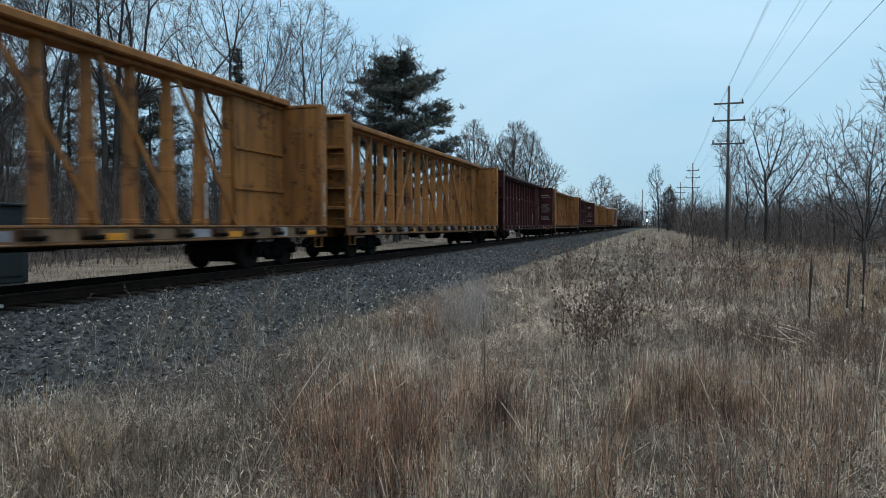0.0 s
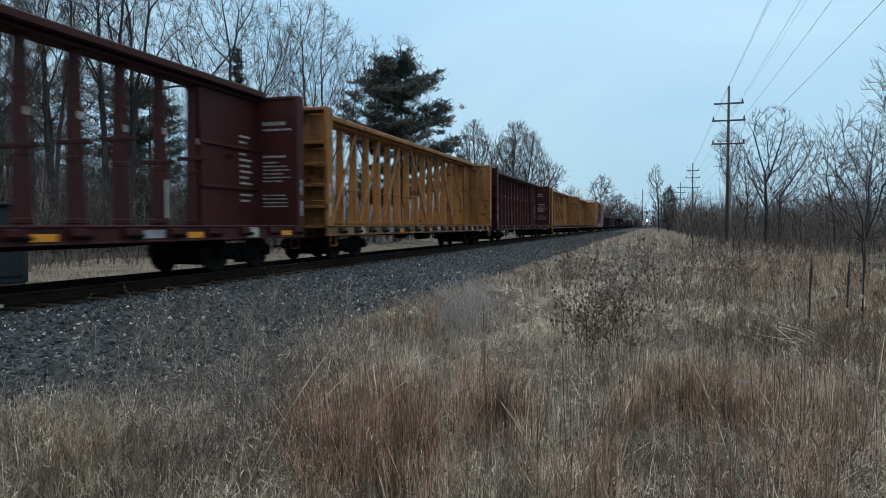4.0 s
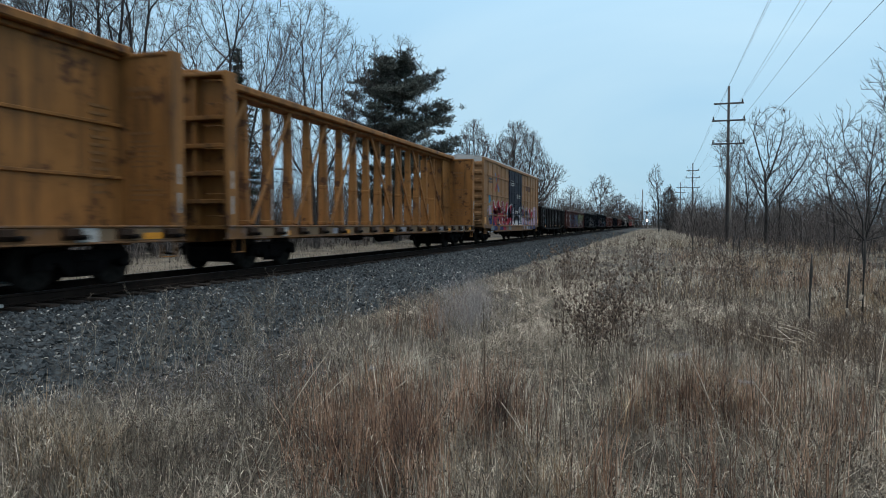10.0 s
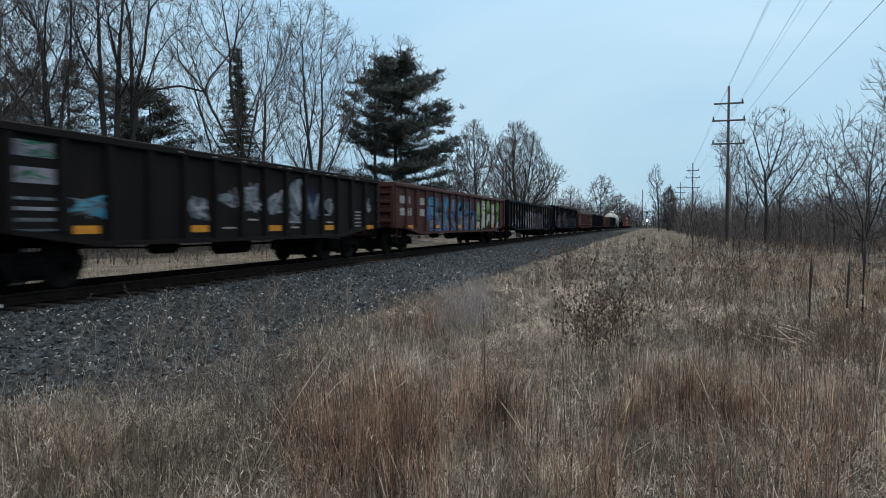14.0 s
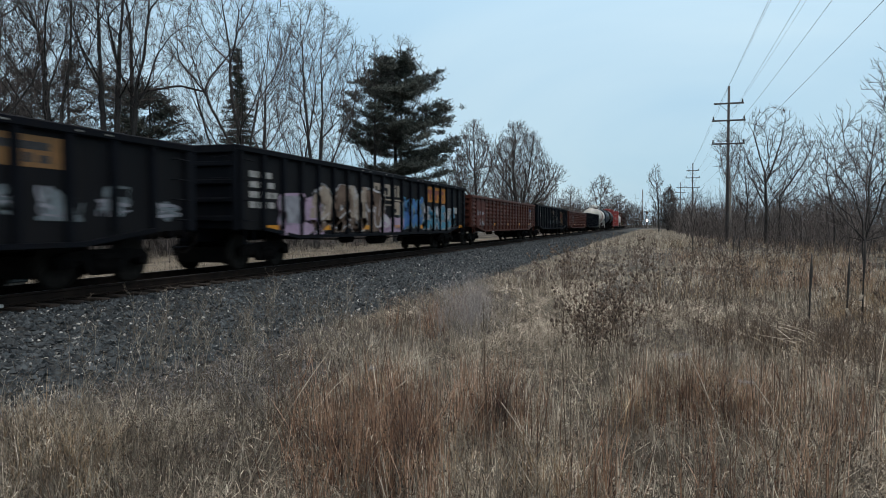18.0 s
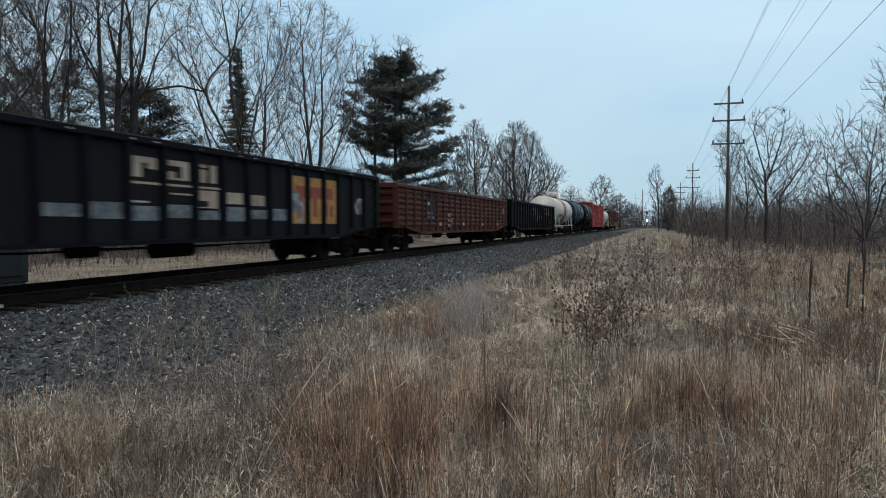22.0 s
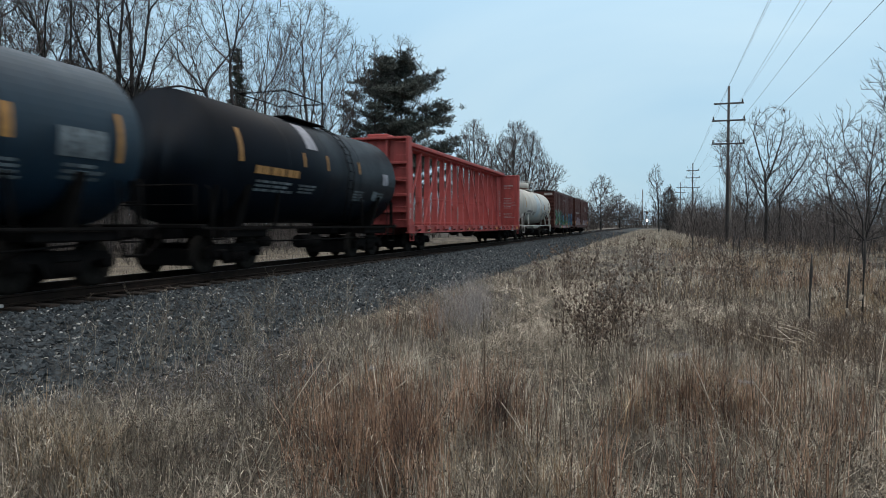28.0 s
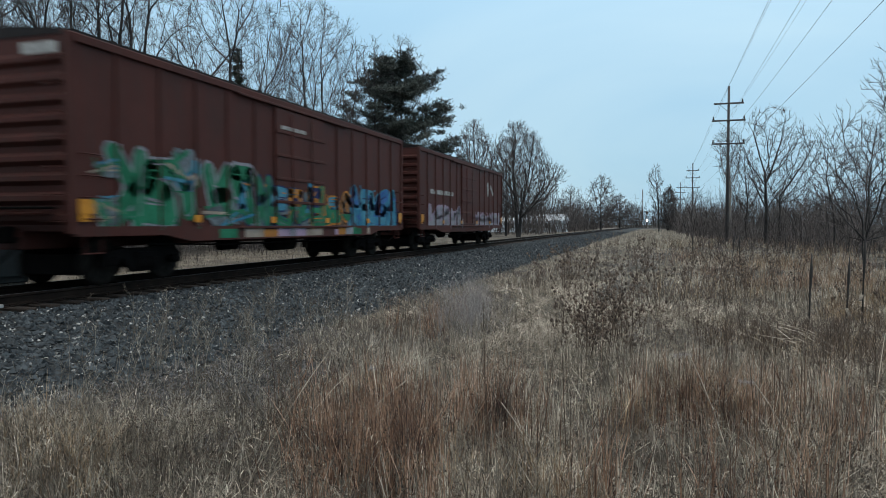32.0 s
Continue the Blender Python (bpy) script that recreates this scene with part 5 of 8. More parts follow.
stroke(stroke_y, [(4.2, 4.2), (3.2, 3.2)], 0.16, 1.477, rr)
part("sprayed_stroke", stroke_x, SPRAY["blue"], bx, "faded blue sprayed stroke")
part("sprayed_stroke", stroke_y, SPRAY["red"], bx, "faded red sprayed stroke")

g, L = gondola(14.74, 15.93, GREY_GON, "faded black gondola car with pale smeared tags", 2.56, 60, 15, first_mark=2)
w = (L - 0.36) / 15


def bay(k, z0, z1, a=0.12, b=0.9):
    return (0.18 + w * (k + a), 0.18 + w * (k + b), z0, z1)


smear(g, [bay(6, 1.45, 1.95), bay(8, 1.3, 2.0), bay(9, 1.2, 2.35, 0.3, 0.85), bay(9, 1.0, 1.4), bay(11, 1.3, 1.9, 0.2, 0.8), bay(14, 1.4, 2.0, 0.1, 0.6)], ("haze", "silver", "haze", "haze"), 61)
smear(g, [bay(7, 1.35, 2.1), bay(7, 1.5, 1.9), bay(5, 1.1, 1.7)], ("haze", "haze", "silver"), 66)
smear(g, [bay(2, 1.15, 1.6, 0.1, 1.0)], ("sky", "sky", "haze"), 62)
smear(g, [bay(10, 1.2, 2.2)], ("navy", "navy", "haze"), 63)
for k, (z, h, m) in enumerate(((2.15, 0.26, "silver"), (1.72, 0.26, "silver"), (1.45, 0.05, "haze"), (1.28, 0.06, "silver"), (1.1, 0.06, "haze"), (0.94, 0.04, "haze"))):
    part("painted_stripe", Shape().box(1.438, 1.4445, 0.18 + w * 1.16, 0.18 + w * (1.86 + 0.03 * (k % 2)), z, z + h, 0.001), SPRAY[m], g)
smear(g, [bay(1, 2.15, 2.41, 0.16, 0.88), bay(1, 1.72, 1.98, 0.16, 0.88)], ("haze", "silver", "green"), 67, 1.446)
for k, z, n in ((9, 1.0, 1), (11, 1.15, 2), (13, 1.5, 3), (13, 1.15, 2), (6, 1.0, 1), (7, 1.2, 1)):
    bars(g, 1.446, 0.2 + w * (k + 0.3), 0.18 + w * (k + 0.8), z, n, WHITE, 64 + k, 0.05)
g, L = gondola(16.04, 17.52, BROWN_GON, "maroon gondola car with blue and lime sprayed lettering", 2.6, 63, 16, texts=((0.04, 0.12, 2.2, 2, 0.3), (0.16, 0.22, 2.2, 2, 0.3)))
graffiti(g, 4.6, 12.9, 0.8, 2.4, ("blue", "navy", "sky", "haze"), 64, 8, x=1.442)
graffiti(g, 12.9, 18.6, 0.8, 2.4, ("black", "lime", "lime", "white"), 65, 5, x=1.442)
g, L = gondola(17.61, 19.16, BLACK_GON, "black gondola car with pale blocky sprayed lettering", 2.66, 66, 20, reflectors=None)
w = (L - 0.36) / 16
bay_paint(g, L, 20, [(11, 0.1, 0.9, 2.15, 2.4, GOLD), (10, 0.1, 0.8, 2.15, 2.4, GOLD), (9, 0.1, 0.8, 2.2, 2.45, FADED)], "block_lettering", 1.443)
ochre_sign(g, L, 20, 1.98, 2.5, FADED, DARK)
smear(g, [(0.3 + w * k, w * (k + 1), z0, z1) for k, z0, z1 in ((12, 1.1, 1.7), (13, 1.1, 1.7), (14, 1.2, 1.8), (15, 1.1, 1.6))], ("haze", "silver", "haze"), 68)
graffiti(g, 6.7, 10.7, 0.78, 2.15, ("silver", "haze", "silver", "cream"), 67, 6, x=1.442)
graffiti(g, 10.9, 14.7, 0.78, 2.1, ("silver", "haze", "silver", "silver"), 107, 6, x=1.442)
smear(g, [(2.4, 3.4, 0.85, 1.6), (3.5, 4.4, 0.85, 1.5), (4.5, 5.1, 0.85, 1.5), (4.5, 5.0, 1.5, 2.2), (5.4, 6.2, 1.1, 1.8), (1.2, 2.2, 0.9, 1.5)], ("haze", "haze", "silver"), 105)
bay_paint(g, L, 20, [(18, 0.1, 0.7, 2.05, 2.4, FADED), (17, 0.2, 0.9, 2.1, 2.35, FADED), (18, 0.2, 0.8, 1.6, 1.8, FADED)], "block_lettering", 1.4432)
g, L = gondola(19.28, 20.79, BLACK_GON, "tall black gondola car with many-coloured sprayed lettering", 2.88, 69, 20, texts=((0.03, 0.1, 2.4, 4, 0.16), (0.9, 0.97, 1.9, 1, 0.3)))
big_letters(g, L, 20, 2.88, 0.75, SPRAY["cream"])
ochre_sign(g, L, 20, 2.05, 2.75, SPRAY["orange"], SIGN_RED)
graffiti(g, 2.2, 4.6, 0.8, 1.9, ("pink", "pink", "silver", "pink"), 70, 2, x=1.446)
graffiti(g, 3.8, 9.3, 0.85, 2.25, ("brown", "white", "cream", "brown"), 170, 4, x=1.4465)
graffiti(g, 9.0, 11.2, 0.8, 1.4, ("pink", "pink", "white", "pink"), 173, 2, x=1.4465)
graffiti(g, 11.3, 13.9, 0.9, 2.15, ("haze", "sky", "blue", "blue"), 71, 4, x=1.442)
graffiti(g, 13.9, 18.8, 0.85, 1.9, ("haze", "silver", "white", "sky"), 72, 6, x=1.4485, cloud=False)
g, L = gondola(20.89, 22.40, RUST_GON, "rust-red gondola car with pressed ribbed sides", 2.58, 73, 20, "pressed", texts=())
part("painted_panel", Shape().box(1.438, 1.5052, 1.05, 3.1, 0.98, 2.36, 0.004), RED_PANEL, g, "plain repainted red side panel")
smear(g, [(1.1, 1.8, 1.58, 1.88), (1.7, 2.4, 1.58, 1.85), (2.3, 3.0, 1.58, 1.85)], ("silver", "silver", "haze"), 174, 1.506)
smear(g, [(1.8, 3.0, 1.0, 1.45), (2.2, 3.1, 1.0, 1.25)], ("brown", "silver", "haze"), 172, 1.506)
oval = Shape()
stroke(oval, [(0.895 * L, 1.72), (0.895 * L, 2.0)], 0.62, 1.5095, random.Random(4))
part("emblem", oval, WHITE, g, "plain pale oval emblem")
part("emblem_band", Shape().box(1.506, 1.513, 0.895 * L - 0.3, 0.895 * L + 0.3, 2.08, 2.26, 0.002), SPRAY["blue"], g, "faded blue band across the emblem")
part("data_plate", Shape().box(1.505, 1.51, 0.9 * L - 0.3, 0.9 * L + 0.3, 0.98, 1.2, 0.002), WHITE, g, "pale worn data panel")
g, L = gondola(22.505, 24.02, BLACK_GON, "black gondola car with cream block lettering and an ochre sign", 2.68, 76, 20, texts=((0.06, 0.1, 2.3, 3, 0.13),), reflectors=None)
big_letters(g, L, 20, 2.68, 0.75, SPRAY["cream"])
ochre_sign(g, L, 20, 1.08, 2.42, GOLD, SIGN_RED)
bay_paint(g, L, 20, [(n, 0.02, 0.98, 1.13 + 0.03 * (n % 3), 1.42 + 0.05 * (n % 2), SPRAY["haze"]) for n in (7, 8, 9, 10, 11, 12, 13, 14)], "faded_block")
smear(g, [(L - 6.2, L - 5.4, 1.1, 2.1), (L - 1.9, L - 1.3, 1.3, 2.0)], ("haze", "silver", "haze"), 171)
g, L = gondola(24.15, 25.67, RUST_GON, "rust-red gondola car with a black patch of lettering", 2.58, 79, 20, "pressed", texts=((0.34, 0.37, 1.6, 3, 0.16),), patch=(0.175, 0.24, 1.3, 2.25, SPRAY["black"]))
bars(g, 1.508, 0.185 * L, 0.23 * L, 1.62, 2, SPRAY["haze"], 80, 0.12)
bars(g, 1.508, 0.185 * L, 0.21 * L, 2.05, 1, SPRAY["silver"], 83, 0.14)
oval = Shape()
stroke(oval, [(0.945 * L, 1.85), (0.945 * L, 2.0)], 0.42, 1.5095, random.Random(5))
part("emblem", oval, WHITE, g, "plain pale oval emblem")
g, L = gondola(25.79, 27.345, BLACK_GON, "black gondola car with tan block lettering and tall orange reflectors", 2.72, 82, 20, reflectors="tall")
big_letters(g, L, 20, 2.72, 0.75, TAN_INK)
ochre_sign(g, L, 20, 1.92, 2.56, GOLD, DARK)
bars(g, 1.446, 0.3 + (L - 0.36) / 16 * 11, (L - 0.36) / 16 * 14, 1.7, 1, SPRAY["haze"], 84, 0.06)
bars(g, 1.446, 0.3 + (L - 0.36) / 16 * 14.1, (L - 0.36) / 16 * 15, 1.45, 3, WHITE, 85, 0.07)
bay_paint(g, L, 20, [(17, 0.0, 0.75, 2.05, 2.33, FADED), (17, 0.1, 0.7, 1.6, 1.78, FADED)])

tank_car(27.45, 28.54, WHITE_TANK, "white tank car with a rust-brown band round its middle", 1.46, 2.56, 90, band=(0.44, 0.58, RUST_BAND))
bt, L = tank_car(28.645, 29.495, BLUE_TANK, "faded blue-grey tank car with a navy end and silver tags", 1.55, 2.6, 91, dome="hatch", band=(0.1, 0.24, NAVY_TANK), frame_mat=TRUCK, ink=SPRAY["haze"], stripes=((0.05, 0.12, -0.2, 0.5, GOLD), (0.9, 0.12, -0.4, 0.5, GOLD), (0.69, 0.22, -0.2, 0.35, GOLD), (0.62, 0.7, -0.6, 1.2, SPRAY["haze"]), (0.45, 0.4, -0.7, 1.25, NAVY_TANK), (0.785, 1.05, -0.38, 0.12, SPRAY["haze"])))
tank_car(29.595, 30.49, BLACK_TANK, "black tank car with ochre lettering and dark ends", 1.58, 2.68, 92, dome="hatch", frame_mat=TRUCK, ink=SPRAY["haze"],
         stripes=((0.11, 0.14, -0.1, 0.7, GOLD), (0.37, 0.1, 0.0, 0.4, GOLD), (0.49, 0.1, 0.0, 0.45, GOLD), (0.68, 0.1, 0.05, 0.45, GOLD), (0.85, 0.5, -0.2, 0.2, SPRAY["silver"]), (0.4, 0.6, 0.55, 1.3, SPRAY["silver"]), (0.79, 0.36, -0.7, -0.45, SPRAY["haze"]))
         + tuple((0.17 + 0.031 * k, 0.33 - 0.06 * (k % 2), -0.34, -0.14, GOLD) for k in range(6)))
centerbeam(30.573, 32.325, RED, "red lumber flat car with open centre wall, empty", 40, panel=1, marks_n=4)
tank_car(32.42, 33.54, WHITE_TANK, "grimy white tank car with a valve dome", 1.44, 2.6, 93, stripes=((0.12, 0.14, -0.2, 0.6, GOLD), (0.5, 0.14, 0.1, 0.5, GOLD), (0.715, 0.55, -0.25, 0.2, GOLD), (0.7, 0.2, -0.15, 0.3, PALE_BLUE), (0.91, 0.16, -0.4, 0.5, GOLD), (0.86, 0.4, -0.85, -0.62, DARK), (0.45, 1.6, -0.9, 1.0, PALE_BLUE), (0.66, 0.5, -0.8, 0.9, PALE_BLUE)) + tuple((0.865, 0.7 - 0.1 * (k % 3 == 2), 0.32 - 0.13 * k, 0.36 - 0.13 * k, SPRAY["haze"]) for k in range(6)) + tuple((0.77, 0.85, -0.3 - 0.17 * k, -0.24 - 0.17 * k, SPRAY["haze"]) for k in range(3)))

bx, L = boxcar(33.66, 34.85, MAROON_BOX, "brown-red box car with green and blue sprayed lettering", 4.44, 94, 14, (6.6, 9.4), MAROON_BOX, None, 9, 1, 0.22, bands=False)
graffiti(bx, 0.9, 5.8, 0.98, 2.5, ("green", "silver", "green", "green", "sky", "green"), 95, 5, cloud=False)
smear(bx, [(0.5, 1.5, 1.0, 1.6), (0.4, 1.3, 1.9, 2.3), (2.4, 3.4, 1.9, 2.7), (3.4, 5.6, 1.0, 1.5)], ("haze", "green", "sky", "cream"), 195, 1.492)
graffiti(bx, 5.2, 8.6, 0.98, 2.3, ("haze", "navy", "sky", "green", "sky", "orange"), 96, 5)
graffiti(bx, 8.4, 11.4, 0.98, 2.1, ("brown", "orange", "navy", "green", "sky", "brown"), 103, 4)
graffiti(bx, 11.2, 15.5, 0.98, 2.3, ("navy", "sky", "blue", "sky"), 97, 4)
sill_paint(bx, 3.3, 12.8, 0.74, 0.98, ("cream", "orange", "cream", "silver", "pink", "green"), 104)
part("number_panel", Shape().box(0.5, 1.3, -0.01, -0.002, 4.0, 4.2, 0.002), WHITE, bx)
bars(bx, 1.54, 6.9, 8.6, 3.7, 1, WHITE, 98, 0.1)
bx, L = boxcar(35.0, 36.205, MAROON_BOX, "maroon box car with silver sprayed lettering and a white emblem", 4.44, 99, 14, (6.6, 9.4), MAROON_BOX, None, 9, 1, 0.22, bands=False)
graffiti(bx, 1.4, 6.6, 0.9, 1.9, ("silver", "pink", "silver", "silver"), 100, 6)
graffiti(bx, 9.6, 15.6, 0.9, 1.7, ("silver", "pink", "silver", "silver"), 101, 7)
bars(bx, 1.475, 1.6, 6.4, 2.65, 1, WHITE, 102, 0.2)
emblem = Shape()
stroke(emblem, [(12.5, 2.9), (12.5, 3.4)], 0.36, 1.479, rr)
stroke(emblem, [(13.2, 3.3), (13.8, 2.95)], 0.28, 1.479, rr)
part("emblem", emblem, WHITE, bx, "plain white emblem of two strokes")


# ---- utility poles and wires ----
def utility_pole(x, y, height, label):
    root = thing("utility_pole", label, "utility pole", (x, y, 0.1), group="utility poles along the line")
    part("pole", Shape().tube([(0, 0, -0.4), (0, 0, height * 0.5), (0, 0, height)], [0.135, 0.112, 0.085], 10), POLE, root)
    for z, w in ((height - 1.32, 1.05), (height - 2.6, 1.18), (height - 4.35, 1.18)):
        arm = part("crossarm", Shape().box(-w, w, -0.17, -0.06, z - 0.06, z + 0.06, 0.012), POLE, root)
        if z > height - 4:
            for s in (-1, 1):
                part("arm_brace", Shape().bar((s * 0.62 * w, -0.11, z - 0.05), (s * 0.08, -0.13, z - 0.62), 0.035, 0.02), POLE, root)
        for s in ((1,) if z > height - 2 else (-1, 1)):
            part("insulator", Shape().tube([(s * (w - 0.1), -0.115, z + 0.06), (s * (w - 0.1), -0.115, z + 0.12), (s * (w - 0.1), -0.115, z + 0.2), (s * (w - 0.1), -0.115, z + 0.3)], [0.03, 0.07, 0.045, 0.06], 8), INSULATOR, root)
    return root


POLES = [(5.2, 56.1, 12.0), (6.2, 128.7, 12.4), (5.9, 182.0, 12.2), (5.5, 232.0, 12.2), (4.4, -14.0, 12.6)]
for x, y, h in POLES:
    utility_pole(x, y, h, "weathered wooden utility pole with three crossarms")
far_pole = thing("utility_pole", "short wooden utility pole among brush beyond the track", "utility pole", (-32.2, 53.0, 0.0))
part("pole", Shape().tube([(0, 0, -0.4), (0, 0, 4), (0, 0, 7.7)], [0.14, 0.12, 0.1], 9), POLE, far_pole)
part("crossarm", Shape().bar((0.2, 0.05, 6.5), (1.85, 1.0, 6.5), 0.12, 0.12), POLE, far_pole)
SPANS = [POLES[4], POLES[0], POLES[1], POLES[2], POLES[3]]
HOOKS = [(0.0, 0.0, 0.007), (0.95, -1.02, 0.005), (-1.08, -2.3, 0.007), (1.08, -2.3, 0.008), (-1.08, -4.25, 0.005), (1.08, -4.25, 0.008)]
for (ax, ay, ah), (bx_, by, bh) in zip(SPANS, SPANS[1:]):
    for hx, hz, rad in HOOKS:
        pts = []
        for k in range(13):
            u = k / 12
            pts.append((ax + (bx_ - ax) * u + hx, ay + (by - ay) * u - 0.115, 0.1 + ah + (bh - ah) * u + hz - 0.4 * 4 * u * (1 - u)))
        o = Shape().tube(pts, rad, 5)
        tagged(new("overhead_wire", o.mesh("overhead_wire", WIRE)), "thin dark overhead wire hung between utility poles", "wire", "overhead wires")


# ---- trees ----
def branch_paths(g, stems, targets, straight, wander, lift, open_from, n_great, slant):
    """Stems, and from them one bowed branch after another to each target, out of the best node below it.

    Gives places, parents, path numbers and, for each path, whether it is a stem."""
    room = sum(len(p) for p in stems) * 8 + len(targets) * 16 + 64
    P, D = np.zeros((room, 3)), np.zeros((room, 3))
    par, path = np.full(room, -1), np.zeros(room, int)
    is_open = np.zeros(room, bool)
    n, n_paths = 0, 0
    for pts in stems:
        pts = np.asarray(pts, float)
        for k in range(len(pts) - 1):
            m = max(2, int(np.linalg.norm(pts[k + 1] - pts[k]) / 0.5))
            for j in range(1 if k else 0, m + 1):
                u = j / m
                P[n] = pts[k] + (pts[k + 1] - pts[k]) * u + g.normal(0, 0.025, 3) * (1 if j % m else 0)
                D[n] = pts[k + 1] - pts[k]
                D[n] /= np.linalg.norm(D[n])
                par[n] = n - 1 if (k or j) else -1
                path[n] = n_paths
                is_open[n] = P[n, 2] > open_from
                n += 1
        n_paths += 1
    up = np.array([0, 0, 1.0])
    n_stem = n
    for k, T in enumerate(targets):
        great = k < n_great
        v = T - P[:n_stem if great else n]
        d = np.linalg.norm(v, axis=1) + 1e-6
        m = len(v)
        if great:  # the great limbs leave a stem at a slant of their own
            want = radians(slant) * g.uniform(0.7, 1.3)
            cost = np.abs(np.arccos(np.clip(v[:, 2] / d, -1, 1)) - want) + np.where(is_open[:m], 0, 1e3) + d * 0.012
        else:
            c = (v * D[:m]).sum(1) / d
            cost = d * (1 + straight * (1.6 if k < 4 * n_great else 1.0) * (1 - c)) + np.where(is_open[:m], 0, 1e3) + np.where(v[:, 2] < 0.05 * d, d * 1.5, 0)
        i = int(np.argmin(cost))
        dd = d[i]
        m = min(15, max(2, int(dd / 0.55)))
        t0 = D[i] * dd * 0.65
        t1 = (v[i] / dd * 0.7 + up * lift) * dd
        if great:
            out = v[i] / dd * np.array([1, 1, 0])
            t0 = (v[i] / dd + out * 0.5) * dd
            t1 = (v[i] / dd - out * 0.25 + up * lift) * dd
        last = i
        for j in range(1, m + 1):
            u = j / m
            q = P[i] * (2 * u ** 3 - 3 * u * u + 1) + t0 * (u ** 3 - 2 * u * u + u) + T * (3 * u * u - 2 * u ** 3) + t1 * (u ** 3 - u * u)
            q = q + g.normal(0, wander * dd / m, 3)
            P[n], par[n], path[n], is_open[n] = q, last, n_paths, True
            D[n] = q - P[last]
            D[n] /= np.linalg.norm(D[n]) + 1e-9
            last = n
            n += 1
        n_paths += 1
    return P[:n], D[:n], par[:n], path[:n], n_paths


def crown_tree(x, y, label, stems, crown, seed, fill=260, r0=0.2, tip=0.0055, straight=3.4, wander=0.035, lift=0.25, twig=0.5, twigs=1.6,
               open_from=2.5, turn=0.0, deep=0.85, outer=0.25, limbs=14, mat=None, twig_mat=None, first=(), great=14, slant=30):
    """A bare tree. stems: lines of (across, z); crown: rows of z, left and right reach; first: ends (across, z) of its great boughs."""
    g = np.random.default_rng(seed)
    fill = int(fill * 2.6)
    crown = np.array(crown, float)
    ca, sa = math.cos(radians(turn)), math.sin(radians(turn))
    lines = []
    for k, st in enumerate(stems):
        dv = 0.0 if k == 0 else g.uniform(-0.5, 0.5)
        lines.append([(u, dv * min(1, z / 4), z) for u, z in st])
    zz = np.linspace(crown[0, 0], crown[-1, 0], 60)
    wide = np.interp(zz, crown[:, 0], crown[:, 2] - crown[:, 1])
    targets = [np.array([u, g.uniform(-0.5, 0.5), z]) for u, z in first]
    pick = g.choice(len(zz), fill, p=wide / wide.sum())
    for k in range(fill):
        z = zz[pick[k]] + g.uniform(-0.5, 0.5) * (zz[1] - zz[0])
        lo, hi = np.interp(z, crown[:, 0], crown[:, 1]), np.interp(z, crown[:, 0], crown[:, 2])
        ang, rad = g.uniform(0, 6.283), math.sqrt(g.uniform((0.8 if k < great * 2 else outer) ** 2, 1.0)) * g.uniform(0.9, 1.06)
        h = (hi - lo) / 2
        targets.append(np.array([(lo + hi) / 2 + h * rad * math.cos(ang), h * deep * rad * math.sin(ang), z]))
    P, D, par, path, n_paths = branch_paths(g, lines, targets, straight, wander, lift, open_from, len(first) + great, slant)
    n = len(P)
    tips = np.ones(n)
    has_kid = np.zeros(n, bool)
    has_kid[par[par >= 0]] = True
    tips[has_kid] = 0
    for i in range(n - 1, -1, -1):
        if par[i] >= 0:
            tips[par[i]] += tips[i]
    expo = math.log(r0 / tip) / math.log(max(4.0, tips.max()))
    rad = np.maximum(tip * tips ** expo, 0.0062)
    rot = np.array([[ca, -sa, 0], [sa, ca, 0], [0, 0, 1]])
    P, D = P @ rot.T, D @ rot.T
    ok = par >= 0
    i, j = np.nonzero(ok)[0], par[ok]
    rows = np.concatenate([P[j], P[i], np.minimum(rad[j], rad[i] * 1.12)[:, None], rad[i][:, None]], 1)
    of = path[i]
    root = thing("bare_tree", label, "tree", (x, y, float(ground_z(x, y))), group="bare trees")
    thick = sorted(range(len(stems), n_paths), key=lambda k: -rows[of == k, 6].max())[:limbs]
    for k in range(len(stems)):
        stick_part("trunk", rows[of == k], 8, mat or BARK, root)
    for k in thick:
        stick_part("limb", rows[of == k], 5, mat or BARK, root)
    own = set(thick) | set(range(len(stems)))
    fine = rows[[k not in own for k in of]]
    # twigs on the thinner branches
    c = np.nonzero((rad < r0 * 0.3) & (path >= len(stems)))[0]
    c = np.repeat(c, int(twigs) + 1)[g.random(len(c) * (int(twigs) + 1)) < twigs / (int(twigs) + 1)]
    d = D[c] * 0.75 + g.normal(0, 0.5, (len(c), 3)) + np.array([0, 0, 0.22])
    d /= np.linalg.norm(d, axis=1)[:, None]
    L = (twig * g.uniform(0.4, 1.25, len(c)))[:, None]
    a = P[c]
    b = a + d * L * 0.55
    e = b + (d + g.normal(0, 0.22, d.shape) + np.array([0, 0, 0.12])) * L * 0.5
    s2 = a + d * L * 0.35
    e2 = s2 + (d + g.normal(0, 0.55, d.shape)) * L * 0.4
    w = np.full((len(c), 1), max(tip, 0.0085))
    tw = np.concatenate([np.concatenate([a, b, w * 0.8, w * 0.6], 1), np.concatenate([b, e, w * 0.6, w * 0.35], 1), np.concatenate([s2, e2, w * 0.55, w * 0.35], 1)])
    stick_part("branch_mass", fine[fine[:, 6] >= 0.02], 4, twig_mat or TWIG, root)["kind"] = "stuff"
    thin = np.concatenate([fine[fine[:, 6] < 0.02], tw])
    thin[:, 6:] *= 1.3
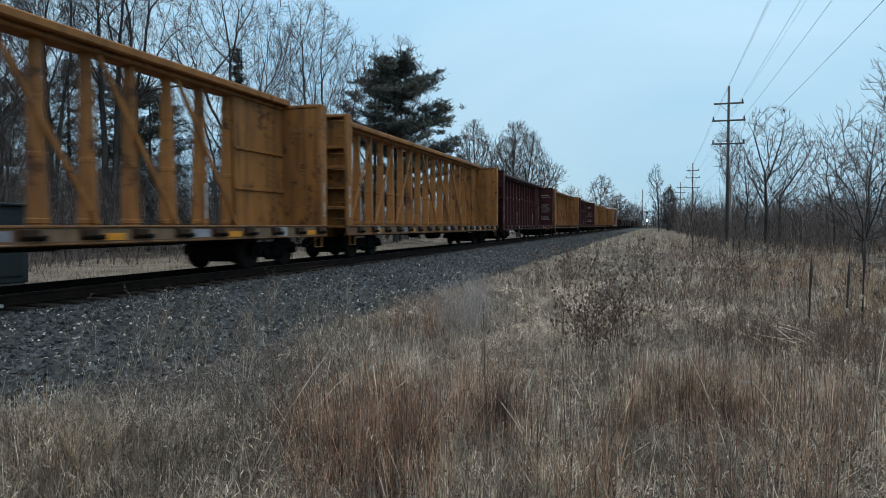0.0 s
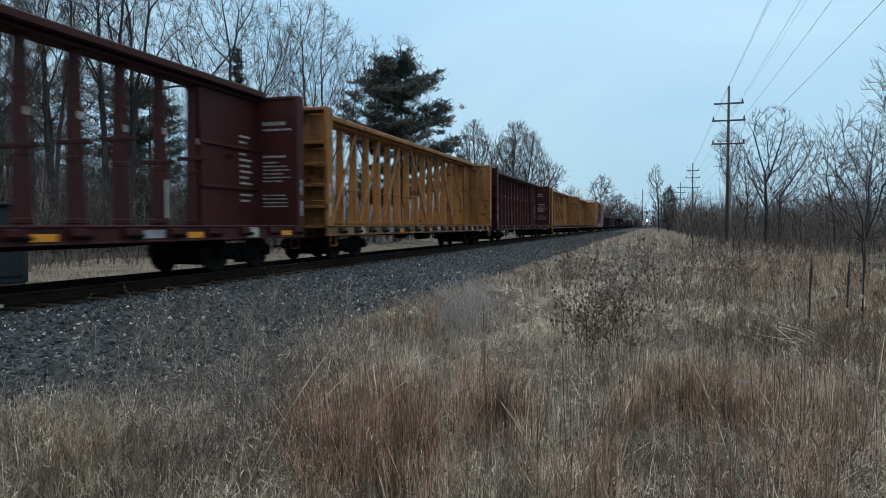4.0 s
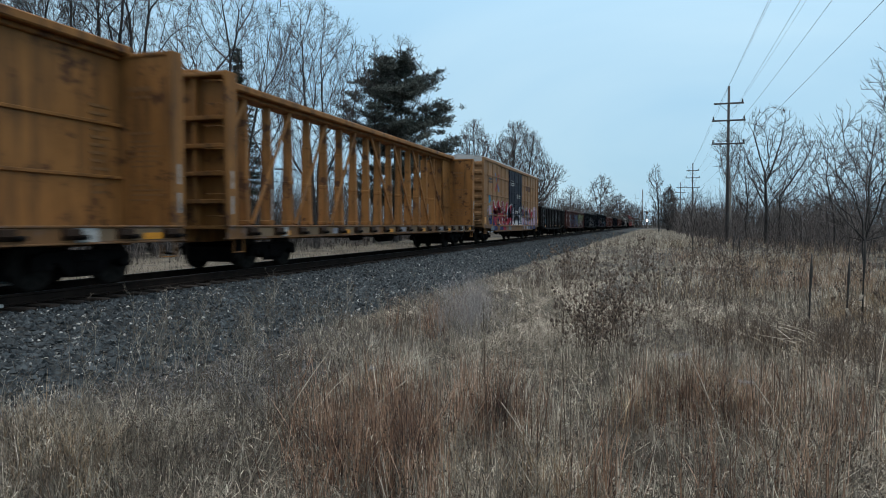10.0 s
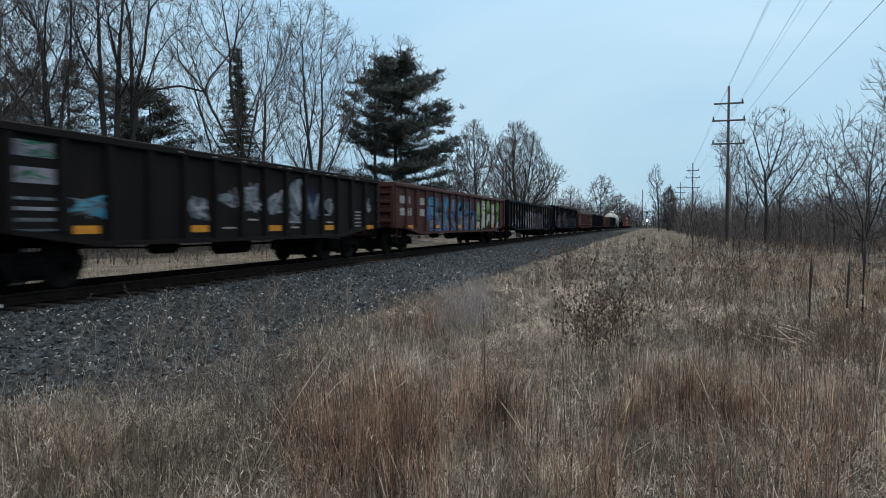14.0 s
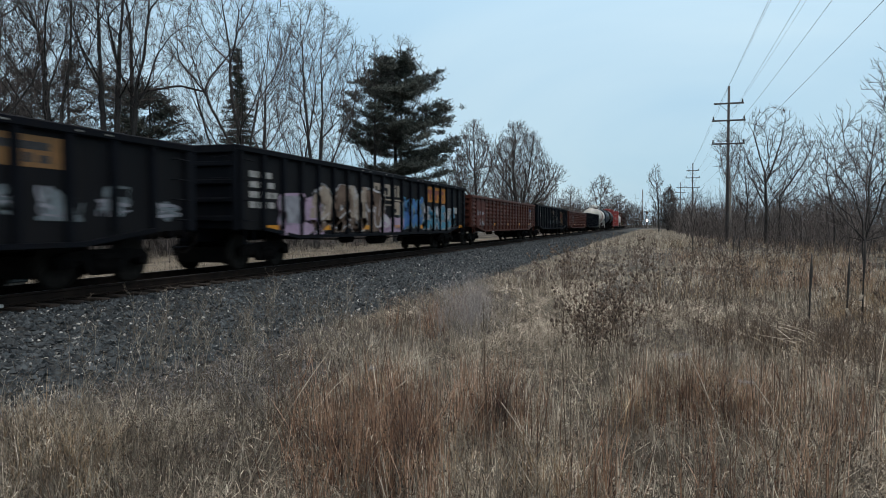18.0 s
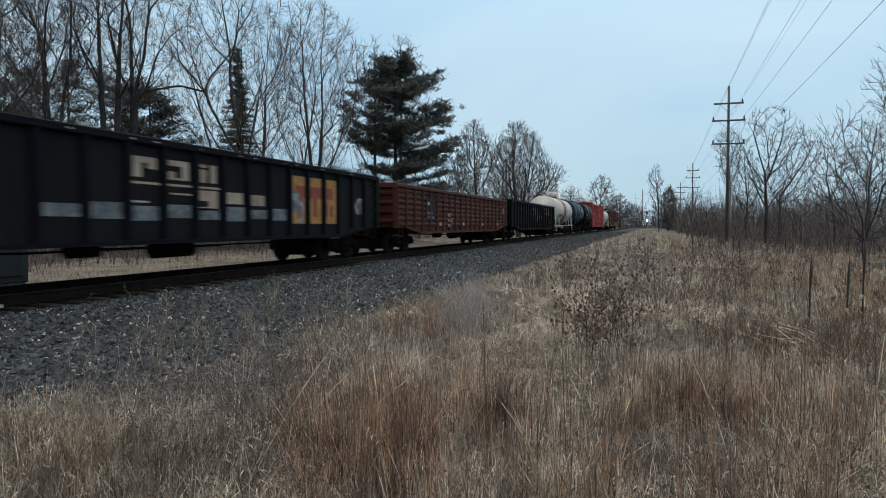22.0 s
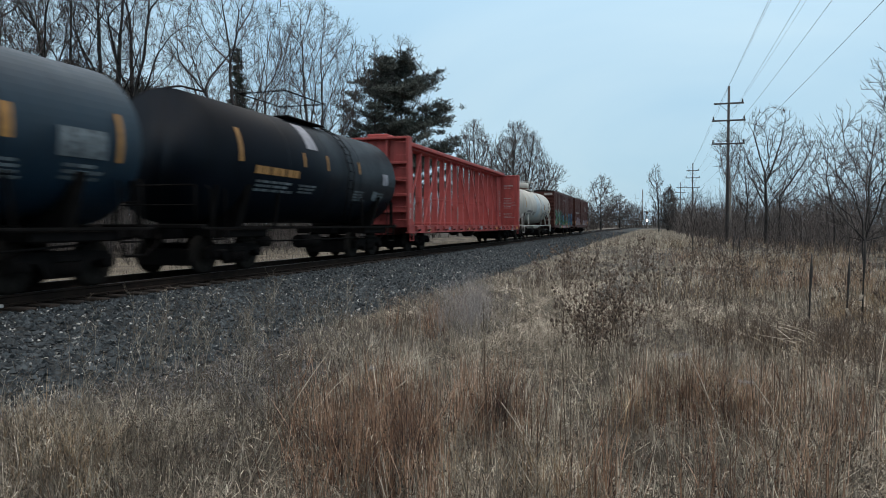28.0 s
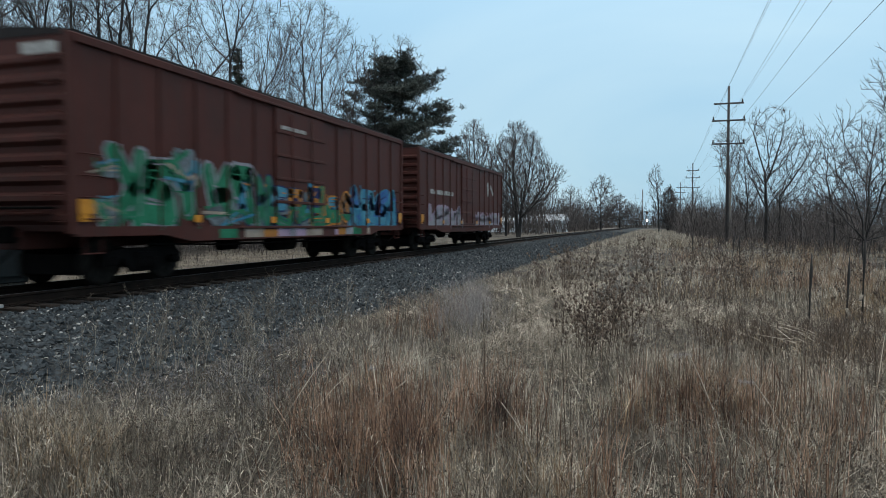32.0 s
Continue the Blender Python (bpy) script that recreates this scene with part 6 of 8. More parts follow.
    stick_part("twig_mass", thin, 2, twig_mat or TWIG, root)["kind"] = "stuff"
    return root


def needles(rng, pts, n_each, size, spread, mat, name, parent, label="", droop=0.0):
    """Short needle sprays round given points, each a thin wedge."""
    pts = np.asarray(pts)
    n = len(pts) * n_each
    g = np.random.default_rng(rng)
    c = np.repeat(pts, n_each, 0) + g.normal(0, spread, (n, 3)) * np.array([1, 1, 0.42])
    d = g.normal(0, 1, (n, 3))
    d[:, 2] = np.abs(d[:, 2]) * 0.7 + 0.1 - droop
    d /= np.linalg.norm(d, axis=1)[:, None]
    s = np.cross(d, g.normal(0, 1, (n, 3)))
    s /= np.linalg.norm(s, axis=1)[:, None] + 1e-9
    L = size * g.uniform(0.6, 1.4, n)[:, None]
    w = L * 0.085
    v = np.stack([c - s * w, c + s * w, c + d * L + s * w * 0.5, c + d * L - s * w * 0.5], 1).reshape(-1, 3)
    f = np.arange(n * 4).reshape(-1, 4)
    return piece(name, quick_mesh(name, v, f, mat), parent, label=label)


def pine(x, y, h, wide, seed, label, mat=None, low=0.12, dense=1.0, name="pine_tree", long_boughs=(), tier=1.0):
    """An old white pine: a straight trunk and crowded tiers of long upswept boughs under a rounded top."""
    rng = random.Random(seed)
    root = thing(name, label, "tree", (x, y, float(ground_z(x, y))))
    trunk, boughs, tufts = [], [], []
    for i in range(10):
        trunk.append((0, 0, h * i / 10 - 0.15, 0, 0, h * (i + 1) / 10, h * 0.018 * (1 - 0.09 * i), h * 0.018 * (1 - 0.09 * (i + 1))))

    def bough(z, a, reach, lift, step):
        f = z / h
        p = np.array([0, 0, z])
        d = np.array([math.cos(a), math.sin(a), lift])
        n = 7
        for i in range(n):
            d = d + np.array([rng.gauss(0, 0.08), rng.gauss(0, 0.08), step])
            d /= np.linalg.norm(d)
            q = p + d * reach / n
            rad = max(0.07 * (1 - f) * (1 - i / n), 0.012)
            boughs.append((*p, *q, rad, rad * 0.8))
            if i >= 1:
                tufts.append(q)
                for _ in range(int(2 * dense) + 1):
                    s = np.array([rng.gauss(0, 1), rng.gauss(0, 1), 0.18 + rng.gauss(0, 0.13)]) * (0.16 + 0.085 * reach)
                    tufts.append(q + s)
                    boughs.append((*q, *(q + s), 0.012, 0.008))
            p = q

    z = h * low
    while z < h * 0.97:
        f = z / h
        full = wide * min(1.0, (1.03 - f) / 0.4) ** 0.5
        for _ in range(rng.choice((3, 4, 5, 6))):
            bough(z, rng.uniform(0, 6.28), full * rng.uniform(0.5, 1.08), rng.uniform(-0.1, 0.2) + 1.4 * max(0, f - 0.68), 0.05)
        z += h * rng.uniform(0.028, 0.048) * tier
    for z, a, reach in long_boughs:
        bough(z, a, reach, 0.02, 0.085)
    stick_part("trunk", trunk, 8, BARK, root)
    stick_part("bough_mass", boughs, 2, BARK, root)["kind"] = "stuff"
    needles(seed, tufts, int(14 * dense), 0.3, 0.2, mat or NEEDLE, "needle_crown", root)
    return root


def spruce(x, y, h, wide, seed, label, mat=None):
    rng = random.Random(seed)
    root = thing("spruce_tree", label, "tree", (x, y, float(ground_z(x, y))))
    trunk = [(0, 0, h * i / 8 - 0.1, 0, 0, h * (i + 1) / 8, h * 0.014 * (1 - 0.11 * i), h * 0.014 * (1 - 0.11 * (i + 1))) for i in range(8)]
    tufts, boughs = [], []
    z = h * 0.08
    while z < h * 0.99:
        f = z / h
        for k in range(5):
            a = rng.uniform(0, 6.28)
            reach = wide * (1 - f) * rng.uniform(0.55, 1.15) + 0.04
            n = 2 + int(reach * 3)
            for i in range(1, n + 1):
                u = i / n
                for s in (-1, 0, 1):
                    b = a + s * 0.28 * u
                    tufts.append((math.cos(b) * reach * u, math.sin(b) * reach * u, z - 0.35 * reach * u + 0.2 * reach * u * u))
            boughs.append((0, 0, z, math.cos(a) * reach, math.sin(a) * reach, z - 0.15 * reach, 0.02, 0.006))
        z += h * rng.uniform(0.008, 0.02)
    stick_part("trunk", trunk, 7, BARK, root)
    stick_part("bough_mass", boughs, 2, BARK, root)["kind"] = "stuff"
    needles(seed, tufts, 7, 0.2, 0.07, mat or SPRUCE, "needle_crown", root, droop=0.5)
    return root


B = "tall bare grey-brown tree beyond the track"
TALL = ((7, -1.6, 1.6), (10, -2.6, 2.4), (13, -3.2, 3.0), (16, -3.2, 3.0), (18.5, -1.5, 1.5))
crown_tree(-32.4, 29.8, B, [[(0, -0.1), (0.1, 6), (0, 10.2), (-0.1, 11.6), (-0.6, 13.2), (-1.1, 14.4), (-1.9, 18)], [(0.2, -0.1), (0.7, 7), (1.3, 11), (1.5, 17)]],
           ((8, -2.4, 1.8), (11, -3.4, 2.4), (14, -4.2, 2.8), (17, -4.2, 2.6), (19, -2, 1)), 1, 280, 0.16, turn=47, open_from=6, first=((-2.6, 12.8), (-1.9, 16.5), (1.6, 14.5)), twigs=2.8)
crown_tree(-32.8, 27.9, "slender bare tree with a haze of fine twigs", [[(0, -0.1), (-0.2, 6), (-0.6, 10), (-0.8, 16)], [(-1.0, -0.1), (-1.3, 6), (-2.2, 14)]], ((5, -2.5, 1.5), (9, -3.6, 2), (13, -4, 2.2), (16, -2, 1.5)), 2, 300, 0.12, turn=50, open_from=3, twigs=2.8)
crown_tree(-33.6, 31.4, "slender bare tree with a haze of fine twigs", [[(0, -0.1), (-0.1, 7), (-0.35, 12), (-0.7, 17)]], TALL, 3, 240, 0.13, turn=46, open_from=7, twigs=2.8)
crown_tree(-31.0, 32.6, B, [[(0.1, -0.1), (0, 6), (-0.15, 10), (-0.2, 13.4), (-0.05, 18.5)], [(0.2, -0.1), (0.6, 6), (0.8, 10.5), (1.0, 13.4), (1.3, 18)]],
           ((9.5, -1.8, 2), (12, -2.8, 2.6), (15, -3.6, 3.2), (18, -3, 2.6), (19.5, -1.4, 1.4)), 4, 320, 0.17, turn=44, open_from=9, first=((-2.4, 16.6), (-1.2, 16), (1.9, 15.5)), twigs=2.4)
crown_tree(-30.6, 34.3, "tall bare tree with one long level bough", [[(0, -0.1), (0.1, 7), (0.35, 10.2), (0.8, 12), (1.1, 15), (1.6, 19)], [(0.1, -0.1), (0.1, 9), (0.1, 13), (-0.4, 18)], [(0.2, 9.2), (0.9, 9.9), (2.9, 10.35), (4.3, 10.1), (5.6, 8.8)]],
           ((9, -1.4, 2.2), (12, -2.2, 3.4), (15, -2.6, 4.2), (18, -2, 3.6), (19.5, -1, 1.8)), 5, 320, 0.16, turn=42, open_from=8.6, first=((-1.0, 12.4), (5.9, 9.4)), wander=0.06)
crown_tree(-27.3, 38.2, "slender leaning bare tree", [[(0, -0.1), (-0.2, 6), (-1.0, 9), (-2.2, 14)]], ((4, -1.8, 0.8), (7, -3, 1.6), (10, -3.6, 1.4), (14, -3.4, 0.4)), 6, 130, 0.1, turn=36, open_from=3, lift=0.1)
crown_tree(-26.6, 39.9, "broad bare tree with long upswept limbs", [[(0, -0.1), (0.15, 6.2), (-0.6, 10.1), (-0.7, 13.4), (-1.1, 16), (-1.4, 20)], [(0.15, 4.2), (0.6, 7), (1.6, 12.5), (2.8, 18)]],
           ((5, -2.6, 2.4), (8, -4.2, 3.9), (12, -5.2, 4.6), (16, -5.2, 4.9), (19, -3.6, 3.6), (20.5, -1.6, 1.6)), 7, 600, 0.2, turn=34, open_from=4.4, straight=4.2,
           first=((-3.2, 15.8), (3.4, 10.7), (2.7, 13), (-3.6, 11.5), (4.0, 15), (-2.2, 18)))
crown_tree(-21.7, 41.1, "bare maple with a rounded crown of fine upswept twigs", [[(0.1, -0.1), (0.25, 5.6), (0.5, 9), (0.4, 12.6), (0.7, 16.2)], [(0, -0.1), (-0.3, 5.7), (-0.65, 9.5), (-0.8, 13.4)]],
           ((4.4, -1.9, 1.9), (7, -2.7, 2.5), (9.4, -3.0, 3.0), (12, -3.2, 3.8), (14, -2.7, 3.2), (15.8, -1.2, 1.7), (16.6, -0.2, 0.8)), 8, 620, 0.17, turn=28, open_from=3.6, straight=5.0, lift=0.35, twig=0.45,
           first=((2.8, 10.5), (-2.8, 11.2), (3.9, 12.4), (-2.2, 8), (2.0, 14.6), (-1.6, 14.6)))
crown_tree(-23.5, 55.2, "slim bare tree beside the pine", [[(0, -0.1), (0.1, 9), (0.2, 17)]], ((6, -1.6, 1.6), (12, -2.4, 2.6), (15, -2, 2.2), (17.8, -0.6, 0.6)), 9, 150, 0.14, turn=23, open_from=4, straight=3.0, tip=0.011)
crown_tree(-24.2, 63.5, "bare tree standing close behind the pine", [[(0, -0.1), (0.1, 11), (0, 20)]], ((12, -2.5, 3), (16, -3, 3.6), (18.5, -1.8, 2.2), (20.4, -0.5, 0.6)), 10, 150, 0.15, turn=21, open_from=8, straight=3.0, tip=0.012)
crown_tree(-37.0, 31.0, B, [[(0, -0.1), (-0.2, 8), (0.3, 17)], [(-1.5, -0.1), (-1.4, 8), (-2, 16)]], TALL, 11, 280, 0.16, turn=48, open_from=5, twigs=2.8)
crown_tree(-36.5, 26.0, B, [[(0, -0.1), (0.2, 8), (-0.4, 16)], [(1.4, -0.1), (1.6, 8), (1.5, 15)]], TALL, 13, 280, 0.15, turn=52, open_from=4, twigs=2.8)
crown_tree(-29.2, 46.5, B, [[(0, -0.1), (0.2, 8), (0.6, 17.5)]], TALL, 14, 180, 0.15, turn=32, open_from=5)
spruce(-29.0, 43.1, 14.4, 3.1, 20, "narrow dark green spruce")
pine(-22.1, 56.8, 16.0, 5.0, 21, "large dark green white pine with upswept boughs", low=0.2, dense=2.0, tier=1.15,
     long_boughs=((13.4, 0.35, 4.0), (13.0, 0.5, 3.8), (10.4, 0.3, 5.1), (10.1, 0.5, 4.9), (8.8, 0.35, 5.2), (7.2, 0.4, 5.9), (7.0, 0.2, 5.6), (6.2, 0.4, 5.4), (9.4, 3.4, 4.6), (8.0, 3.6, 4.4), (11.5, 3.5, 4.4)))
PI = "dark green pine in a dense row behind bare trees"
pine(-32.8, 38.5, 10.6, 3.5, 22, PI, low=0.05, dense=0.7)
pine(-35.6, 39.3, 11.4, 2.5, 23, PI, HAZE_NEEDLE, low=0.05, dense=0.42)
pine(-37.3, 39.1, 12.7, 2.6, 24, PI, HAZE_NEEDLE, low=0.05, dense=0.42)
pine(-38.8, 37.6, 13.0, 2.4, 25, PI, HAZE_NEEDLE, low=0.05, dense=0.42)
pine(-40.3, 36.0, 12.1, 2.7, 26, PI, HAZE_NEEDLE, low=0.05, dense=0.42)
pine(-39.9, 33.3, 10.6, 2.7, 27, PI, HAZE_NEEDLE, low=0.05, dense=0.42)
R = "round-crowned bare tree with dense fine twigs"
crown_tree(-22.9, 87.0, R, [[(0.4, -0.1), (0.5, 4), (0.2, 8), (0, 14.6)]], ((3, -2.4, 2.2), (7, -3, 2.6), (10, -3, 2.8), (13, -2.4, 2.4), (15, -0.8, 0.8)), 31, 460, 0.2, tip=0.015, turn=15, open_from=2.5, straight=5.0, lift=0.3, twig=0.6,
           first=((-2.4, 12), (2.2, 12.4), (-2.6, 9), (2.4, 9.5)))
crown_tree(-16.9, 86.4, R, [[(0, -0.1), (-0.2, 3.5), (-0.6, 8), (-0.2, 14)], [(0.2, -0.1), (0.5, 3.5), (1.4, 8), (2, 12.4)]],
           ((2.5, -2.4, 2.6), (6, -3.4, 5.4), (8.6, -3.8, 6.5), (9.6, -3.8, 4.6), (11.5, -3.6, 3.6), (13.2, -2.4, 2.6), (14.5, -0.9, 1.0)), 32, 760, 0.22, tip=0.015, turn=11, open_from=2.2, straight=4.4, lift=0.3, twig=0.6,
           first=((-3.2, 11), (2.8, 11.5), (6.2, 8.6), (4.8, 7), (-2.8, 8), (0.5, 13.8)))
crown_tree(-19.8, 93.0, R, [[(0, -0.1), (0, 5), (0, 13)]], ((3, -2.4, 2.4), (7, -3.4, 3.4), (10, -3, 3), (13.5, -0.8, 0.8)), 33, 260, 0.18, tip=0.016, turn=12, open_from=2.2, straight=2.8)
crown_tree(-26.5, 92.0, R, [[(0, -0.1), (0, 5), (0, 11)]], ((2, -2.4, 2.4), (6, -3.4, 3.4), (9, -3, 3), (11.5, -0.8, 0.8)), 34, 220, 0.16, tip=0.016, turn=15, open_from=1.5, straight=2.8)
crown_tree(-23.4, 198.6, R, [[(0, -0.1), (0, 4), (0, 12)]], ((3, -2.5, 2.5), (8, -4.2, 4.2), (11, -3, 3), (13, -0.8, 0.8)), 36, 90, 0.22, tip=0.026, turn=7, straight=2.6, twig=1.0)
crown_tree(-14.9, 199.4, R, [[(0, -0.1), (0, 4), (0, 14)]], ((2, -4.5, 5.5), (8, -5.2, 5.4), (12, -4.4, 4.2), (15, -2, 2), (16, -0.6, 0.6)), 35, 190, 0.3, tip=0.028, turn=4, straight=2.4, twig=1.0)
crown_tree(-10.4, 215.0, R, [[(0, -0.1), (0, 4), (0, 9)]], ((2, -5, 5), (6, -5.4, 5.4), (9, -3.6, 3), (10.6, -0.8, 0.8)), 40, 170, 0.25, tip=0.035, straight=2.4, twig=1.0)
crown_tree(0.7, 150.0, "slim bare tree beside the far track", [[(0, -0.1), (-0.1, 5), (-0.9, 13.6)]], ((5, -1.3, 0.9), (9, -2.6, 1.0), (12, -2.5, 0.8), (14.2, -1.4, 0.1)), 37, 60, 0.14, tip=0.02, straight=3.2, lift=0.4, twig=0.7)
crown_tree(2.8, 160.0, "dark dense leafless bush tree", [[(0, -0.1), (0, 9)], [(0.2, -0.1), (1.2, 7)], [(-0.2, -0.1), (-1.2, 7)]], ((0.8, -1.9, 1.9), (4, -2.2, 2.2), (7.5, -1.7, 1.7), (9.8, -0.5, 0.5)), 38, 200, 0.12, tip=0.028, open_from=0.5, twig=0.9, twigs=3)
F = "spreading bare tree at the edge of the field"
crown_tree(7.8, 55.5, "crooked spreading bare tree behind the utility pole", [[(0, -0.1), (0.05, 2.6), (-0.1, 5.2), (-0.5, 6.6), (-0.9, 8.2), (-0.8, 9.4)], [(0, 4.6), (0.5, 6), (0.9, 7.4), (1.2, 9.2)]],
           ((3.4, -1.4, 1.6), (5.5, -2.0, 2.2), (7.5, -2.3, 3.0), (9, -1.9, 2.4), (10.1, -0.7, 0.8)), 41, 170, 0.13, tip=0.008, turn=-8, straight=2.0, wander=0.09, lift=0.12, twigs=1.2, twig=0.4, open_from=2.4, first=((-2.1, 8.6), (1.8, 8.8), (-1.8, 6)))
crown_tree(8.7, 55.0, F, [[(0, -0.1), (-0.05, 3.5), (0.7, 4.6), (1.6, 6.2), (2.4, 7.9)]], ((3, -1.2, 1.4), (5, -1.4, 2.6), (7, -0.4, 3.0), (8.6, 0.8, 2.8)), 42, 110, 0.09, tip=0.008, turn=-9, straight=2.0, wander=0.09, lift=0.12, twigs=1.2, twig=0.4)
crown_tree(6.4, 65.7, "slim pale bare tree behind the utility pole", [[(0, -0.1), (-0.1, 5), (-0.4, 9)]], ((5, -0.6, 0.5), (7.5, -1.4, 0.9), (9, -1.5, 0.9), (9.9, -0.8, 0.2)), 43, 110, 0.1, tip=0.009, turn=-5, straight=3.0, mat=BARK_PALE)
crown_tree(7.9, 68.0, F, [[(0, -0.1), (0.1, 4), (-0.2, 7.4)]], ((2.5, -1.2, 1.2), (5, -1.8, 1.6), (7.8, -0.8, 0.8)), 48, 110, 0.1, tip=0.009, turn=-5, straight=2.0)
LONG = "bare tree with long straight spreading shoots"
crown_tree(8.2, 32.0, LONG, [[(0, -0.1), (-0.05, 1.6), (-0.5, 3.2), (-1.1, 4.6), (-1.5, 5.6)], [(0.05, 1.2), (0.15, 3), (0.25, 4.6), (0.5, 6.1)], [(0.05, 0.8), (0.5, 2.4), (1.0, 4), (1.3, 6)]],
           ((1.2, -1.4, 1.4), (2.6, -2.0, 1.8), (4.2, -2.2, 2.0), (5.6, -1.9, 2.0), (6.5, -0.9, 1.4)), 46, 150, 0.055, tip=0.0055, turn=-14, straight=2.6, wander=0.07, lift=0.3, twigs=0.8, twig=0.35, open_from=0.7, first=((-2.3, 4.9), (-1.7, 5.9)))
crown_tree(9.0, 28.4, LONG, [[(0, -0.1), (0, 2.5), (-0.3, 5), (-0.4, 7.6)]], ((1.8, -1.4, 1.4), (4, -1.7, 1.8), (6.5, -2.0, 2.0), (8, -1.4, 1.4)), 45, 150, 0.07, tip=0.0055, turn=-17, straight=1.8, wander=0.1, lift=0.15, twigs=1.2, twig=0.35)
crown_tree(9.2, 41.0, F, [[(0, -0.1), (-0.1, 2), (-0.5, 4), (-0.4, 6)]], ((1.5, -1.3, 1.3), (3, -1.8, 1.8), (5, -1.7, 1.7), (6.3, -0.6, 0.6)), 44, 130, 0.06, tip=0.007, turn=-13, straight=1.8, wander=0.08, twigs=1.2, twig=0.4)
crown_tree(12.4, 47.0, F, [[(0, -0.1), (-0.1, 2), (-0.3, 4), (0.2, 7.4)]], ((1.5, -1.6, 1.6), (3, -2.2, 2.2), (6, -2, 2), (7.6, -0.6, 0.6)), 47, 140, 0.07, tip=0.008, turn=-15, straight=1.8, wander=0.08)


def thicket(name, n, area, height, seed, label, mat, thick=1.0, leafy=4):
    """Many-stemmed leafless brush as one mass of sticks. area gives x, y for two random numbers."""
    rng = np.random.default_rng(seed)
    rows = []
    for i in range(n):
        x, y = area(rng.random(), rng.random())
        h = height * rng.choice((0.35, 0.6, 0.8, 1.0, 1.2)) * rng.uniform(0.8, 1.15)
        z = float(ground_z(x, y))
        for s in range(3):
            a, t = rng.uniform(0, 6.28), rng.uniform(0.05, 0.4)
            d = np.array([math.cos(a) * t, math.sin(a) * t, 1.0])
            p = np.array([x, y, z])
            q = p + d * h * 0.55
            e = q + (d + rng.normal(0, 0.25, 3)) * h * 0.45
            w = 0.012 * thick
            rows += [(*p, *q, w * 1.5, w), (*q, *e, w, w * 0.5)]
            for k in range(leafy):
                u = rng.uniform(0.2, 1.0)
                b = p + (q - p) * u if rng.random() < 0.5 else q + (e - q) * u
                c = b + (d * 0.5 + rng.normal(0, 0.5, 3)) * h * 0.28
                rows.append((*b, *c, w * 0.6, w * 0.35))
    rows = np.array(rows)
    rows[:, 6:] *= 1.3
    v, f = tubes(rows, 2)
    tagged(new(name, quick_mesh(name, v, f, mat)), label, "brush", kind="stuff")


thicket("brush", 760, lambda a, b: (5.0 + 45 * a ** 1.2, 52 + 26 * b + 8 * a), 3.1, 61, "dense leafless brown brush along the field", BRUSH, 0.75, 14)
thicket("brush", 300, lambda a, b: (2.2 + 15 * a, 34 + 21 * b), 0.95, 70, "low leafless brown scrub at the edge of the field", BRUSH, 0.6, 9)
thicket("brush", 480, lambda a, b: (3.4 + 6 * a, 70 + 130 * b), 3.8, 62, "dense leafless brown brush along the line", BRUSH, 1.3, 11)
thicket("brush", 520, lambda a, b: (-17 - 10 * a, 105 + 125 * b), 6.0, 63, "dense leafless brown brush beyond the track", BRUSH, 2.0, 6)
thicket("brush", 850, lambda a, b: (-24 - 16 * a, 20 + 62 * b), 4.4, 64, "dark leafless undergrowth between the trees", BRUSH, 0.8, 14)
thicket("brush", 420, lambda a, b: (-36 - 16 * a, 10 + 48 * b), 6.0, 69, "tall dark leafless undergrowth behind the trees", BRUSH, 1.0, 13)
thicket("brush", 330, lambda a, b: (-24.5 + 5 * a, 4 + 46 * b), 0.85, 71, "low leafless brown scrub beyond the track", BRUSH, 0.5, 10)
thicket("brush", 110, lambda a, b: (7.5 + 5 * a, 36 + 22 * b), 2.7, 68, "tall leafless brown saplings at the field's edge", BRUSH, 0.9, 9)
thicket("far_wood", 800, lambda a, b: (-70 + 160 * a, 330 + 60 * b), 9.5, 65, "distant leafless wood", BRUSH, 5, 8)
thicket("far_wood", 480, lambda a, b: (15 + 90 * a, 84 + 60 * b), 5.0, 66, "distant leafless wood", BRUSH, 3)
thicket("far_wood", 400, lambda a, b: (-120 + 90 * a, 90 + 80 * b), 9.0, 67, "distant leafless wood", BRUSH, 4)


# ---- dead grass and weeds ----
def wind(x, y):
    """Direction in which the dead grass lies, wandering from place to place."""
    return 2.2 * np.sin(x * 0.8 + 1.7 * np.sin(y * 0.5)) + 1.8 * np.sin(y * 0.9 + 0.6 * x)


def patch(x, y, seed, size=1.0):
    """Smooth random values between about 0 and 1 over the ground, with patches of the given size in metres."""
    g = np.random.default_rng(seed)
    s = 0.0
    for k in range(7):
        a, f = g.uniform(0, 6.28), 6.28 / (size * g.uniform(0.8, 3.2))
        s = s + np.sin((x * math.cos(a) + y * math.sin(a)) * f + g.uniform(0, 6.28))
    return 0.5 + s / 7.0


def gravel_edge(y):
    """Where the grass gives way to gravel, as x for each y."""
    return np.interp(y, [0, 3, 4.4, 5.4, 7, 9, 12, 20], [-5.7, -5.0, -3.3, -2.8, -3.9, -4.7, -5.0, -5.0]) + 0.22 * np.sin(y * 2.3) + 0.15 * np.sin(y * 5.1 + 1)


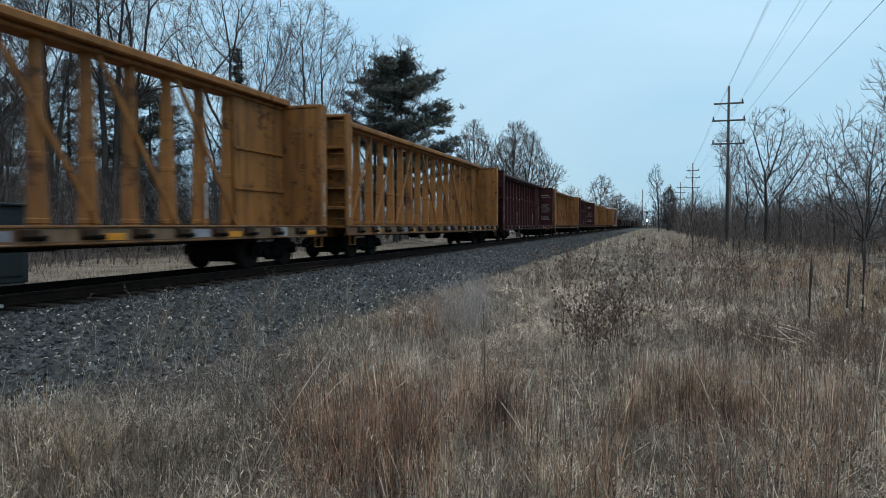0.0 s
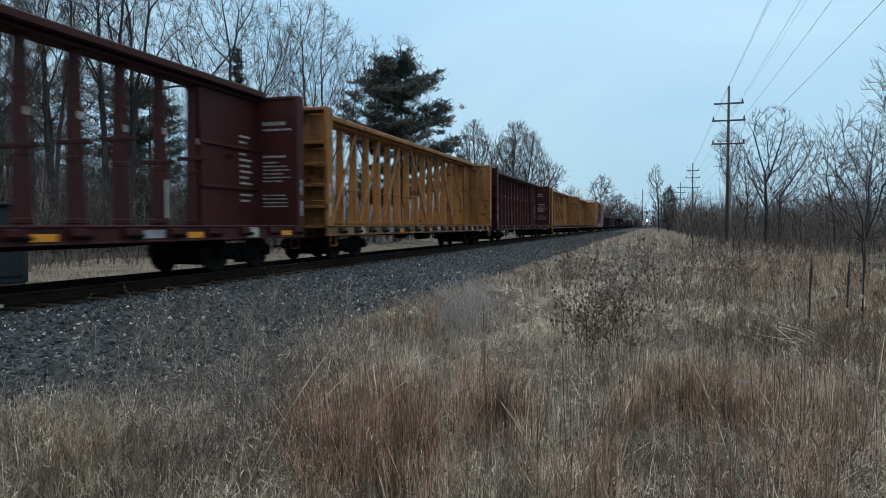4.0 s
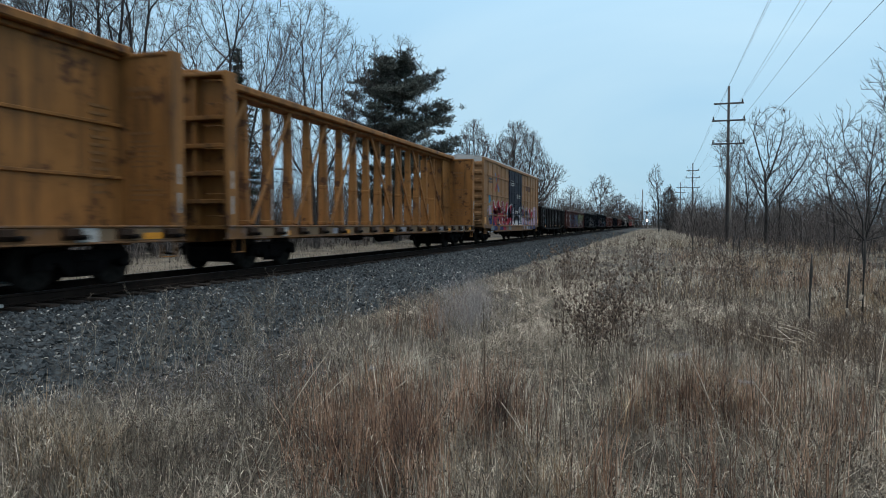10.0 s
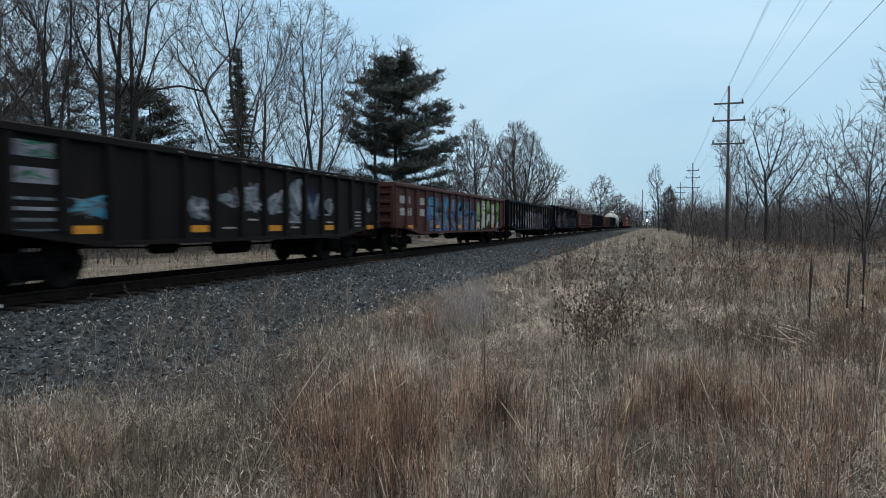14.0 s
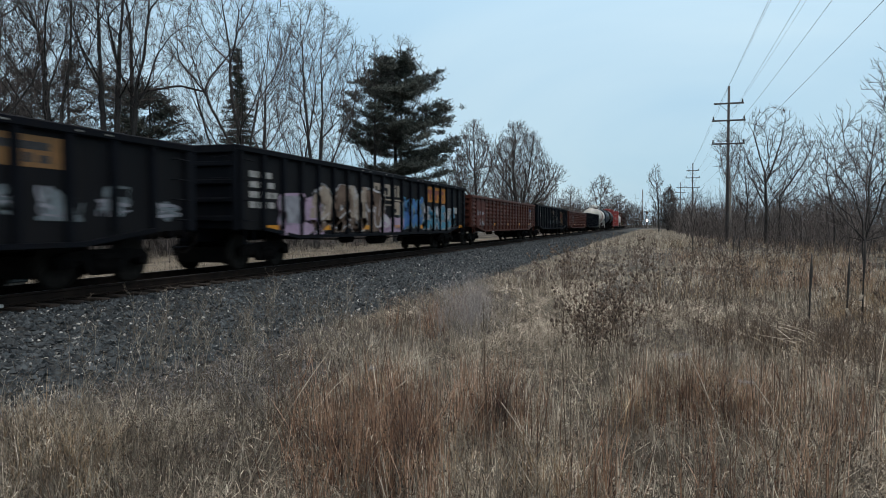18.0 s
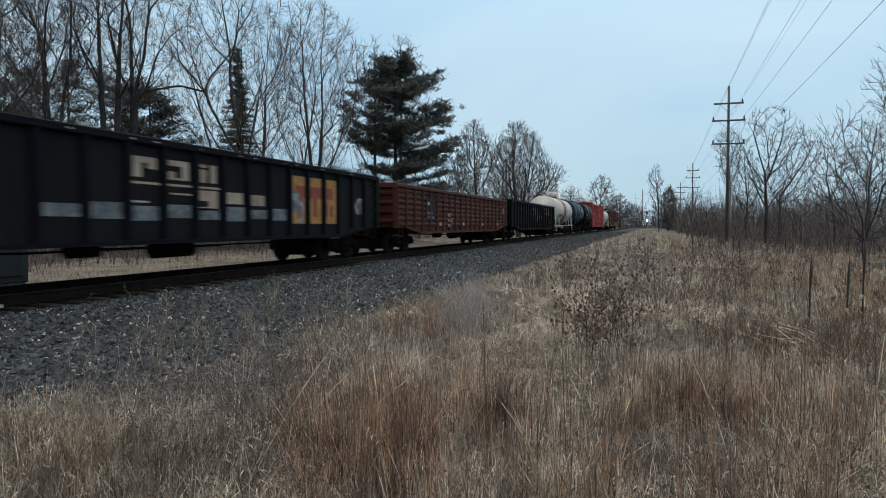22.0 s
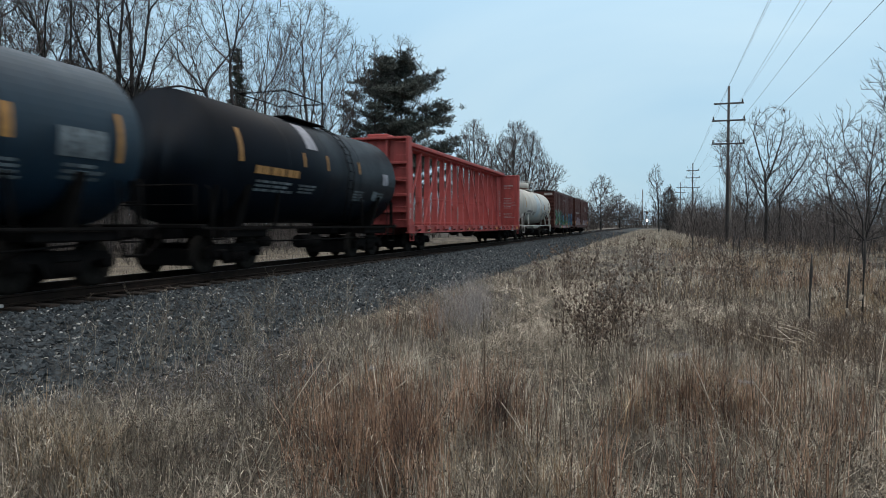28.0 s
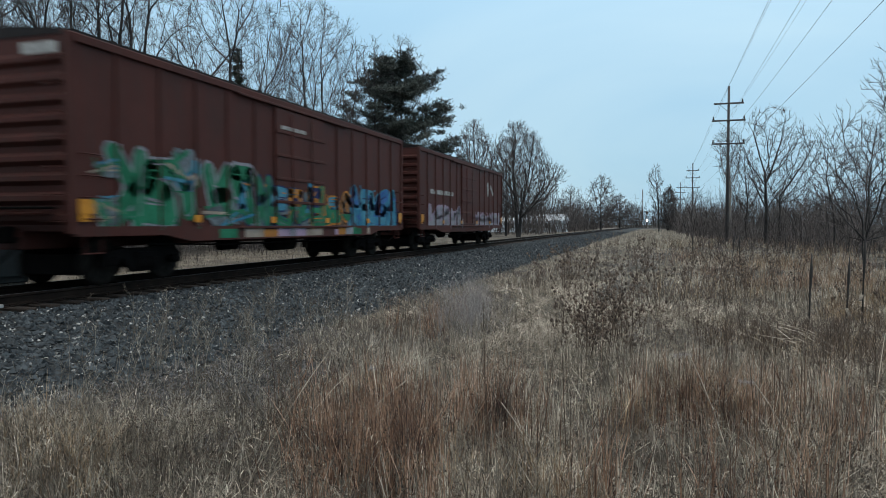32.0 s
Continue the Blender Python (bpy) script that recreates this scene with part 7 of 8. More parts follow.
def thin_out(xy, seed, size=1.0, least=0.25, sharp=3.0, gravel=0.05):
    """Leaves out stalks in random patches and on the gravel."""
    g = np.random.default_rng(seed + 900)
    keep = np.clip(0.5 + sharp * (patch(xy[:, 0], xy[:, 1], seed, size) - 0.5), least, 1.0)
    keep = np.where(xy[:, 0] < gravel_edge(xy[:, 1]), keep * gravel, keep)
    return xy[g.random(len(xy)) < keep]


def blades(name, xy, height, width, mat, seed, label, lean=0.25, bend=0.5, flat=0.0, follow=0.0, category="grass"):
    """Thin bent stalks at given places, each of two quads that narrow."""
    g = np.random.default_rng(seed)
    if width < 0.0025:  # the near stalks: fewer and a little broader
        xy = xy[g.random(len(xy)) < 0.76]
        width = width * 1.35
    n = len(xy)
    h = height * g.uniform(0.45, 1.2, n)
    a = g.uniform(0, 2 * np.pi, n)
    if follow:
        a = np.where(g.random(n) < follow, wind(xy[:, 0], xy[:, 1]) + g.normal(0, 0.5, n), a)
    t = np.abs(g.normal(0, lean, n)) + flat
    d = np.stack([np.cos(a) * np.sin(t), np.sin(a) * np.sin(t), np.abs(np.cos(t))], 1)
    b = a + g.normal(0, 0.9, n)
    side = np.stack([-np.sin(b), np.cos(b), g.normal(0, 0.5, n)], 1)
    side /= np.linalg.norm(side, axis=1)[:, None] + 1e-9
    w = (width * g.uniform(0.5, 1.5, n))[:, None]
    p = np.stack([xy[:, 0], xy[:, 1], ground_z(xy[:, 0], xy[:, 1]) - 0.01 + (g.random(n) * 0.09 if flat else 0)], 1)
    m = p + d * (h * 0.55)[:, None]
    d2 = d + np.stack([np.cos(a), np.sin(a), -0.25 * np.ones(n)], 1) * (bend * g.uniform(-0.2, 1.0, n))[:, None]
    d2 /= np.linalg.norm(d2, axis=1)[:, None]
    e = m + d2 * (h * 0.45)[:, None]
    e[:, 2] = np.maximum(e[:, 2], p[:, 2] + 0.02)
    v = np.stack([p - side * w, p + side * w, m + side * w * 0.8, m - side * w * 0.8, e + side * w * 0.25, e - side * w * 0.25], 1).reshape(-1, 3)
    if flat:
        v = np.stack([p - side * w, p + side * w, e + side * w * 0.4, e - side * w * 0.4], 1).reshape(-1, 3)
        tagged(new(name, quick_mesh(name, v, np.arange(n * 4).reshape(-1, 4), mat)), label, category, kind="stuff")
        return
    i = (np.arange(n) * 6)[:, None]
    f = np.concatenate([i + np.array([[0, 1, 2, 3]]), i + np.array([[3, 2, 4, 5]])], 1).reshape(-1, 4)
    tagged(new(name, quick_mesh(name, v, f, mat)), label, category, kind="stuff")


def scatter(n, y0, y1, x0, x1, seed, clump=0.0, power=1.6, each=40):
    """Places on the verge, denser near the eye; clump gathers them in tufts."""
    g = np.random.default_rng(seed)
    y = y0 + (y1 - y0) * g.random(n) ** power
    lo, hi = np.maximum(x0, -0.95 * y - 1.5), np.minimum(x1, 0.36 * y + 1.5)
    x = lo + np.maximum(hi - lo, 0) * g.random(n)
    if clump:
        k = max(1, n // each)
        c = g.integers(0, k, n)
        x, y = x[c] + g.normal(0, clump, n), y[c] + g.normal(0, clump, n)
        x = np.maximum(x, x0 - 0.4)
    return np.stack([x, y], 1)


def tufts(spots, each, spread, seed):
    """Places in dense tufts round given spots."""
    g = np.random.default_rng(seed)
    c = np.repeat(np.array(spots, float), each, 0)
    return c + g.normal(0, spread, c.shape)


# matted layer on the ground
g_near = np.random.default_rng(55)
around = np.stack([g_near.uniform(-5.4, 9, 40000), g_near.uniform(-8, 9, 40000)], 1)
around = around[(np.hypot(around[:, 0], around[:, 1]) > 0.9) & (around[:, 0] > -5.0) & ((around[:, 1] < 2.6) | (around[:, 0] > 0.4 * around[:, 1] + 1.4))]
LYING = "pale dead straw lying matted on the ground"
blades("matted_straw", around[::2] - 0.04, 0.24, 0.003, STRAW, 165, LYING, 0.3, 0.6, 1.0, 0.4)
blades("russet_grass", around[::9] + 0.08, 0.4, 0.0025, RUSSET, 166, "short russet dead grass", 0.3, 0.5)
blades("weed_stalks", around[::3] + 0.05, 0.3, 0.003, GREYWEED, 162, "dead grey-brown weed stalks", 0.6, 0.9)
blades("straw_grass", around, 0.3, 0.0028, STRAW, 89, "pale dead straw grass", 0.6, 0.9, 0.0, 0.5)
blades("matted_straw", thin_out(scatter(52000, 2.2, 14, -5.2, 7, 101), 1, 1.4, 0.1, 4.5), 0.22, 0.0019, STRAW, 111, LYING, 0.3, 0.6, 1.0, 0.4)
blades("matted_weeds", thin_out(scatter(17000, 6, 60, -4.8, -1.2, 99, power=1.5), 2, 1.5), 0.26, 0.0032, GREYWEED, 110, "grey-brown dead weeds lying on the ground", 0.4, 0.5, 0.8, 0.3)
blades("matted_straw", thin_out(scatter(10000, 6, 60, -4.6, -1.2, 83, power=1.5), 15, 1.5), 0.26, 0.0032, STRAW, 161, LYING, 0.4, 0.5, 0.8, 0.3)
blades("matted_straw", thin_out(scatter(42000, 11, 70, -4.7, 20, 102, power=1.5), 3, 3.0, 0.3, 4.0), 0.3, 0.0055, STRAW, 112, LYING, 0.35, 0.5, 1.0, 0.5)
blades("verge_grass", np.stack([np.random.default_rng(9).uniform(-24, -14.6, 16000), np.random.default_rng(8).uniform(2, 60, 16000)], 1), 0.22, 0.005, GREYWEED, 109, "short dead grass beyond the track", 0.5, 0.8)
path = scatter(56000, 7.0, 19, -4.4, -0.2, 93, power=1.2)
path = path[np.abs(path[:, 0] + 0.98 + 0.1 * (path[:, 1] - 5.5) - 0.3 * np.sin(path[:, 1] * 0.7)) < 0.85]
blades("matted_straw", path, 0.17, 0.0024, STRAW, 124, LYING, 0.3, 0.6, 1.0, 0.4)
blades("weed_stalks", thin_out(scatter(4200, 6.5, 17, -0.4, 8, 92, clump=0.3, power=1.1, each=26), 4, 1.6), 0.38, 0.0026, GREYWEED, 125, "dead grey-brown weed stalks", 0.45, 0.7)
blades("matted_straw", thin_out(scatter(22000, 6, 15, -0.9, 7, 91, power=1.1), 5, 1.2, 0.08, 4), 0.2, 0.0023, STRAW, 126, LYING, 0.3, 0.5, 1.0, 0.4)
blades("red_stem", tufts([(1.3 + 0.25 * k, 4.4 + 0.3 * (k % 5)) for k in range(-8, 6)], 4, 0.25, 90), 0.8, 0.0019, RUSSET, 127, "thin dark red dead stems", 0.1, 0.15)
blades("dark_stem", tufts([(0.9, 4.6), (1.0, 5.2), (1.3, 5.8), (1.5, 6.4), (0.7, 5.0), (1.7, 7.0), (1.2, 6.6), (0.6, 6.2), (-0.7, 4.2), (-0.5, 5.0), (-2.6, 4.6), (-1.9, 3.9), (-3.2, 4.1)], 15, 0.25, 88), 1.0, 0.0025, DARKWEED, 128, "thin dark dead stems", 0.1, 0.12)
blades("dark_stem", thin_out(scatter(6500, 8, 26, -4.8, -2.2, 435, clump=0.3, power=1.2, each=30), 45, 1.6), 0.3, 0.0032, DARKWEED, 436, "brown dead weed stems along the gravel", 0.45, 0.6)
blades("straw_grass", scatter(16000, 50, 210, -4.6, 5, 84, power=1.3), 0.4, 0.02, STRAW, 160, "pale dead straw grass in tufts", 0.5, 0.8)
# standing stalks
blades("straw_grass", thin_out(scatter(36000, 2.2, 13, -4.9, 7, 103, clump=0.12, each=30), 6, 1.3, 0.08, 4), 0.3, 0.0017, STRAW, 113, "pale dead straw grass in tufts", 0.55, 1.1, 0.0, 0.4)
blades("straw_grass", thin_out(scatter(17000, 12, 70, -4.0, 22, 104, clump=0.35, power=1.3, each=30), 7, 3.0, 0.15, 4), 0.34, 0.006, STRAW, 114, "pale dead straw grass in tufts", 0.4, 0.8, 0.0, 0.5)
blades("weed_stalks", thin_out(scatter(15000, 2.2, 14, -5.4, 7, 105, clump=0.22, each=24), 8, 1.1, 0.1, 4, 0.03), 0.46, 0.0019, GREYWEED, 115, "dead grey-brown weed stalks", 0.4, 0.6)
blades("weed_stalks", thin_out(scatter(8500, 13, 60, -0.2, 22, 106, clump=0.5, power=1.2, each=36), 9, 3.5, 0.04, 4.5), 0.58, 0.005, GREYWEED, 116, "dead brown weeds of the field", 0.28, 0.4)
blades("tan_grass", thin_out(scatter(9000, 15, 70, 0.5, 22, 96, clump=0.7, power=1.2, each=60), 10, 4.0, 0.03, 4.5), 0.52, 0.006, TAN, 119, "tan dead grass of the field", 0.25, 0.5)
blades("russet_grass", thin_out(scatter(6000, 15, 70, 0.5, 22, 97, clump=0.6, power=1.2, each=60), 11, 4.0, 0.1), 0.52, 0.005, RUSSET, 120, "russet dead grass of the field", 0.22, 0.4)
blades("matted_weeds", thin_out(scatter(12000, 2.2, 14, -5.2, 7, 98), 12, 1.0, 0.3, 4), 0.26, 0.0022, GREYWEED, 121, "grey-brown dead weeds lying on the ground", 0.3, 0.5, 0.9, 0.3)
# dark-coloured blades stand in for the shade between the stalks
blades("dark_litter", thin_out(scatter(19000, 2.2, 13, -5.0, 7, 87), 13, 0.8, 0.15, 5), 0.26, 0.0026, DARKWEED, 129, "dark blades between the straw, in place of its shaded gaps", 0.3, 0.5, 0.8, 0.2)
blades("fallen_stalk", np.concatenate([tufts([(1.5, 9.3), (1.9, 9.0), (2.2, 9.4), (2.6, 9.2)], 9, 0.3, 95), tufts([(-2.6, 4.6), (-1.2, 4.4), (-2.2, 4.0), (0.4, 4.6)], 2, 0.3, 86)]), 1.0, 0.0016, STRAW, 122, "long pale fallen stalks", 0.25, 0.9, 0.75, 0.0)
g6 = random.Random(77)


def cluster(n, x, y, sx, sy):
    return [(x + g6.gauss(0, sx), y + g6.gauss(0, sy)) for _ in range(n)]


RUSSET_SPOTS = cluster(22, -1.5, 4.7, 0.27, 0.5) + cluster(10, -1.75, 3.9, 0.3, 0.3) + cluster(13, 0.35, 5.6, 0.28, 0.25) + cluster(7, 1.2, 5.6, 0.4, 0.5)
RUSSET_SPOTS += cluster(8, -3.3, 9.6, 0.5, 1.0) + cluster(20, 4.0, 22, 1.5, 4) + cluster(4, -2.3, 5.2, 0.4, 0.4) + cluster(15, -1.4, 3.6, 0.3, 0.2) + cluster(7, 0.3, 3.9, 0.45, 0.2)
TAN_SPOTS = cluster(16, 0.6, 5.9, 0.35, 0.35) + cluster(20, -3.7, 3.4, 0.3, 0.25) + cluster(4, -2.2, 5.2, 0.4, 0.6) + cluster(24, 3.0, 12.3, 0.25, 0.25) + cluster(16, 4.4, 19.6, 0.8, 0.8) + cluster(12, 3.7, 14.6, 0.5, 0.35) + cluster(9, -0.5, 3.75, 0.5, 0.2) + cluster(10, 1.5, 4.8, 0.4, 0.4)
blades("weed_stalks", tufts(cluster(26, -0.3, 4.6, 0.35, 0.25) + cluster(14, 0.5, 4.3, 0.4, 0.25), 36, 0.1, 82), 0.28, 0.0018, GREYWEED, 163, "dead grey-brown weed stalks", 0.5, 0.8)
blades("tan_grass", tufts(TAN_SPOTS, 46, 0.12, 94), 0.44, 0.0021, TAN, 123, "golden tan dead grass tufts", 0.25, 0.5)
blades("russet_grass", tufts(RUSSET_SPOTS, 58, 0.095, 107), 0.6, 0.0021, RUSSET, 117, "tall russet bluestem stalks", 0.16, 0.35)
PALE_SPOTS = cluster(34, -3.9, 3.3, 0.4, 0.25) + cluster(50, -4.1, 3.75, 0.45, 0.4) + cluster(8, -0.7, 4.4, 0.35, 0.5) + cluster(7, 1.0, 4.8, 0.4, 0.4) + cluster(12, 0.9, 8.2, 0.5, 0.5) + cluster(30, 0.15, 6.9, 0.45, 0.5) + cluster(16, 0.6, 7.6, 0.4, 0.3) + cluster(40, 5.0, 21.5, 0.8, 1.5)
blades("straw_grass", thin_out(scatter(7000, 3.3, 8.0, -3.4, 2.2, 437, clump=0.16, power=1.1, each=24), 46, 0.9, 0.15, 4), 0.42, 0.0021, STRAW, 438, "pale upright straw stems among russet grass", 0.2, 0.5)
blades("straw_grass", tufts(PALE_SPOTS, 64, 0.1, 108), 0.38, 0.0018, STRAW, 118, "pale arching straw grass", 0.5, 1.1)


blades("matted_straw", tufts(cluster(20, 1.6, 7.2, 0.45, 0.3), 55, 0.14, 431), 0.16, 0.0024, STRAW, 432, LYING, 0.3, 0.5, 0.9, 0.2)


def weeds(name, spots, height, seed, label, mat, thick=0.0035, heads=True, branches=7, head=2.6, lowest=0.25):
    """Dead branching weeds with seed heads, as one mass."""
    g = random.Random(seed)
    rows, knobs = [], []
    for x, y in spots:
        z = float(ground_z(x, y))
        h = height * g.uniform(0.6, 1.15)
        p = Vector((x, y, z - 0.02))
        d = Vector((g.gauss(0, 0.14), g.gauss(0, 0.14), 1)).normalized()
        q = p + d * h * 0.5
        e = q + (d + Vector((g.gauss(0, 0.15), g.gauss(0, 0.15), 0))).normalized() * h * 0.5
        rows += [(*p, *q, thick, thick * 0.8), (*q, *e, thick * 0.8, thick * 0.5)]
        knobs.append(e)
        for _ in range(branches):
            u = g.uniform(lowest, 0.95)
            b = p + (q - p) * (u * 2) if u < 0.5 else q + (e - q) * (u * 2 - 1)
            a = g.uniform(0, 6.28)
            t = b + Vector((math.cos(a) * 0.5, math.sin(a) * 0.5, g.uniform(0.5, 1.0))).normalized() * h * g.uniform(0.12, 0.3)
            rows.append((*b, *t, thick * 0.6, thick * 0.4))
            knobs.append(t)
            for _ in range(2):
                t2 = t + Vector((g.gauss(0, 0.6), g.gauss(0, 0.6), 0.6)).normalized() * h * 0.09
                rows.append((*t, *t2, thick * 0.4, thick * 0.3))
                knobs.append(t2)
    v, f = tubes(rows, 3)
    tagged(new(name, quick_mesh(name, v, f, mat)), label, "weeds", kind="stuff")
    if heads:
        k = np.array([tuple(p) for p in knobs])
        rng = np.random.default_rng(seed)
        n = len(k)
        o = np.array([[1, 0, 0], [-1, 0, 0], [0, 1, 0], [0, -1, 0], [0, 0, 1.5], [0, 0, -1]], float)
        r = (thick * head * rng.uniform(0.6, 1.5, n))[:, None, None]
        v = (k[:, None, :] + o[None] * r * rng.uniform(0.7, 1.3, (n, 6, 1))).reshape(-1, 3)
        t = np.array([[0, 2, 4], [2, 1, 4], [1, 3, 4], [3, 0, 4], [2, 0, 5], [1, 2, 5], [3, 1, 5], [0, 3, 5]])
        if thick < 0.003:
            t = np.array([[0, 2, 4], [2, 1, 4], [1, 0, 4]])
        tagged(new("seed_heads", quick_mesh("seed_heads", v, (np.arange(n)[:, None, None] * 6 + t[None]).reshape(-1, 3), DARKWEED)), "small dark dry seed heads on dead weeds", "weeds", kind="stuff")


def round_spots(centres, each, spread, seed):
    g = random.Random(seed)
    return [(x + g.gauss(0, spread), y + g.gauss(0, spread)) for x, y in centres for _ in range(each)]


weeds("tall_weed", round_spots([(-0.85, 8.1), (-0.55, 7.9), (-0.2, 8.1), (-0.5, 8.4), (-0.7, 8.2)], 5, 0.13, 121), 1.08, 131, "tall dead weeds with round dark seed heads", DARKWEED, 0.0042, True, 10, 3.3, 0.1)
weeds("grey_weed", round_spots([(-2.35, 9.3), (-2.7, 9.2), (-2.55, 8.9)], 30, 0.2, 129), 0.82, 139, "pale wispy grey weed bush", PALEWEED, 0.0017, False, 14)
weeds("tall_weed", round_spots([(-1.5, 14.5), (-0.9, 15.5), (-1.2, 20), (-0.6, 23), (0.4, 17), (1.6, 15), (2.4, 16.5), (-2.2, 26), (0.5, 30)], 6, 0.6, 122), 1.1, 132, "tall dead weeds with dark seed heads", DARKWEED, 0.006)
weeds("grey_weed", round_spots([(-3.9, 5.6), (-3.3, 5.3), (-4.4, 5.5), (-4.8, 5.3), (-3.6, 6.0), (-3.0, 5.0), (-4.2, 6.2), (-5.0, 6.1)], 5, 0.25, 441), 0.66, 442, "bushy grey dead weeds with tiny seed heads growing in gravel", GREYWEED, 0.0026, True, 12, 2.0)
weeds("grey_weed", round_spots([(-5.3, 8.6), (-4.9, 7.4), (-5.2, 6.4), (-4.4, 8.2), (-5.8, 7.2), (-4.6, 10.0)], 9, 0.4, 123), 0.8, 133, "wispy grey dead weeds growing into the ballast", GREYWEED, 0.0026, True, 9)
weeds("grey_weed", [tuple(q) for q in thin_out(scatter(1250, 2.6, 12, -5.2, 6, 124), 14, 1.2, 0.1, 4, 0.4)], 0.55, 134, "wispy grey dead weeds", GREYWEED, 0.0018, True, 8)
weeds("grey_weed", round_spots([(-3.5, 3.9), (-3.0, 4.0), (-2.6, 4.3), (-2.9, 3.6), (-3.9, 3.9), (-3.3, 3.6)], 24, 0.34, 127), 0.55, 137, "wispy grey dead weeds with tiny seed heads", GREYWEED, 0.0018, True, 10)
weeds("dark_weed", [tuple(q) for q in scatter(120, 12, 50, 0.2, 20, 125, power=1.1)], 0.75, 135, "dark dead weeds of the field", DARKWEED, 0.006, True, 6)
weeds("dark_weed", round_spots([(0.3, 9.2), (0.9, 10.4), (1.1, 8.8), (0.5, 11.6), (1.5, 11.0), (-0.2, 13.0), (0.9, 13.4)], 4, 0.35, 128), 0.75, 138, "dark dead weeds of the verge", DARKWEED, 0.003, True, 9)
weeds("bramble", round_spots([(1.0, 9.0), (1.25, 8.7), (1.5, 9.1), (1.8, 9.3), (2.1, 9.7), (1.3, 9.4), (2.6, 10.4), (3.1, 11.4), (1.7, 8.8), (2.3, 9.2), (2.8, 9.8), (1.4, 8.4), (1.95, 7.9), (2.2, 8.2)], 20, 0.27, 126), 0.46, 136, "low dark bramble tangle", DARKWEED, 0.0034, False, 11)


def curls(name, xy, size, width, mat, seed, label, z0=0.02, z1=0.3, curl=0.8, category="grass"):
    """Small dry leaves, each a narrow strip bent over in three steps, held at heights between z0 and z1."""
    g = np.random.default_rng(seed)
    n = len(xy)
    L = (size * g.uniform(0.5, 1.4, n))[:, None] / 3
    a = g.uniform(0, 6.283, n)
    el = g.uniform(-0.2, 1.35, n)
    bend = curl * g.uniform(0.3, 1.2, n)
    w = (width * g.uniform(0.6, 1.4, n))[:, None]
    p = np.stack([xy[:, 0], xy[:, 1], ground_z(xy[:, 0], xy[:, 1]) + z0 + (z1 - z0) * g.random(n) ** 1.4], 1)
    rings = []
    for k in range(4):
        side = np.stack([-np.sin(a), np.cos(a), 0.35 * np.sin(a * 3 + k)], 1)
        u = w * (1.0, 1.0, 0.8, 0.2)[k]
        rings += [p - side * u, p + side * u]
        p = p + np.stack([np.cos(a) * np.cos(el), np.sin(a) * np.cos(el), np.sin(el)], 1) * L
        el, a = el - bend, a + g.normal(0, 0.25, n)
    v = np.stack(rings, 1)
    v[:, :, 2] = np.maximum(v[:, :, 2], ground_z(v[:, :, 0], v[:, :, 1]) + 0.006)
    i = (np.arange(n) * 8)[:, None]
    f = np.concatenate([i + np.array([[2 * k, 2 * k + 1, 2 * k + 3, 2 * k + 2]]) for k in range(3)], 1).reshape(-1, 4)
    tagged(new(name, quick_mesh(name, v.reshape(-1, 3), f, mat)), label, category, kind="stuff")


CURL = "small curled dry leaves on dead weeds"
curls("curled_leaves", thin_out(scatter(16000, 2.4, 8, -5.0, -1.6, 401, clump=0.2, power=1.2, each=40), 41, 0.9, 0.1, 4, 0.06), 0.085, 0.0022, GREYWEED, 411, CURL, 0.02, 0.42)
curls("curled_leaves", thin_out(scatter(8000, 2.4, 11, -4.6, 5, 402, clump=0.16, power=1.3, each=40), 42, 1.0, 0.1, 4, 0.1), 0.10, 0.0017, STRAW, 412, "pale curled straw leaves", 0.01, 0.26)
curls("curled_leaves", thin_out(scatter(9000, 2.6, 11, -2.4, 5, 403, clump=0.14, power=1.3, each=34), 43, 0.8, 0.1, 4, 0.0), 0.08, 0.0024, GREYWEED, 413, CURL, 0.02, 0.4)
curls("dark_leaves", thin_out(scatter(8000, 2.4, 8, -4.8, 4, 404, clump=0.12, power=1.2, each=30), 44, 0.8, 0.05, 5, 0.12), 0.07, 0.003, DARKWEED, 414, "dark withered leaves on dead weeds", 0.02, 0.35)
curls("feathery_seed_tufts", tufts(RUSSET_SPOTS[:57], 14, 0.1, 405), 0.05, 0.0016, STRAW, 415, "pale feathery seed tufts on russet stalks", 0.15, 0.6, 1.2)
curls("matted_leaves", scatter(9000, 6.2, 22, 0.6, 6, 406, power=1.2), 0.13, 0.003, STRAW, 416, "pale dead leaves matted on the ground", 0.0, 0.05, 0.4)
blades("plume_stalk", tufts([(1.25, 6.7), (-0.2, 6.3), (1.9, 7.4)], 1, 0.05, 85), 0.95, 0.004, STRAW, 130, "pale stalks bent under a plume", 0.2, 0.7)


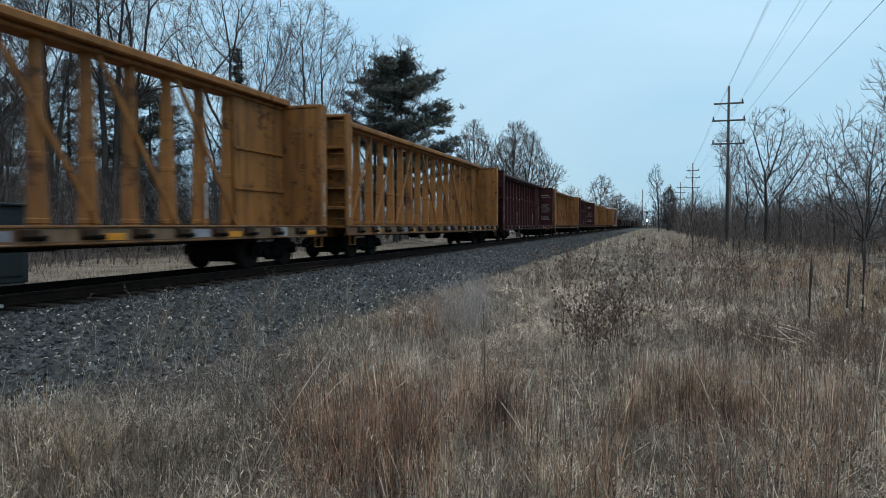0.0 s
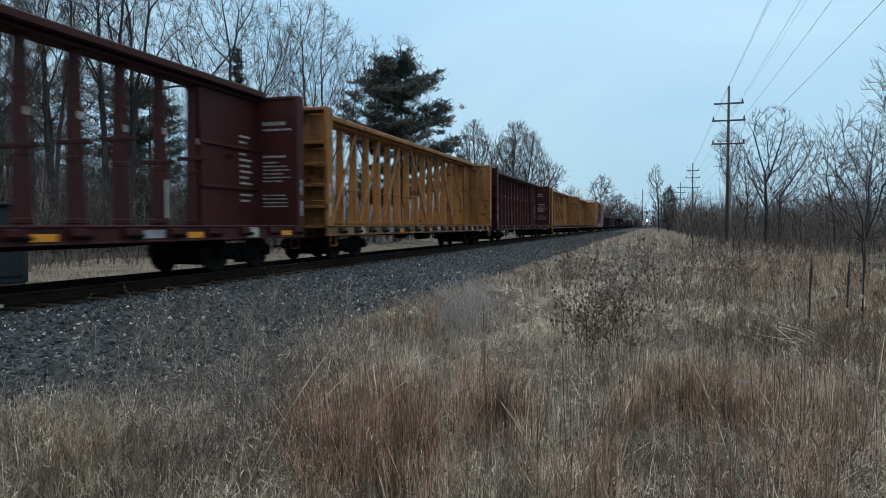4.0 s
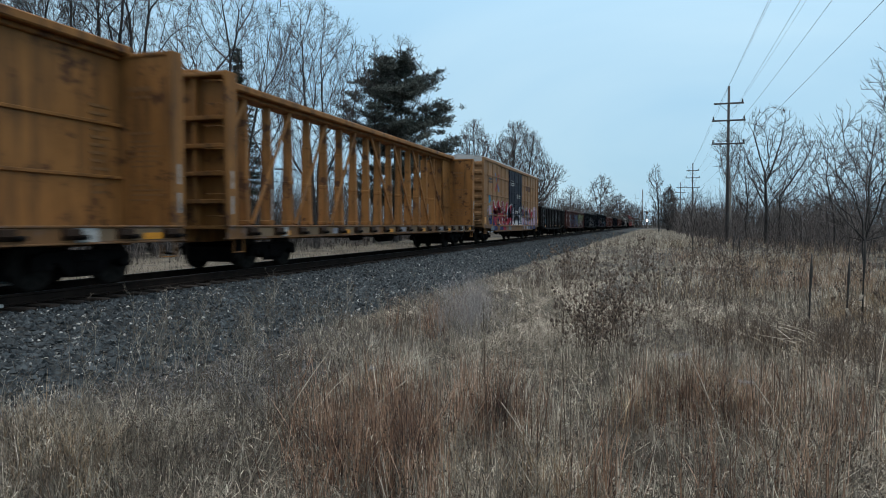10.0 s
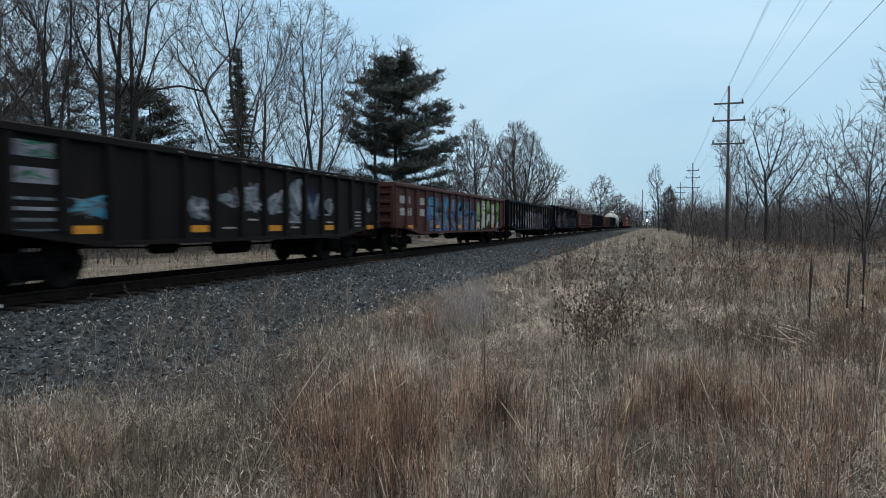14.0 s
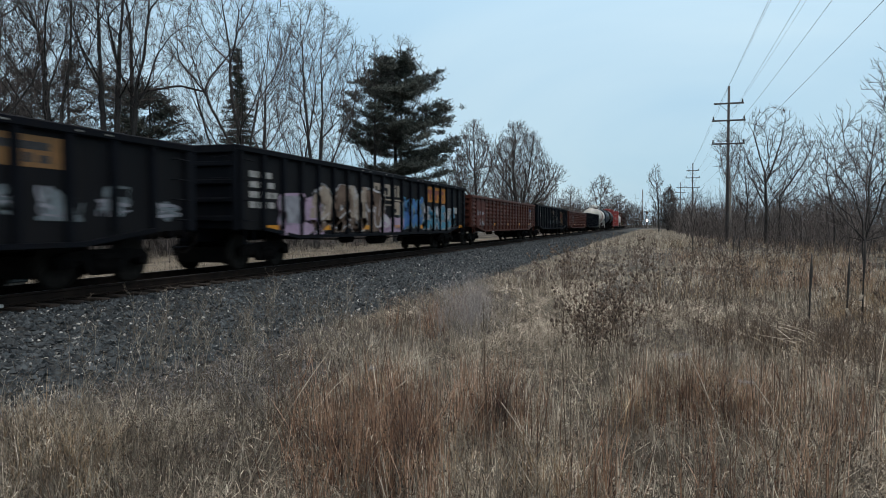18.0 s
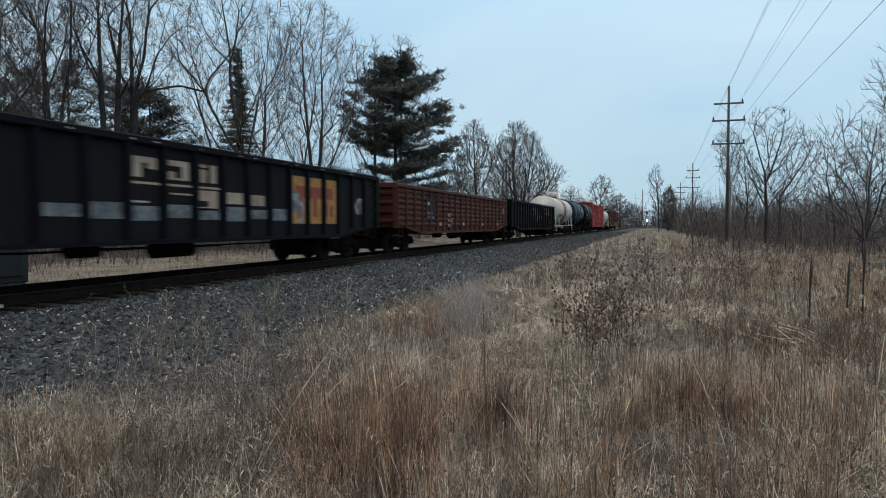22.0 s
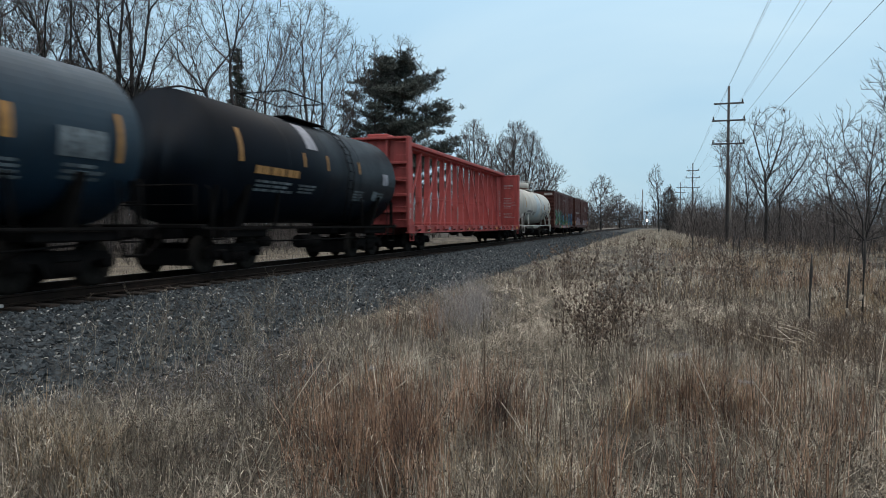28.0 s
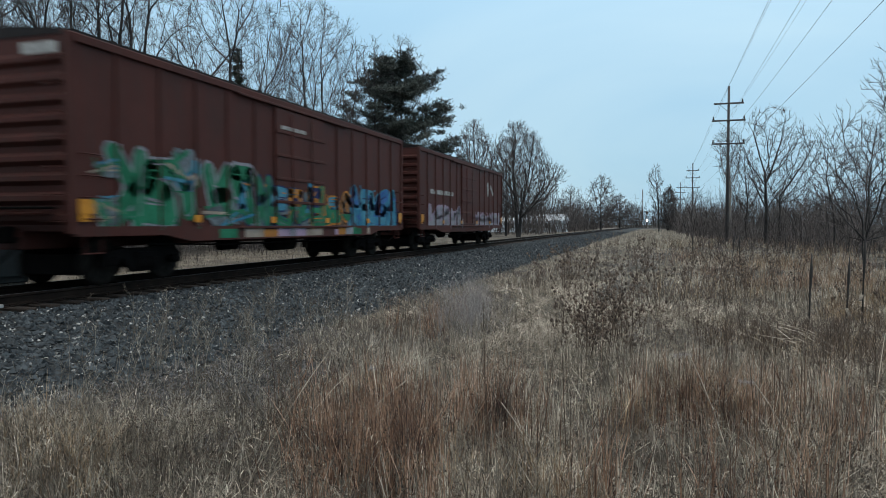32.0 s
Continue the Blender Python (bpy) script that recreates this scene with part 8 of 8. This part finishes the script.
def arching_stalks(n, seed):
    """Long pale stalks that arch out of the bramble and lean over the grass."""
    g = random.Random(seed)
    rows = []
    for _ in range(n):
        a = Vector((1.2 + g.gauss(0, 0.2), 8.5 + g.gauss(0, 0.3), 0.0))
        b = Vector((1.95 + g.gauss(0, 0.22), 7.5 + g.gauss(0, 0.35), 0.0))
        top, r = g.uniform(0.04, 0.2), g.uniform(0.0014, 0.0026)
        high = g.uniform(0.22, 0.46)
        pts = []
        for k in range(9):
            u = k / 8
            q = a + (b - a) * u
            pts.append((q.x, q.y, float(ground_z(q.x, q.y)) + 0.03 + high * (1 - u) + top * 4 * u * (1 - u)))
        rows += [(*s, *e, r * (1 - 0.06 * k), r * (0.94 - 0.06 * k)) for k, (s, e) in enumerate(zip(pts, pts[1:]))]
    v, f = tubes(rows, 3)
    tagged(new("arching_stalk", quick_mesh("arching_stalk", v, f, STRAW)), "long pale stalks arching over the bramble", "weeds", kind="stuff")


arching_stalks(20, 301)
blades("straw_grass", tufts(cluster(46, 1.9, 9.4, 0.6, 0.5), 34, 0.14, 433), 0.34, 0.0026, TAN, 434, "tan dead grass growing through the bramble", 0.4, 0.8)


def leaning_stalk(base, tip, plume, seed):
    """One long pale stem that leans over the weeds, some with a drooping plume."""
    g = random.Random(seed)
    a, b = Vector((*base, float(ground_z(*base)) - 0.02)), Vector(tip)
    root = thing("leaning_stalk", "long pale dry stem leaning over the weeds" + (" with a drooping plume" if plume else ""), "weed", a, "leaning stalks")
    pts = [(b - a) * u + Vector((0, 0, 0.06 * math.sin(3.1 * u))) for u in (0, 0.25, 0.5, 0.75, 1)]
    if plume:
        side = Vector((b.x - a.x, b.y - a.y, 0)).normalized()
        pts += [pts[-1] + side * 0.03 + Vector((0, 0, 0.03)), pts[-1] + side * 0.08 + Vector((0, 0, 0.025)), pts[-1] + side * 0.13 + Vector((0, 0, -0.03))]
    part("stem", Shape().tube(pts, [0.0042 - 0.0003 * k for k in range(len(pts))], 5), STRAW, root)
    if plume:
        o = Shape()
        for k in range(60):
            p = pts[-4] + (pts[-1] - pts[-4]) * g.random() + Vector((0, 0, 0.02))
            d = Vector((g.gauss(0, 1), g.gauss(0, 1), g.gauss(0, 0.8))).normalized() * 0.028
            o.tube([p, p + d], [0.0016, 0.0006], 3, cap=False)
        part("plume", o, PALEWEED, root, "soft pale seed plume")


for k, (base, tip, plume) in enumerate((((-2.41, 3.88), (-2.0, 4.35, 0.62), False), ((-2.44, 3.67), (-2.1, 4.2, 0.78), False), ((-4.64, 3.85), (-3.87, 4.13, 0.3), False), ((-2.1, 3.9), (-1.55, 4.3, 0.6), False),
                                        ((0.5, 4.59), (0.23, 4.79, 0.74), True), ((1.5, 5.6), (1.75, 6.2, 0.72), True), ((0.9, 4.4), (0.62, 4.7, 0.6), True), ((-0.55, 4.0), (-0.9, 4.1, 0.52), False), ((-1.5, 3.7), (-1.75, 4.1, 0.66), True))):
    leaning_stalk(base, tip, plume, 500 + k)


def mullein(x, y, h, seed):
    """A dead mullein: one stiff dark spike."""
    g = random.Random(seed)
    o = Shape()
    lx, ly = g.gauss(0, 0.04), g.gauss(0, 0.04)
    o.tube([(0, 0, -0.03), (lx * 0.5, ly * 0.5, h * 0.55), (lx * 0.8, ly * 0.8, h * 0.75), (lx, ly, h)], [0.015, 0.013, 0.024, 0.008], 7)
    root = thing("mullein_stalk", "dead dark brown mullein spike standing in the weeds", "weed", (x, y, float(ground_z(x, y))), "mullein stalks")
    part("stem", o, BARK, root)
    for k in range(5):
        a = g.uniform(0, 6.28)
        z = h * g.uniform(0.1, 0.4)
        part("dry_leaf", Shape().bar((0, 0, z), (math.cos(a) * 0.16, math.sin(a) * 0.16, z - 0.1), 0.05, 0.006), GREYWEED, root)


for k, (x, y, h) in enumerate(((2.1, 10.8, 1.22), (2.74, 11.5, 1.1), (3.05, 11.9, 1.42), (2.6, 26.0, 1.3), (2.9, 26.5, 1.2), (3.45, 12.0, 1.3), (1.6, 33.0, 1.3), (5.0, 30.0, 1.2))):
    mullein(x, y, h, 200 + k)


# ---- small structures beyond the track and far off ----
cab = thing("signal_cabinet", "blue-grey steel signal cabinet beyond the track", "cabinet", (-16.4, 12.55, 0.0))
part("housing", Shape().box(-0.7, 0.7, -1.3, 1.3, 0.12, 2.1, 0.03), CABINET, cab)
part("plinth", Shape().box(-0.65, 0.65, -1.25, 1.25, -0.05, 0.13, 0.02), STONE_PALE, cab)
part("cabinet_door", Shape().box(0.70, 0.73, -1.1, -0.05, 0.3, 1.95, 0.01), CABINET, cab)
part("cabinet_door", Shape().box(0.70, 0.73, 0.05, 1.1, 0.3, 1.95, 0.01), CABINET, cab)
part("cabinet_roof", Shape().box(-0.76, 0.78, -1.36, 1.36, 2.1, 2.18, 0.02), CABINET, cab)

shed = thing("long_shed", "long low pale metal shed among far trees", "building", (-30.0, 152.0, 0.0))
part("wall", Shape().box(-11, 11, -5, 5, 0, 2.5, 0.02), SHEET, shed)
part("roof", Shape().prism([(-5.3, 2.5), (5.3, 2.5), (0, 3.9)], "x", -11.3, 11.3), SHEET, shed)
for k in range(5):
    part("window", Shape().box(-9 + k * 4, -7.6 + k * 4, -5.04, -4.98, 0.9, 1.9, 0.01), GLASS_DARK, shed)

kiosk = thing("garden_shed", "small pale wooden shed among the trees", "shed", (-33.6, 24.2, 0.0))
part("wall", Shape().box(-1.0, 1.0, -0.8, 0.8, 0, 2.2, 0.02), SHEET, kiosk)
part("roof", Shape().prism([(-1.15, 2.2), (1.15, 2.2), (0, 2.8)], "y", -0.95, 0.95), POLE, kiosk)
part("door", Shape().box(0.995, 1.03, -0.35, 0.35, 0.05, 1.9, 0.01), POLE, kiosk)

LAMP = bpy.data.materials.new("lit_signal_lamp")
LAMP.use_nodes = True
lamp_bsdf = LAMP.node_tree.nodes["Principled BSDF"]
lamp_bsdf.inputs["Base Color"].default_value = (1, 0.95, 0.85, 1)
lamp_bsdf.inputs["Emission Color"].default_value = (1.0, 0.96, 0.9, 1)
lamp_bsdf.inputs["Emission Strength"].default_value = 14.0
sig = thing("railway_signal", "far railway signal mast with a bright white lamp", "signal", (-3.5, 300.0, 0.0))
part("mast", Shape().tube([(0, 0, -0.2), (0, 0, 7.4)], 0.11, 8), STEEL_POST, sig)
for z in (3.5, 6.6):
    hd = part("signal_head", Shape().box(-0.45, 0.45, -0.2, 0.2, z - 0.6, z + 0.6, 0.1), STEEL_POST, sig)
    part("signal_hood", Shape().tube([(0, -0.2, z), (0, -0.55, z)], 0.3, 12, cap=False), STEEL_POST, hd)
part("lamp", Shape().tube([(0, -0.21, 3.5), (0, -0.3, 3.5)], [0.4, 0.36], 14), LAMP, sig, "bright white lit lamp")
tower = thing("lattice_mast", "far slim steel mast above the trees", "mast", (-5.5, 312.0, 0.0))
for a in (0.5, 2.6, 4.7):
    part("mast_leg", Shape().tube([(0.35 * math.cos(a), 0.35 * math.sin(a), -0.2), (0.12 * math.cos(a), 0.12 * math.sin(a), 17.0)], 0.07, 6), STEEL_POST, tower)
for k in range(14):
    part("mast_ring", Shape().tube([(0.3 * math.cos(a), 0.3 * math.sin(a), 0.8 + k * 1.2) for a in (0.5, 2.6, 4.7, 0.5)], 0.04, 5), STEEL_POST, tower)


def motions():
    """The train runs towards -y past the camera; the wheels roll."""
    for root, c in CARS:
        walk(root, [(t, pose(TRACK_X, train_y(c, t), FLOOR_Z)) for t in range(0, 33, 2)])
    first = {}
    for w, k in WHEELS:
        if k not in first:
            walk(w, [(i / 30, pose(0, (-0.89, 0.89)[k], 0.457, math.degrees((train_y(0, 0) - train_y(0, i / 30)) / 0.457))) for i in range(961)])
            first[k] = w
        else:
            w.rotation_mode = "QUATERNION"
            w.animation_data_create()
            w.animation_data.action = first[k].animation_data.action
            w.animation_data.action_slot = first[k].animation_data.action_slot


motions()
